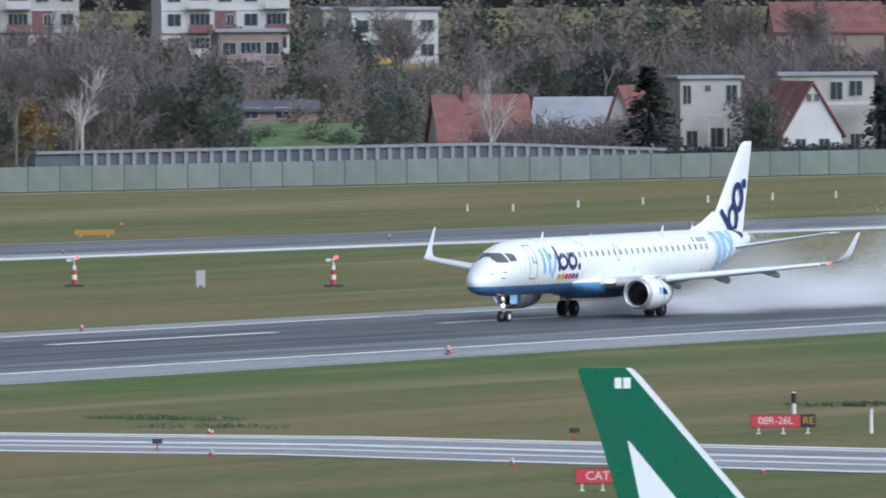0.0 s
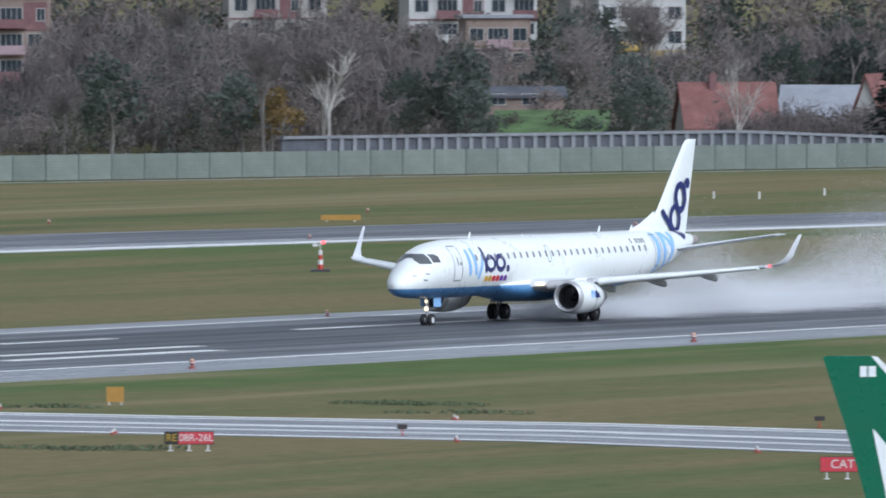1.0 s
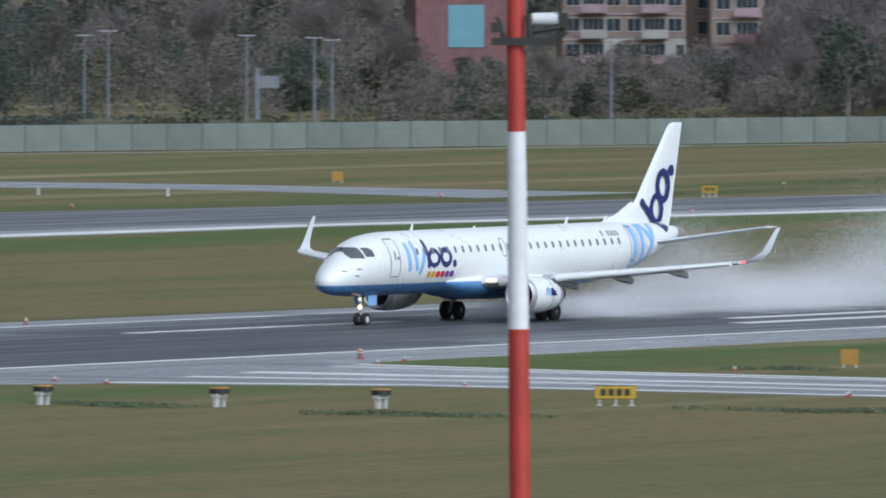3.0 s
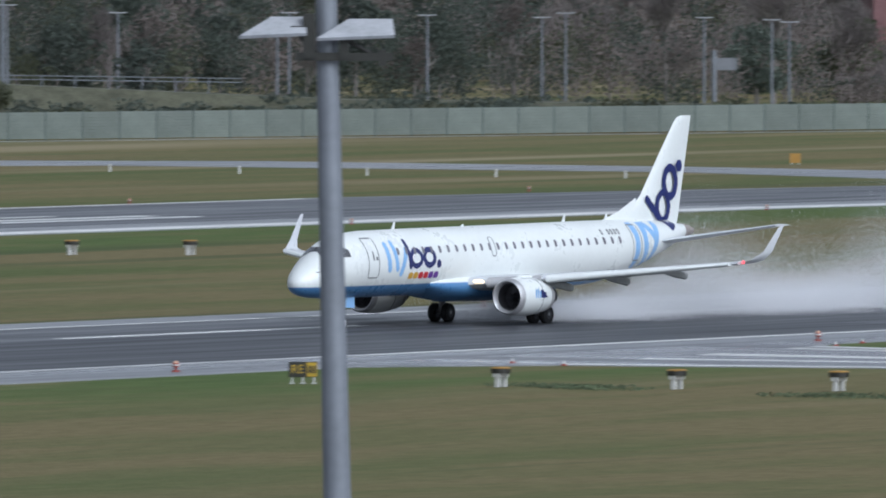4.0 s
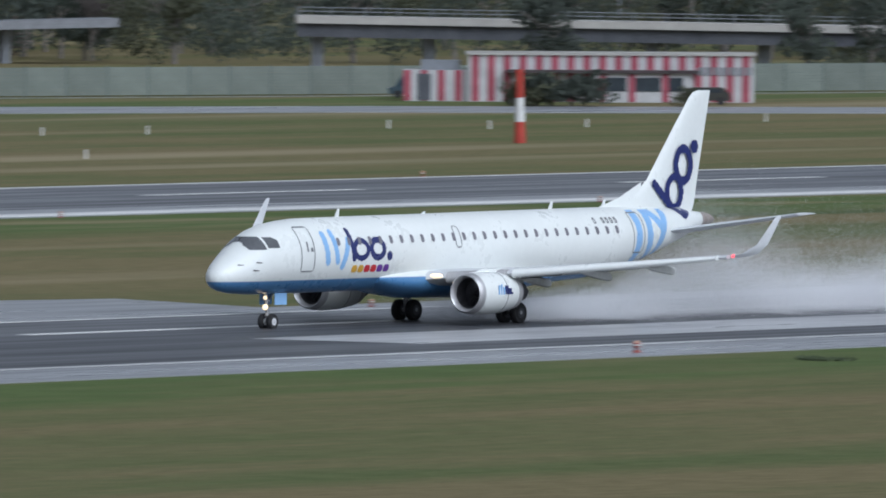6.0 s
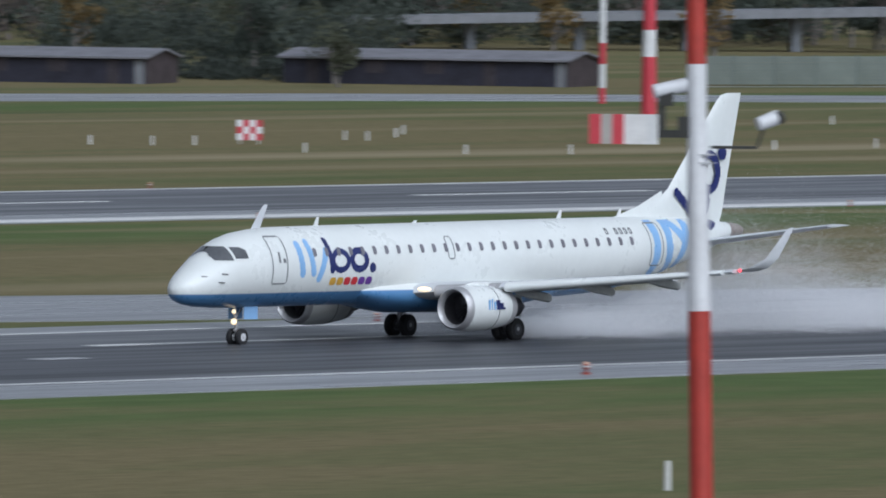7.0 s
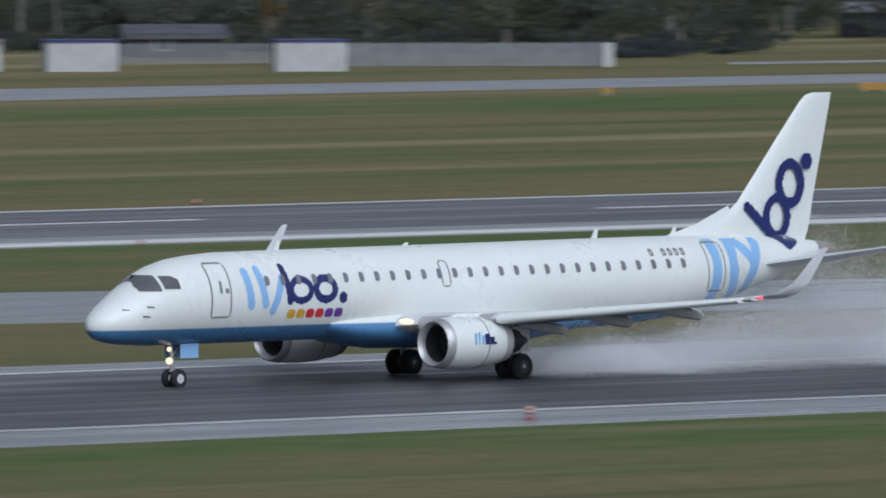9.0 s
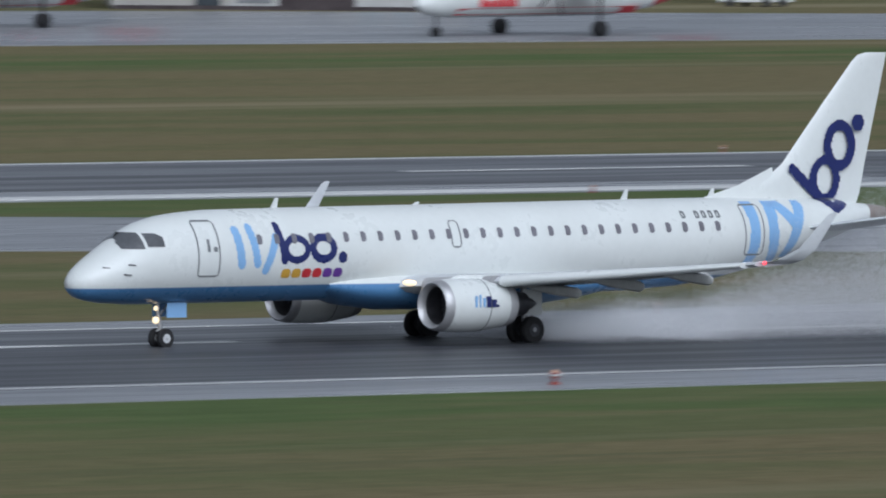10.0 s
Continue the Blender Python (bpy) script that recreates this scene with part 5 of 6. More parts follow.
house("house", 64.636, HD + 60, 2, 9.6, 10, h5 - 0.3, h5, "plaster", "roofgrey", [(0.9, h5 - 2.8, 1.3, 1.8), (2.9, h5 - 2.4, 1.4, 1.5), (0.8, 1.0, 1.0, 1.4), (2.8, 1.0, 1.0, 1.4)], "pale modern house with a flat roof", chimney=False)
t = thing("balcony_rail", spot(64.705, HD + 56), "pale balcony slab on the modern house", "balcony")
bm = bmesh.new()
box(bm, -2.6, 3.0, 0, 2.4, h5 - 3.3, h5 - 3.0)
part("slab", bm, M["plasterwhite"], t)
for x in (-2.4, 2.8):
    bm = bmesh.new()
    box(bm, x - 0.12, x + 0.12, 0, 0.25, 0, h5 - 3.3)
    part("pillar", bm, M["plaster"], t)
house("house", 64.646, HD + 330, 6, 13, 12, 11.48, 14.87, "plastertan", "rooftile", [(-5.0, 8.91, 0.9, 1.6), (-3.6, 8.91, 0.9, 1.6)], "tall tan house with a red roof behind the trees")


def flats(name, az, dist, turn, w, depth, floors, wall_m, trim_m, label, base=0.0, bays=6, fh=2.9):
    t = thing(name, spot(az, dist, 0, turn), label, "apartment block", "apartment blocks")
    bm = bmesh.new()
    box(bm, -w / 2, w / 2, 0, depth, -0.2, base + floors * fh + 0.6)
    part("wall", bm, M[wall_m], t)
    bm = bmesh.new()
    box(bm, -w / 2 - 0.4, w / 2 + 0.4, -0.4, depth + 0.4, base + floors * fh + 0.6, base + floors * fh + 0.95)
    part("roof", bm, M["roofgrey"], t)
    pale = "hutpink" if wall_m == "plastertan" else "plasterwhite"
    for f in range(floors):
        z = base + f * fh
        bm = bmesh.new()
        box(bm, -w / 2, w / 2, -0.10, 0.02, z - 0.18, z + 0.02)
        part("floor_band", bm, M[pale] if f % 2 else M[trim_m], t)
        for b in range(bays):
            x = -w / 2 + w * (b + 0.5) / bays
            if b % 3 == 1:
                bm = bmesh.new()
                box(bm, x - 1.5, x + 1.5, -1.0, 0, z, z + 0.15)
                box(bm, x - 1.5, x + 1.5, -1.05, -0.95, z + 0.1, z + 1.05)
                bal = part("balcony", bm, M[pale] if f % 2 else M[trim_m], t, "solid balcony parapet")
                window_parts(t, x, -0.02, z + 0.3, 2.4, 2.0, mull=3)
            elif b % 3 == 2 and f % 3 == 1:
                bm = bmesh.new()
                box(bm, x - 1.3, x + 1.3, -0.06, 0.04, z, z + fh)
                part("brick_panel", bm, M[trim_m], t, "coloured facade panel")
                window_parts(t, x + 0.6, -0.08, z + 0.9, 0.9, 1.3)
            else:
                window_parts(t, x, -0.02, z + 0.9, 1.6, 1.4)
    return t


flats("apartment_block", 62.514, 1960, 6, 15.5, 12, 6, "plasterwhite", "brickred", "white apartment block with red brick panels and bay windows", 0, 5)
flats("apartment_block", 62.603, 1880, 6, 7.5, 9, 4, "plastertan", "brickred", "tan brick house with narrow windows", 0, 3)
flats("apartment_block", 61.826, 1990, 4, 12, 12, 6, "plaster", "brickred", "pale apartment block behind bare trees", 0, 4)
flats("apartment_block", 63.111, 1940, 10, 10.5, 10, 4, "plasterwhite", "plasteryellow", "white block with yellow base and roof terrace", 2.1, 4)
flats("apartment_block", 62.932, 1985, 10, 5, 10, 4, "plaster", "roofgrey", "plain pale block beside the white one", 2.0, 2)
flats("apartment_block", 60.886, 1800, 2, 8, 12, 5, "plastertan", "brickred", "tan and red brick apartment block", 0, 3)
flats("apartment_block", 60.860, 1815, 4, 10.5, 12, 6, "plastertan", "brickred", "tan brick block with a red band", 0, 4)
flats("apartment_block", 60.451, 1850, 4, 14, 12, 6, "plastertan", "plaster", "long tan brick apartment block", 0, 6)
t = thing("office_building", spot(59.913, 1800, 0, 8), "dark red framed building with large cyan panels", "building")
bm = bmesh.new()
box(bm, -6.2, 6.2, 0, 10, 0, 17)
part("wall", bm, M["brickred"], t, "dark red frame")
for x0, x1 in ((-2.6, 1.4),):
    for z0, z1 in ((5.3, 10.0), (10.7, 13.6), (14.2, 16.6)):
        bm = bmesh.new()
        box(bm, x0, x1, -0.12, 0.05, z0, z1)
        part("glazing", bm, M["cyan"], t, "cyan glazed panel")

# motorway embankment and bridge
BD = 1450
t = thing("road_bridge", spot(55.126, BD, -1.35, 3) @ pose(0, 0, 0, 0, 0.8, 0), "long pale concrete motorway bridge with parapet", "bridge", kind="structure")
bm = bmesh.new()
box(bm, -42, 34, 0, 9, 5.1, 5.75)
part("deck", bm, M["plaster"], t, "pale concrete deck edge")
bm = bmesh.new()
box(bm, -42, 34, 0.6, 1.0, 3.9, 5.1)
part("girder", bm, M["walldark"], t, "dark girder under the deck")
for x in range(-40, 34, 10):
    bm = bmesh.new()
    box(bm, x - 0.5, x + 0.5, 3.2, 7.5, 0.4, 4.6)
    part("pier", bm, M["polegrey"], t)
bm = bmesh.new()
loft(bm, [[(28, y, 0.6), (33.5, y, 0.6), (36.8, y, 4.2), (28, y, 5.0)] for y in (-0.3, 8)])
part("abutment", bm, M["plaster"], t, "pale concrete abutment")
bm = bmesh.new()
for z in (6.15, 6.5):
    box(bm, -42, 60, 0.2, 0.3, z, z + 0.07)
for x in range(-42, 60, 3):
    box(bm, x, x + 0.1, 0.2, 0.3, 5.0, 6.55)
part("guard_rail", bm, M["polegrey"], t, "steel guard rail")
bm = bmesh.new()
loft(bm, [[(34, -7, 0), (34, 0, 4.0), (34, 12, 4.0), (34, 20, 0)], [(70, -7, 0), (70, 0, 2.4), (70, 12, 2.4), (70, 20, 0)], [(130, -5, 0), (130, 0, 1.6), (130, 12, 1.6), (130, 18, 0)]])
solo("embankment", bm, M["scrub"], spot(55.126, BD, 0, 3), "grassy motorway embankment", "embankment", kind="structure")
t = thing("ramp_bridge", spot(51.307, 1480, 0, 6), "pale concrete ramp viaduct behind the trees", "bridge", kind="structure")
bm = bmesh.new()
loft(bm, [[(-12, y, 2.1), (-12, y, 2.9), (40, y, 4.2), (40, y, 3.4)] for y in (0, 8)])
part("deck", bm, M["wallpost"], t)
bm = bmesh.new()
for x in (-10, 0, 10, 20, 30):
    box(bm, x - 0.4, x + 0.4, 3, 6, 0, 2.5 + (x + 10) * 0.024)
part("pier", bm, M["polegrey"], t)


def street_lamp(az, dist, h, label="slim grey street lamp with a twin head"):
    t = thing("street_lamp", spot(az, dist), label, "street lamp", "street lamps by the motorway")
    bm = bmesh.new()
    tube(bm, (0, 0, 0), (0, 0, h), 0.13, 0.08, 10)
    part("pole", bm, M["polegrey"], t, smooth=True)
    bm = bmesh.new()
    tube(bm, (-0.6, 0, h), (0.6, 0, h), 0.05, n=8)
    box(bm, -0.85, -0.45, -0.12, 0.12, h - 0.02, h + 0.07)
    box(bm, 0.45, 0.85, -0.12, 0.12, h - 0.02, h + 0.07)
    part("lamp_head", bm, M["headgrey"], t, "pale lamp head")


for az, h in ((59.120, 9.4), (59.359, 9.2), (59.421, 9.0), (57.615, 9.3), (57.657, 9.8), (58.144, 9.6), (58.548, 9.4), (58.632, 9.8), (56.650, 11.5), (57.053, 9.8), (60.406, 9.0), (56.663, 10.5), (54.607, 11), (55.606, 11), (56.644, 11)):
    street_lamp(az, 1500, h)
t = thing("road_sign", spot(59.190, 1490), "pale rectangular road sign on a post", "sign")
bm = bmesh.new()
tube(bm, (-0.9, 0, 0), (-0.9, 0, 6.5), 0.22)
part("pole", bm, M["polegrey"], t)
bm = bmesh.new()
box(bm, -1.1, 1.2, -0.15, 0.15, 4.7, 5.8)
part("board", bm, M["wallpost"], t)

# striped equipment hut
hx, hy = 1067.2, 752.6
hut = thing("striped_hut", pose(hx, hy, 0, 0, 0, -54), "red and white striped low airfield equipment building", "building")
SC = 1 / 21.9
for x in range(38, 130, 14):
    bm = bmesh.new()
    box(bm, x * SC, (x + 11) * SC, -0.09, 0.02, 2.2, 2.85)
    part("window", bm, M["wallpost"], hut, "small grey window")
bm = bmesh.new()
box(bm, -455 * SC, -432 * SC, 0.5, 0.62, 0.1, 2.2)
part("door", bm, M["walldark"], hut, "dark grey annex door")
bm = bmesh.new()
box(bm, -366 * SC, 137 * SC, 0, 9, 0, 3.75)
part("wall", bm, M["hutwhite"], hut)
bm = bmesh.new()
box(bm, -366 * SC - 0.2, 137 * SC + 0.2, -0.2, 9.2, 3.75, 3.95)
part("roof", bm, M["plaster"], hut)
bm = bmesh.new()
box(bm, -480 * SC, -366 * SC, 0.6, 7, 0, 2.5)
part("annex", bm, M["hutwhite"], hut)
k = 0
x = -480.0
while x < 133:
    bm = bmesh.new()
    hi = 2.5 if x < -366 else 3.75
    y0 = 0.55 if x < -366 else -0.05
    box(bm, x * SC, (x + 13) * SC, y0, y0 + 0.08, 0.05, hi)
    part("stripe", bm, M["hutred"], hut)
    x += 28 if x > -366 else 30
bm = bmesh.new()
box(bm, -145 * SC, 26 * SC, -1.2, -0.06, 0, 2.35)
part("front_room", bm, M["hutwhite"], hut)
bm = bmesh.new()
box(bm, -300 * SC, 40 * SC, -1.6, -0.05, 2.35, 2.6)
# its dark colour stands for the eave's shade under the fascia
part("canopy", bm, M["shedend"], hut, "canopy coloured dark as the shaded strip under the fascia")
for x0, x1 in ((-128, -88), (-72, -28), (-18, 12)):
    bm = bmesh.new()
    box(bm, x0 * SC, x1 * SC, -1.26, -1.18, 0.9, 2.0)
    part("window", bm, M["winglass"], hut, "dark window")
for x0 in (-135, -84, -25):
    bm = bmesh.new()
    box(bm, x0 * SC, (x0 + 12) * SC, -1.28, -1.18, 0.05, 2.3)
    part("stripe", bm, M["hutred"], hut)
bm = bmesh.new()
box(bm, -450 * SC, -380 * SC, 1.5, 4, 2.5, 3.3)
part("roof_unit", bm, M["polegrey"], hut, "grey roof unit")


def car(name, m, body_m, label, van=False):
    t = thing(name, m, label, "car", "parked vehicles")
    bm = bmesh.new()
    h = 1.9 if van else 1.4
    prof = [(-2.1, 0.35), (-2.15, 0.8), (-1.6, 0.95), (-1.0, h), (1.5, h), (2.05, 0.95), (2.15, 0.6), (2.1, 0.35)]
    loft(bm, [[(x, y, z) for x, z in prof] for y in (-0.85, 0.85)])
    part("body", bm, M[body_m], t)
    bm = bmesh.new()
    box(bm, -0.95, 1.4, -0.87, 0.87, 0.98, h - 0.12)
    part("window_band", bm, M["winglass"], t, "dark side windows")
    for x in (-1.35, 1.35):
        for y in (-0.8, 0.8):
            bm = bmesh.new()
            wheel_y(bm, (x, y, 0.33), 0.33, 0.2)
            part("wheel", bm, M["tyre"], t)


car("car", pose(1060.4, 745.1, 0, 0, 0, -54), "signblack", "dark car parked before the striped hut")
car("car", pose(1066.6, 778.2, 0, 0, 0, -54), "carblue", "dark blue van beside the striped hut", True)
car("car", pose(758.2, 887.1, 0, 0, 0, -42), "carwhite", "white van parked by the trees", True)
car("car", pose(759.8, 887.2, 0, 0, 0, -39), "carwhite", "white van parked beyond the apron", True)


def long_shed(az, dist, w, label, turn=-19, h=2.2, end="shedend"):
    t = thing("long_shed", spot(az, dist, 0, turn), label, "shed", "long dark sheds")
    bm = bmesh.new()
    box(bm, -w / 2, w / 2, 0, 8, 0, h)
    part("wall", bm, M["shed"], t, "dark timber wall")
    bm = bmesh.new()
    loft(bm, [[(x, -0.5, h - 0.05), (x + k, 4, h + 0.62), (x, 8.5, h - 0.05), (x, 8.5, h - 0.2), (x + k, 4, h + 0.46), (x, -0.5, h - 0.2)] for x, k in ((-w / 2 - 0.4, 0.0), (w / 2 + 0.4, 0.0))])
    part("roof", bm, M["shedroof"], t, "grey felt roof")
    bm = bmesh.new()
    loft(bm, [[(x, 0.0, 0), (x, 0.0, h), (x, 4, h + 0.46), (x, 8, h), (x, 8, 0)] for x in (w / 2, w / 2 + 0.06)])
    part("gable", bm, M[end], t, "brownish gable end")
    for i in range(int(w / 5)):
        bm = bmesh.new()
        xx = -w / 2 + 2 + i * 5
        box(bm, xx, xx + (1.6 if i % 3 else 1.0), -0.06, 0.02, 0.05 if i % 3 == 0 else 0.9, 1.9)
        part("door" if i % 3 == 0 else "shutter", bm, M["sheddoor"], t, "weathered door" if i % 3 == 0 else "")
    bm = bmesh.new()
    box(bm, w / 2 - 0.9, w / 2 - 0.1, -0.05, 0.02, 0, 1.9)
    part("end_post", bm, M["wallpost"], t, "pale end board")


long_shed(47.343, 1281, 20.2, "long low dark shed with grey roof")
long_shed(48.463, 1285, 20.2, "long low dark shed with grey roof")
long_shed(49.724, 1294, 20.2, "long low dark shed with grey roof")
long_shed(51.133, 1300, 24.0, "long low dark shed with grey roof behind small trees")
long_shed(45.700, 1330, 10.0, "short brown shed with grey roof", 4)
t = thing("container", spot(47.572, 1300), "blue and white container behind the shed", "container")
bm = bmesh.new()
box(bm, -1.4, 1.4, 0, 2.4, 0, 2.9)
part("body", bm, M["plasterwhite"], t)
bm = bmesh.new()
box(bm, -1.45, 1.45, -0.05, 2.45, 2.9, 3.9)
part("top", bm, M["navy"], t, "blue upper band")
t = thing("depot", spot(49.235, 1400, 0, 3), "cream multi-storey depot with dark windows", "building")
bm = bmesh.new()
box(bm, -3.6, 3.6, 0, 10, 0, 11)
part("wall", bm, M["plastercream"], t)
for x, z, w, h in ((-2.0, 3.7, 2.1, 1.0), (1.2, 1.0, 1.3, 1.2), (-2.2, 6.2, 2.0, 1.0)):
    window_parts(t, x, -0.02, z, w, h)
t = thing("depot", spot(48.872, 1410, 0, 3), "yellow depot hall with a window band", "building")
bm = bmesh.new()
box(bm, -8.5, 5.0, 0, 10, 0, 9)
part("wall", bm, M["plasteryellow"], t)
bm = bmesh.new()
box(bm, -3.8, -0.2, -0.1, 0.05, 3.5, 4.5)
box(bm, 0.6, 4.6, -0.1, 0.05, 3.6, 4.4)
part("window", bm, M["winglass"], t, "dark window band")
t = thing("depot", spot(49.470, 1405, 0, 3), "low cream annex with windows", "building")
bm = bmesh.new()
box(bm, -2.4, 3.0, 0, 8, 0, 2.7)
part("wall", bm, M["plastercream"], t)
for x in (-1.2, 1.2):
    window_parts(t, x, -0.02, 1.0, 1.5, 1.1)

# cabins, slat fence and small buildings by the apron
for az, dd in ((42.795, 1190), (43.604, 1190)):
    t = thing("cabin", spot(az, dd, 0, 8), "white portable cabin with a blue roof edge", "cabin", "portable cabins")
    bm = bmesh.new()
    box(bm, -2.6, 2.6, 0, 2.6, 0, 2.15)
    part("body", bm, M["hutwhite"], t)
    bm = bmesh.new()
    box(bm, -2.7, 2.7, -0.1, 2.7, 2.15, 2.35)
    part("roof_edge", bm, M["navy"], t, "blue roof edge")
    for k in range(6):
        bm = bmesh.new()
        box(bm, -2.5 + 0.85 * k, -2.42 + 0.85 * k, -0.05, 0.02, 0.1, 2.1)
        part("rib", bm, M["wallpost"], t)
t = thing("slat_fence", spot(44.181, 1205, 0, 4), "grey timber slat fence", "fence")
for k in range(60):
    bm = bmesh.new()
    box(bm, -9.5 + 0.32 * k, -9.5 + 0.32 * k + 0.27, 0, 0.06, 0.1, 1.75 + 0.06 * (k % 3))
    part("slat", bm, M["wallpost"], t)
bm = bmesh.new()
box(bm, 9.6, 10.3, -0.3, 0.3, 0, 1.8)
part("gate_pier", bm, M["plasterwhite"], t, "white gate pier")
t = thing("slat_fence", spot(43.165, 1215, 0, 4), "grey wire fence before a brown house", "fence")
for k in range(40):
    bm = bmesh.new()
    box(bm, -8 + 0.4 * k, -8 + 0.4 * k + 0.22, 0, 0.06, 0.1, 1.6)
    part("slat", bm, M["polegrey"], t)
house("house", 43.125, 1245, 4, 7.4, 6, 1.8, 2.5, "shedend", "walldark", [(-1, 0.6, 1.2, 0.9)], "low brown house with a felt roof")
house("house", 41.328, 1235, 2, 20, 8, 3.6, 4.4, "plastertan", "roofgrey", [(-7, 1.4, 1.4, 1.2), (-2.5, 1.4, 1.8, 1.2), (0, 1.4, 1.8, 1.2), (6, 1.4, 1.2, 1.2)], "long beige low building with windows")
t = thing("striped_hut", spot(42.335, 1190, 0, 4), "small white equipment hut with bleached pink stripes", "building")
bm = bmesh.new()
box(bm, -3.6, 3.6, 0, 3, 0, 2.2)
part("wall", bm, M["plasterwhite"], t)
for k in range(5):
    bm = bmesh.new()
    box(bm, -3.6 + 1.5 * k, -2.9 + 1.5 * k, -0.06, 0.02, 0.05, 2.2)
    part("stripe", bm, M["hutpink"], t)
bm = bmesh.new()
box(bm, -2.85, -2.15, -0.09, 0.02, 0.0, 1.95)
part("door", bm, M["walldark"], t, "dark grey door")
bm = bmesh.new()
box(bm, -3.8, 3.8, -0.25, 3.2, 2.2, 2.34)
part("roof", bm, M["hutpink"], t, "flat bleached pink roof edge")
banded_pole("red_pole", 41.723, 1192, 0.4, [(0, 5.5, "signred", 0.42, 0.40)], 0.0, "thick red pole by the beige building")
t = thing("hangar", spot(39.022, 1140, 0, 2), "white and grey hangar with dark doors and windows", "hangar")
bm = bmesh.new()
box(bm, -16, 9.5, 0, 20, 0, 9)
part("wall", bm, M["plaster"], t)
bm = bmesh.new()
box(bm, -7.6, 7.6, -0.12, 0.05, 0.25, 7)
part("front", bm, M["plasterwhite"], t, "white hangar front")
for x0, x1, z0, z1, m in ((-10, -8.2, 0.2, 3.2, "winglass"), (2.0, 3.4, 1.4, 3.4, "cyan"), (4.4, 5.6, 1.4, 3.4, "cyan"), (-1.9, -0.2, 0.9, 2.6, "winglass"), (6.2, 7.3, 1.4, 3.4, "winglass"), (-7.0, -4.5, 0.5, 1.9, "wallpost"), (-4.0, 1.5, 0.3, 1.0, "shedend")):
    bm = bmesh.new()
    box(bm, x0, x1, -0.2, 0.02, z0, z1)
    part("window" if m in ("cyan", "winglass") else "panel", bm, M[m], t)
bm = bmesh.new()
box(bm, -16, 9.5, -0.3, 0.0, 0, 0.3)
part("plinth", bm, M["shedend"], t, "dark plinth")


# ---- parked turboprops ----
def turboprop(az, dist, turn):
    t = thing("turboprop", spot(az, dist, 0, turn), "parked white turboprop airliner with red engines and red tail", "airplane", "parked turboprops")
    st = [(-0.1, 2.2, 0.1), (0.3, 2.25, 0.5), (1.2, 2.4, 0.95), (2.6, 2.55, 1.25), (4.5, 2.62, 1.34), (20, 2.62, 1.34), (24, 2.85, 1.15), (28, 3.3, 0.75), (31.5, 3.75, 0.35), (32.6, 3.9, 0.1)]

    def body(a, b):
        bm = bmesh.new()
        rs = [s for s in st if a <= s[0] <= b]
        loft(bm, [[(X, r * math.cos(2 * math.pi * i / 28), z + r * math.sin(2 * math.pi * i / 28)) for i in range(28)] for X, z, r in rs])
        return bm
    part("fuselage", body(-1, 24), M["white"], t, "white fuselage", smooth=True)
    part("rear_fuselage", body(24, 33), M["red"], t, "red rear fuselage", smooth=True)
    bm = bmesh.new()
    loft(bm, [[(X, s * 0, z) if False else (X, 1.345 * math.sin(a) * s, 2.62 - 1.345 * math.cos(a) * 1.0) for s, a in ((-1, 1.0), (-1, 0.5), (1, 0.5), (1, 1.0))] for X in (3, 22)])
    part("belly_stripe", bm, M["red"], t, "dark red belly line")
    bm = bmesh.new()
    plane_fin(bm, [(3.4, 25.5, 32.2, 0.4), (5.0, 27.2, 32.2, 0.4), (8.3, 29.4, 32.6, 0.3)])
    f = part("fin", bm, M["red"], t, "red tail fin", smooth=True)
    bm = bmesh.new()
    tube(bm, (30.3, -0.24, 6.0), (30.3, -0.19, 6.0), 0.75, n=20)
    part("roundel", bm, M["white"], f, "white roundel")
    for s in (-1, 1):
        bm = bmesh.new()
        wing_surface(bm, [(12.6, 15.8, 0.5, 4.0, s * 0.2), (12.7, 15.7, 0.45, 4.05, s * 5), (13.6, 15.2, 0.25, 4.3, s * 14.2)])
        part("wing", bm, M["wing"], t, smooth=True)
        bm = bmesh.new()
        lathe(bm, [(0, 0.3), (0.3, 0.52), (1.6, 0.68), (4.5, 0.7), (7.2, 0.35), (7.4, 0.1)], (9.6, s * 4.4, 3.35), 20)
        e = part("engine", bm, M["red"], t, "red engine nacelle", smooth=True)
        bm = bmesh.new()
        lathe(bm, [(-0.7, 0.02), (-0.4, 0.2), (0, 0.3)], (9.6, s * 4.4, 3.35), 14)
        part("spinner", bm, M["darkmetal"], e, smooth=True)
        for k in range(6):
            a = k * math.pi / 3 + 0.3
            bm = bmesh.new()
            tube(bm, (9.35, s * 4.4, 3.35), (9.35, s * 4.4 + 2.0 * math.cos(a), 3.35 + 2.0 * math.sin(a)), 0.12, 0.06, 6)
            part("blade", bm, M["darkmetal"], e)
        bm = bmesh.new()
        tube(bm, (13.9, s * 4.4, 0.5), (13.9, s * 4.4, 3.0), 0.12)
        wheel_y(bm, (13.9, s * 4.4 - 0.25, 0.5), 0.5, 0.3)
        wheel_y(bm, (13.9, s * 4.4 + 0.25, 0.5), 0.5, 0.3)
        part("main_gear", bm, M["tyre"], t, "black main gear")
        bm = bmesh.new()
        wing_surface(bm, [(29.6, 31.6, 0.2, 8.3, s * 0.1), (30.3, 31.6, 0.12, 8.3, s * 4.6)])
        part("tailplane", bm, M["white"], t, smooth=True)
        bm = bmesh.new()
        for k in range(18):
            box(bm, 5 + 0.82 * k, 5.28 + 0.82 * k, s * 1.32 - 0.02, s * 1.32 + 0.02, 2.75, 3.1)
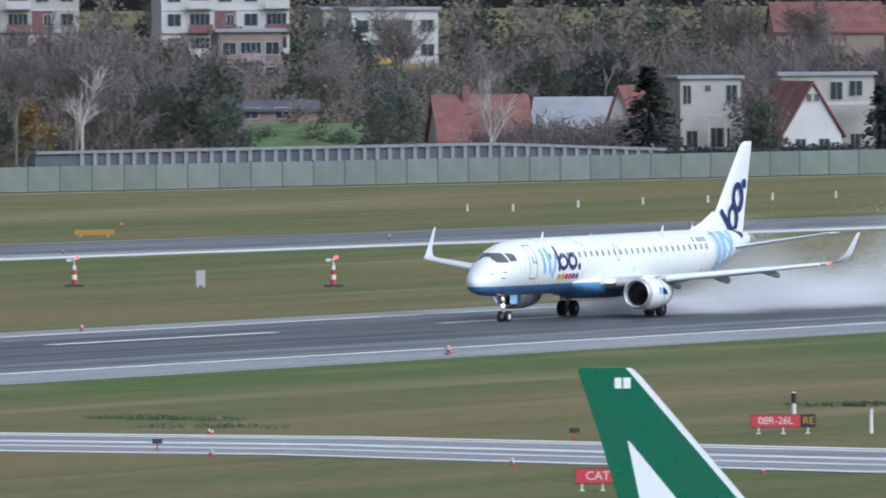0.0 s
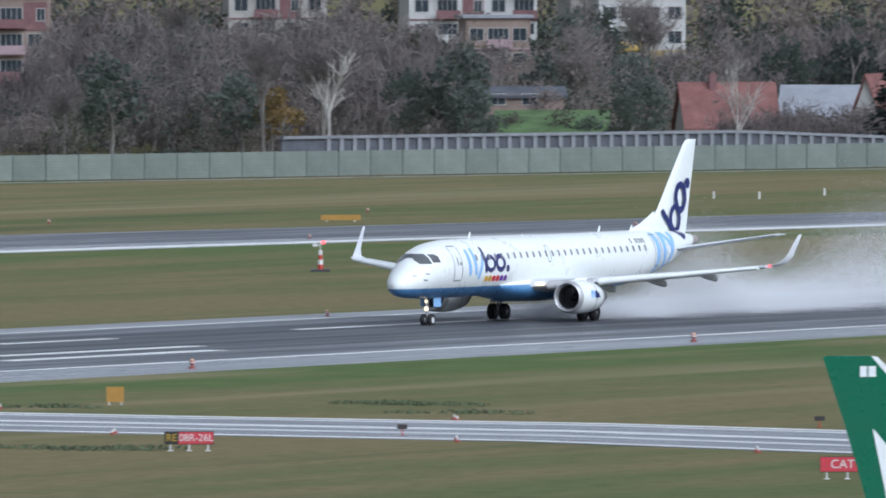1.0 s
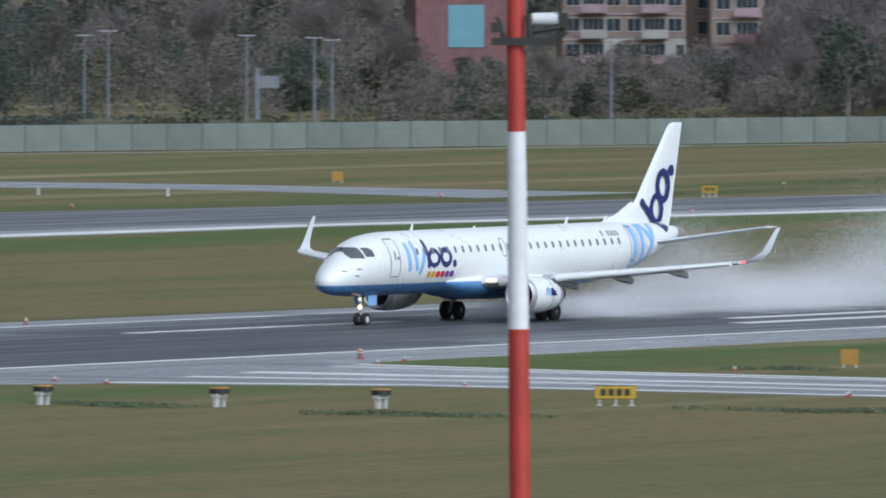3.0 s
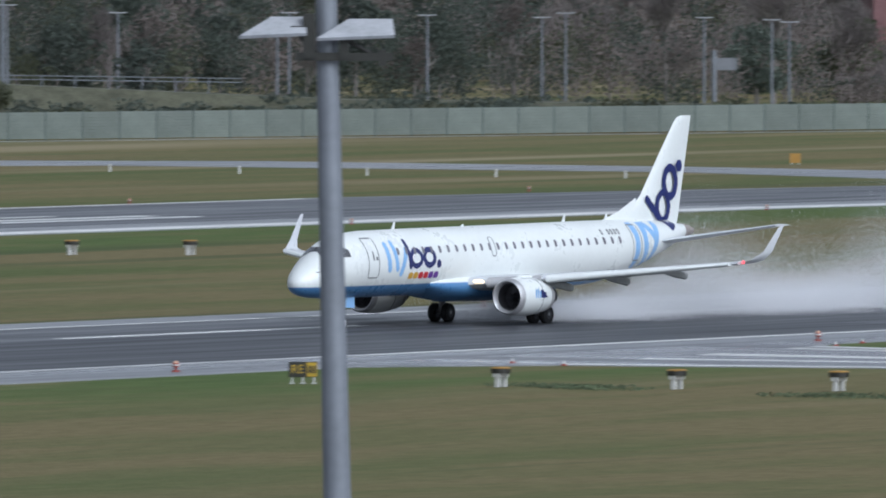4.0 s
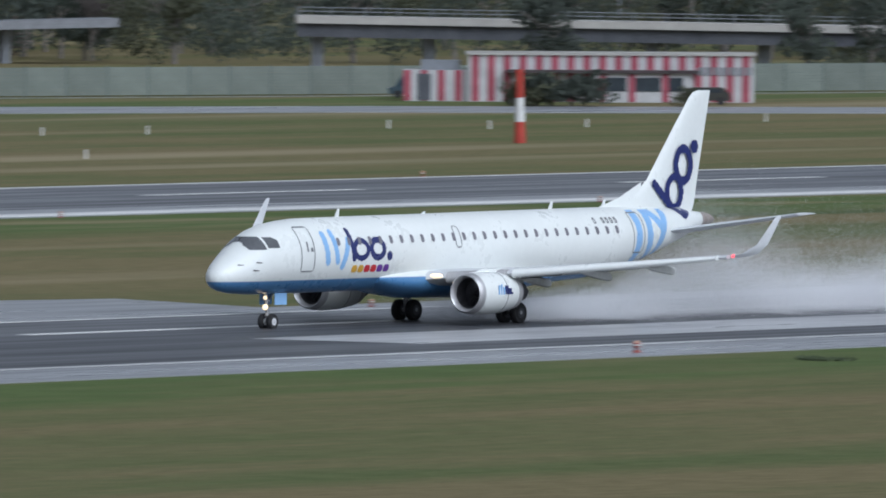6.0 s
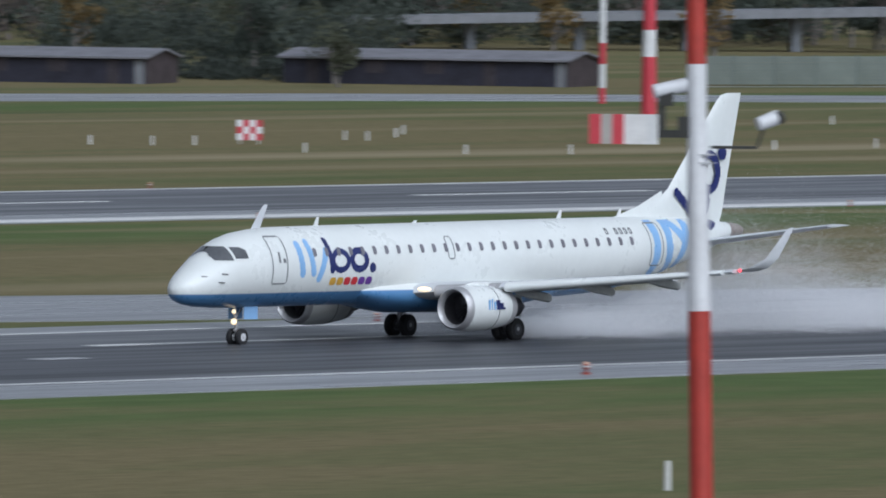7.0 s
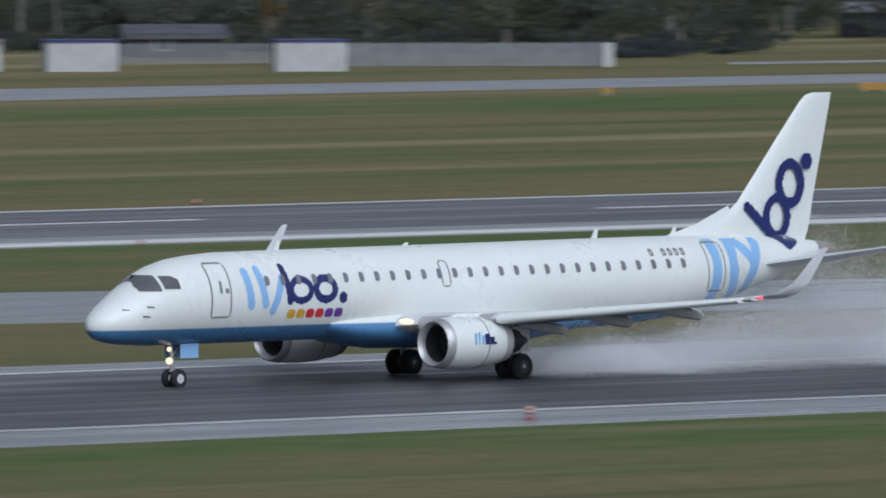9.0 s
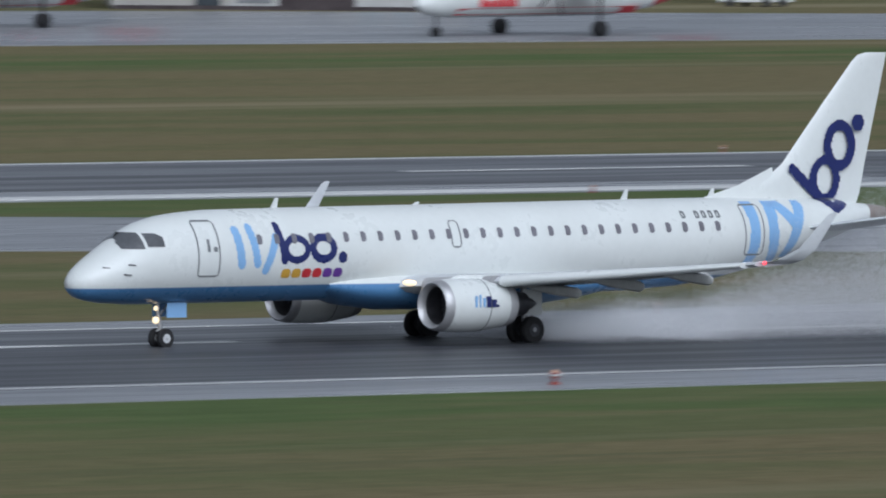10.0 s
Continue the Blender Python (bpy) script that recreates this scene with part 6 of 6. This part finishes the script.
        part("window_row", bm, M["cabinglass"], t, "dark cabin windows")
    bm = bmesh.new()
    for k, (x, w, h) in enumerate(((5.0, 0.6, 0.5), (5.8, 0.5, 0.4), (6.5, 0.6, 0.45), (7.3, 0.7, 0.5), (8.2, 0.6, 0.45))):
        box(bm, x, x + w, -1.37, -1.30, 2.3 - 0.3, 2.3 - 0.3 + h)
    part("emblem_bars", bm, M["red"], t, "red title bars")
    bm = bmesh.new()
    box(bm, 1.55, 2.35, -0.98, 0.98, 2.95, 3.25)
    part("cockpit_window", bm, M["glass"], t, "dark cockpit window")
    bm = bmesh.new()
    tube(bm, (1.9, 0, 0.3), (1.9, 0, 1.5), 0.09)
    wheel_y(bm, (1.9, -0.15, 0.33), 0.33, 0.2)
    wheel_y(bm, (1.9, 0.15, 0.33), 0.33, 0.2)
    part("nose_gear", bm, M["tyre"], t, "black nose gear")
    return t


turboprop(39.324, 1058, 39 + 11)
turboprop(37.310, 1068, 39 + 11)

# ---- trees ----
trng = random.Random(11)


def leaf_cloud(bm, centre, radii, n, size, rnd):
    for _ in range(n):
        while True:
            p = Vector((rnd.uniform(-1, 1), rnd.uniform(-1, 1), rnd.uniform(-1, 1)))
            if p.length < 1:
                break
        p = p.normalized() * (0.45 + 0.55 * p.length) if rnd.random() < 0.75 else p
        c = Vector(centre) + Vector((p.x * radii[0], p.y * radii[1], p.z * radii[2]))
        u = Vector((rnd.gauss(0, 1), rnd.gauss(0, 1), rnd.gauss(0, 1))).normalized()
        v = u.orthogonal().normalized()
        s = size * rnd.uniform(0.6, 1.3)
        quad(bm, [c - u * s, c - v * s * 0.6, c + u * s, c + v * s * 0.6])


def limbs(bm, base, height, spread, rnd, levels=3, thick=0.22, kids=5):
    tips = []

    def grow(p, dirn, length, r, lev):
        q = p + dirn * length
        tube(bm, p, q, r, r * 0.6, 6 if lev < 2 else 4, caps=False)
        if lev >= levels:
            tips.append(q)
            return
        for k in range(kids):
            f = rnd.uniform(0.45, 1.0)
            nd = (dirn + Vector((rnd.gauss(0, spread), rnd.gauss(0, spread), rnd.uniform(-0.05, 0.35)))).normalized()
            grow(p + dirn * length * f, nd, length * rnd.uniform(0.50, 0.72), r * 0.55, lev + 1)
    grow(Vector(base), Vector((rnd.uniform(-0.06, 0.06), 0, 1)).normalized(), height * 0.45, thick, 0)
    return tips


def leafy_tree(label, leaf, h, w, seed, clumps=14, n=60, size=0.30):
    rnd = random.Random(seed)
    t = thing("tree", pose(0, 0, 0), label, "tree", "trees beyond the fence")
    bm = bmesh.new()
    limbs(bm, (0, 0, 0), h, 0.55, rnd, 2, 0.24, 4)
    part("trunk", bm, M["bark"], t, "dark bark trunk and limbs")
    bm = bmesh.new()
    for _ in range(clumps):
        a, r = rnd.uniform(0, 6.28), rnd.random() ** 0.6
        z = h * rnd.uniform(0.30, 0.95)
        k = math.sin(math.pi * min(1, max(0.1, (z / h - 0.12) / 0.95)))
        leaf_cloud(bm, (r * w * k * math.cos(a), r * w * k * math.sin(a), z), (w * 0.42, w * 0.42, h * 0.12), n, size, rnd)
    part("crown", bm, M[leaf], t)
    return t


def bare_tree(label, bark, h, seed, spread=0.40, thick=0.20, kids=5, haze=None, levels=3):
    rnd = random.Random(seed)
    t = thing("bare_tree", pose(0, 0, 0), label, "tree", "trees beyond the fence")
    bm = bmesh.new()
    tips = limbs(bm, (0, 0, 0), h, spread, rnd, levels, thick, kids)
    part("trunk", bm, M[bark], t, "bare trunk and branches")
    if haze:
        bm = bmesh.new()
        for q in tips:
            for _ in range(7):
                d = Vector((rnd.gauss(0, 0.5), rnd.gauss(0, 0.5), rnd.uniform(0.1, 0.9)))
                o = q + Vector((rnd.gauss(0, 0.35), rnd.gauss(0, 0.35), rnd.gauss(0, 0.35)))
                s = d.orthogonal().normalized() * 0.035
                quad(bm, [o - s, o + s, o + d + s * 0.3, o + d - s * 0.3])
        part("crown", bm, M[haze], t, "fine bare twigs")
    return t


def conifer_tree(label, h, seed):
    rnd = random.Random(seed)
    t = thing("conifer", pose(0, 0, 0), label, "tree", "trees beyond the fence")
    bm = bmesh.new()
    tube(bm, (0, 0, 0), (0, 0, h * 0.95), 0.22, 0.04, 8)
    part("trunk", bm, M["bark"], t)
    bm = bmesh.new()
    for k in range(26):
        z = h * (0.08 + 0.9 * k / 26)
        r = (1 - k / 27) ** 0.8 * h * 0.46 * rnd.uniform(0.8, 1.15)
        for b in range(9):
            a = rnd.uniform(0, 6.28)
            for q in range(7):
                f = (q + rnd.random()) / 7
                c = Vector((r * f * math.cos(a), r * f * math.sin(a), z - 0.35 * f * r * 0.5 + rnd.gauss(0, 0.08)))
                u = Vector((math.cos(a + rnd.gauss(0, 0.8)), math.sin(a + rnd.gauss(0, 0.8)), rnd.gauss(-0.2, 0.3))) * 0.38
                v = Vector((-u.y, u.x, rnd.gauss(0, 0.15))) * 0.5
                quad(bm, [c - u, c - v, c + u, c + v])
    part("crown", bm, M["conifer"], t)
    return t


def shrub(label, leaf, seed, w=1.8, h=2.2):
    rnd = random.Random(seed)
    t = thing("shrub", pose(0, 0, 0), label, "shrub", "shrubs along the fence")
    bm = bmesh.new()
    for k in range(5):
        tube(bm, (0, 0, 0), (rnd.gauss(0, 0.7), rnd.gauss(0, 0.7), h * 0.6), 0.05, 0.02, 5)
    part("stems", bm, M["bark"], t)
    bm = bmesh.new()
    for _ in range(9):
        leaf_cloud(bm, (rnd.gauss(0, w * 0.5), rnd.gauss(0, w * 0.4), h * rnd.uniform(0.2, 0.75)), (w * 0.5, w * 0.5, h * 0.25), 60, 0.2, rnd)
    part("foliage", bm, M[leaf], t)
    return t


PROTO = {
    "dark": [leafy_tree("dense dark green broadleaf tree", "leafdark", 9, 2.9, 1), leafy_tree("dense dark green broadleaf tree", "leafdark", 8, 3.4, 2, 18)],
    "olive": [leafy_tree("olive green broadleaf tree, thinning", "leafolive", 8.5, 2.8, 3), leafy_tree("olive green broadleaf tree, thinning", "leafolive", 7, 3.0, 4, 12, 45)],
    "brown": [leafy_tree("broadleaf tree with brown autumn leaves", "leafbrown", 8.5, 2.8, 5, 16, 40, 0.24), leafy_tree("broadleaf tree with brown autumn leaves", "leafbrown", 9.5, 2.6, 6, 16, 36, 0.24)],
    "gold": [leafy_tree("small tree with golden autumn leaves", "leafgold", 7, 2.2, 7, 12, 45, 0.24)],
    "bare": [bare_tree("tall bare brown tree with fine twigs", "bark", 12, 8, 0.30, 0.20, 5, "twig"), bare_tree("bare brown tree with fine twigs", "bark", 10, 9, 0.38, 0.18, 5, "twig")],
    "rust": [leafy_tree("small tree with rust-red autumn leaves", "leafrust", 7, 2.4, 21, 14, 60, 0.22)],
    "conifer": [conifer_tree("dark conifer with drooping boughs", 9.5, 10)],
    "birch": [bare_tree("bare pale-barked tree with crooked limbs", "birchbark", 8.5, 17, 0.42, 0.11, 5)],
    "shrub": [shrub("dense dark shrub by the fence", "leafdark", 13), shrub("olive shrub by the fence", "leafolive", 14)],
}
used = set()


def plant(kind, az, dist, s=1.0):
    src = PROTO[kind][trng.randrange(len(PROTO[kind]))]
    a = radians(az)
    m = pose(dist * math.sin(a), dist * math.cos(a), 0, 0, 0, trng.uniform(0, 360)) @ Matrix.Diagonal((s * trng.uniform(0.9, 1.15), s * trng.uniform(0.9, 1.15), s * trng.uniform(0.92, 1.12), 1))
    if src.name not in used:
        used.add(src.name)
        src.matrix_basis = m
        return src
    ob = copy_thing(src, Matrix())
    ob.matrix_basis = m
    return ob


# hand-placed trees
for kind, az, dist, s in (("birch", 62.006, 1572, 1.45), ("gold", 61.836, 1600, 0.9), ("gold", 61.802, 1605, 0.9), ("birch", 63.446, 1585, 1.25), ("conifer", 64.005, 1580, 1.22), ("conifer", 64.825, 1570, 0.9), ("dark", 63.630, 1700, 1.15), ("dark", 63.839, 1715, 1.2),
                          ("brown", 64.377, 1590, 1.0), ("dark", 62.295, 1600, 1.0), ("dark", 62.583, 1580, 0.55), ("dark", 63.042, 1580, 0.8), ("dark", 63.111, 1585, 0.9), ("dark", 63.091, 1720, 1.2), ("olive", 63.370, 1740, 1.3),
                          ("gold", 55.954, 1440, 1.15), ("olive", 56.213, 1440, 0.85), ("olive", 57.273, 1475, 0.85), ("dark", 57.133, 1470, 0.9), ("gold", 55.945, 1440, 1.15), ("olive", 56.175, 1440, 0.85), ("dark", 55.266, 1435, 0.85), ("dark", 54.367, 1440, 0.95), ("dark", 55.496, 1436, 0.8), ("olive", 56.624, 1432, 0.55),
                          ("gold", 51.586, 1420, 0.9), ("gold", 52.154, 1400, 1.0), ("olive", 50.828, 1285, 0.55), ("olive", 50.529, 1330, 0.9), ("dark", 51.087, 1500, 0.9), ("dark", 48.970, 1300, 0.85), ("dark", 49.099, 1292, 0.6), ("gold", 49.897, 1380, 0.95), ("gold", 48.641, 1390, 0.8), ("dark", 50.535, 1320, 0.9), ("olive", 50.814, 1300, 0.75),
                          ("dark", 46.030, 1262, 0.85), ("dark", 46.190, 1262, 0.9), ("dark", 46.370, 1262, 0.9), ("dark", 46.550, 1262, 0.9), ("dark", 46.650, 1266, 0.8), ("olive", 44.905, 1262, 1.15), ("olive", 44.290, 1262, 1.2), ("shrub", 41.438, 1204, 1.5), ("shrub", 41.504, 1204, 1.55), ("dark", 40.352, 1215, 0.8), ("dark", 40.439, 1180, 0.9), ("gold", 43.450, 1300, 0.6), ("rust", 45.840, 1345, 0.85), ("brown", 62.653, 1596, 0.55), ("brown", 62.832, 1594, 0.6), ("dark", 62.912, 1592, 0.5), ("brown", 62.753, 1606, 0.8),
                          ("shrub", 54.367, 1288, 1.25), ("shrub", 54.437, 1287, 1.35), ("shrub", 54.487, 1288, 1.1), ("shrub", 54.317, 1288, 1.1), ("shrub", 54.227, 1290, 0.8), ("shrub", 54.836, 1289, 0.7)):
    plant(kind, az, dist, s)
# the wooded belt behind the fence, denser towards the houses
kinds = ["bare"] * 6 + ["brown"] * 5 + ["dark"] * 4 + ["olive"] * 3 + ["gold"]
for i in range(300):
    az = trng.uniform(52.0, 65.6)
    near = 1570 + (1480 - 1570) * max(0, min(1, (60.5 - az) / 4))
    dist = near + trng.uniform(0, 1) ** 1.2 * 430
    if az > 61.6 and dist < near + 110 and trng.random() < 0.55:
        continue
    if 62.5 < az < 63.05 and dist < 1625:
        continue
    if az > 63.0 and 1580 < dist < 1720 and trng.random() < 0.6:
        continue
    k = trng.choice(kinds) if az > 58.7 else trng.choice(["dark", "olive", "dark", "brown", "dark", "bare"])
    if k == "bare" and az > 63.2 and dist < 1800:
        k = "brown"
    fit = 0.45 if 59.65 < az < 60.1 else 0.6 if 60.1 <= az < 61.15 else 1.05 if 62.1 < az < 63.4 else 1.0
    plant(k, az, dist, fit * trng.uniform(0.75, 1.15) * (1.0 + (dist - near) / 1600))
for i in range(130):
    az = trng.uniform(36.0, 53.5)
    dist = trng.uniform(1500, 1680) if az > 47 else trng.uniform(1290, 1480) if az > 44.5 else trng.uniform(1270, 1420)
    if 47.5 < az < 51 and dist < 1420:
        continue
    plant(trng.choice(["dark", "brown", "bare", "olive", "bare", "gold"]), az, dist, trng.uniform(0.8, 1.2))
for i in range(110):
    az = trng.uniform(54.0, 65.5)
    p = on_line(az, trng.uniform(11, 26))
    if (62.58 < az < 63.0 and trng.random() < 0.2) or (az > 62.7 and trng.random() < 0.5):
        continue
    plant("shrub", az, p.length, trng.uniform(0.7, 1.25))

# woods filling the view behind the single trees
def woods(name, material, clumps, size, label, seed, twig=False):
    """Clumps: rows of x, y, z, radius, half height, count."""
    r = np.random.default_rng(seed)
    c = np.repeat(clumps[:, :3], clumps[:, 5].astype(int), 0)
    rad = np.repeat(clumps[:, 3:5], clumps[:, 5].astype(int), 0)
    n = len(c)
    d = r.normal(size=(n, 3))
    d /= np.linalg.norm(d, axis=1, keepdims=True)
    d *= (r.random(n) ** 0.45)[:, None]
    p = c + d * np.stack([rad[:, 0], rad[:, 0], rad[:, 1]], -1)
    p[:, 2] = np.maximum(p[:, 2], 0.1)
    u = r.normal(size=(n, 3))
    if twig:
        u[:, 2] = np.abs(u[:, 2]) * 2.5
    u /= np.linalg.norm(u, axis=1, keepdims=True)
    v = np.cross(u, r.normal(size=(n, 3)))
    v /= np.linalg.norm(v, axis=1, keepdims=True)
    s1 = (size * r.uniform(0.6, 1.4, n))[:, None]
    s2 = s1 * (0.07 if twig else 0.6)
    q = np.stack([p - u * s1, p - v * s2, p + u * s1, p + v * s2], 1).reshape(-1, 3)
    me = bpy.data.meshes.new(name)
    me.from_pydata(q.tolist(), [], np.arange(n * 4).reshape(-1, 4).tolist())
    me.materials.append(M[material])
    return tagged(new(name, me), label, "woods", kind="stuff")


def belt(seed, count, zones, per, grow=1.0):
    """Clumps in zones (bearing from, to, distance from, to, top)."""
    r = np.random.default_rng(seed)
    rows = []
    for a0, a1, d0, d1, top in zones:
        for _ in range(int(count * (a1 - a0))):
            a, dd = radians(r.uniform(a0, a1)), r.uniform(d0, d1)
            h = top * r.uniform(0.45, 1.0) * grow
            for _ in range(3):
                rad = r.uniform(1.2, 2.6)
                rows.append((dd * math.sin(a) + r.normal() * 1.5, dd * math.cos(a) + r.normal() * 1.5, h * r.uniform(0.15, 0.85), rad, h * 0.22, per))
    return np.array(rows)


Z_LOW = [(62.1, 62.75, 1630, 1860, 13.5), (62.75, 63.4, 1630, 1860, 12.0), (60.1, 61.15, 1590, 1770, 7.2), (59.65, 60.1, 1560, 1760, 5.0), (63.4, 65.8, 1700, 1900, 9.5)]
Z_MID = [(61.15, 62.15, 1600, 1850, 14), (59.3, 59.65, 1560, 1780, 11), (58.6, 59.3, 1530, 1760, 13)]
Z_GREEN = [(55.3, 58.6, 1530, 1760, 13)]
Z_FAR = [(60, 66.5, 2080, 2260, 21), (52, 60, 1800, 1950, 17), (44, 52.5, 1500, 1640, 13), (35, 44, 1330, 1420, 8)]
Z_ROAD = [(51.0, 55.6, 1485, 1600, 10), (55.4, 58.9, 1438, 1495, 3.2), (46, 49.05, 1380, 1500, 7), (49.8, 51.0, 1380, 1500, 7), (40.5, 46, 1300, 1400, 5.5)]
Z_TALL = [(61.1, 62.2, 1620, 1760, 16), (60.95, 61.15, 1600, 1750, 12), (62.2, 62.45, 1620, 1760, 13), (65.0, 66.0, 1700, 1850, 14), (63.2, 65.0, 1705, 1760, 12.5)]
woods("woods_brown", "leafbrown", np.vstack([belt(31, 60, Z_LOW + Z_MID, 88), belt(71, 9, Z_GREEN, 88)]), 0.18, "brown autumn woods behind the fence", 41)
woods("woods_dark", "leafdark", np.vstack([belt(32, 34, Z_LOW + Z_MID, 95), belt(72, 66, Z_GREEN, 95)]), 0.18, "dark green woods behind the fence", 42)
woods("woods_roadside", "leafdark", belt(37, 34, Z_ROAD, 70), 0.22, "dark bushes along the motorway", 47)
woods("woods_olive", "leafolive", np.vstack([belt(33, 20, Z_LOW + Z_MID + Z_ROAD, 70), belt(73, 22, Z_GREEN, 80)]), 0.22, "olive green undergrowth behind the fence", 43)
woods("woods_bare", "twig", np.vstack([belt(34, 34, Z_LOW + Z_MID, 46, 1.1), belt(74, 14, Z_GREEN, 46, 1.1)]), 0.75, "bare brown twig thickets behind the fence", 44, True)
woods("woods_tall_bare", "twig", belt(38, 110, Z_TALL, 90), 1.2, "tall bare poplars behind the fence", 48, True)
woods("garden_thicket", "leafbrown", belt(81, 150, [(63.57, 63.90, 1590, 1603, 5.4), (63.27, 63.57, 1590, 1602, 2.9)], 110), 0.15, "brown leafless garden thicket before the houses", 82)
woods("garden_twigs", "twig", belt(83, 150, [(63.45, 63.95, 1588, 1602, 6.4)], 60), 0.6, "bare garden twigs before the houses", 84, True)
woods("garden_hedge", "hedge", belt(85, 110, [(64.05, 64.95, 1588, 1596, 2.7)], 130), 0.14, "dark green garden hedge before the white houses", 86)
woods("tall_hedge", "hedge", belt(51, 70, [(45.950, 46.700, 1236, 1246, 9.5), (45.950, 46.700, 1233, 1242, 2.6)], 260), 0.17, "solid dark stand of tall yews beside the sheds", 61)
woods("low_hedge", "hedge", belt(52, 60, [(44.684, 44.850, 1240, 1246, 1.6)], 150), 0.13, "low dark clipped hedge", 62)
woods("woods_understorey", "leafdark", belt(53, 30, [(40.5, 45.35, 1325, 1400, 5.5), (41.4, 45.2, 1256, 1280, 2.0), (46.65, 51.2, 1312, 1330, 2.4), (46.65, 49.0, 1325, 1400, 6.5), (49.85, 51.0, 1325, 1400, 6.5), (45.35, 46.65, 1370, 1420, 7.0)], 60), 0.24, "dark undergrowth behind the sheds", 63)
woods("far_woods_brown", "leafbrown", belt(35, 42, Z_FAR, 46, 1.0), 0.46, "distant brown autumn woods", 45)
woods("far_woods_dark", "leafdark", belt(36, 36, Z_FAR, 46, 1.0), 0.46, "distant dark green woods", 46)
bm = bmesh.new()
k0, k1 = spot(62.593, 1578).translation, spot(62.992, 1578).translation
f0, f1 = spot(62.589, 1604).translation, spot(62.996, 1604).translation
zt, zb = 4.79, 0.1
loft(bm, [[(*k0.xy, -0.2), (*k0.xy, zb), (*((k0 + f0) / 2).xy, zt * 0.62), (*f0.xy, zt), (*f0.xy, -0.2)], [(*k1.xy, -0.2), (*k1.xy, zb), (*((k1 + f1) / 2).xy, zt * 0.62), (*f1.xy, zt), (*f1.xy, -0.2)]])
solo("lawn", bm, M["lawn"], Matrix(), "bright green garden lawn on a bank behind the wall", "lawn", kind="structure")
house("house", 62.693, 1612, 4, 8.0, 5, 6.27, 7.03, "plastertan", "walldark", [(-2.6, 5.26, 1.5, 1.0), (0.6, 5.26, 1.5, 1.0)], "low tan garden house with pale windows")

sheet("service_road", [(860.5, 858.1), (929.3, 845.4), (935.4, 850.9), (865.9, 863.5)], 0.02, M["concrete"], "narrow wet service road before the sheds", "road")

# weeds in the turf
for x, y, s in ((699.4, 367.2, 1.0), (688.7, 359.0, 1.0), (700.8, 368.4, 1.1), (688.7, 381.7, 0.8), (726.3, 344.4, 0.7), (728.3, 343.7, 0.7), (634.4, 349.3, 1.5), (635.0, 347.1, 1.6), (620.8, 360.1, 1.5), (623.7, 378.4, 1.6), (624.2, 380.5, 1.2), (619.9, 366.2, 1.2), (572.9, 395.7, 0.5)):
    rnd = random.Random(int(x * 10))
    t = thing("weed_clump", pose(x, y, 0), "low dark green weed clump in the turf", "plant", "weed clumps")
    bm = bmesh.new()
    for _ in range(5):
        leaf_cloud(bm, (rnd.gauss(0, 0.7 * s), rnd.gauss(0, 1.5 * s), 0.08), (0.6 * s, 1.4 * s, 0.10), 90, 0.09, rnd)
    part("leaves", bm, M["weed"], t)


def motions():
    rows = [
        (0.0, 873.35),
        (0.5, 852.71),
        (1.0, 831.39),
        (1.5, 809.08),
        (2.0, 786.31),
        (2.5, 763.02),
        (4.0, 691.71),
        (4.5, 666.15),
        (5.0, 639.83),
        (5.5, 612.74),
        (7.0, 526.40),
        (7.5, 497.24),
        (8.0, 467.60),
        (8.5, 436.88),
        (9.0, 405.66),
        (9.5, 373.72),
        (10.0, 342.40),
    ]
    walk(aircraft, [(t, pose(s, RUN, 0)) for t, s in rows])
    for ob in SPRAY:
        walk(ob, [(t, pose(s, RUN, 0)) for t, s in rows])
    for leg in aircraft.children:
        for w in leg.children:
            if w.name.startswith("wheel"):
                p = w.location.copy()
                walk(w, [(0.1 * i, pose(p.x, p.y, p.z, 0, -50.0 * i, 0)) for i in range(101)])


motions()
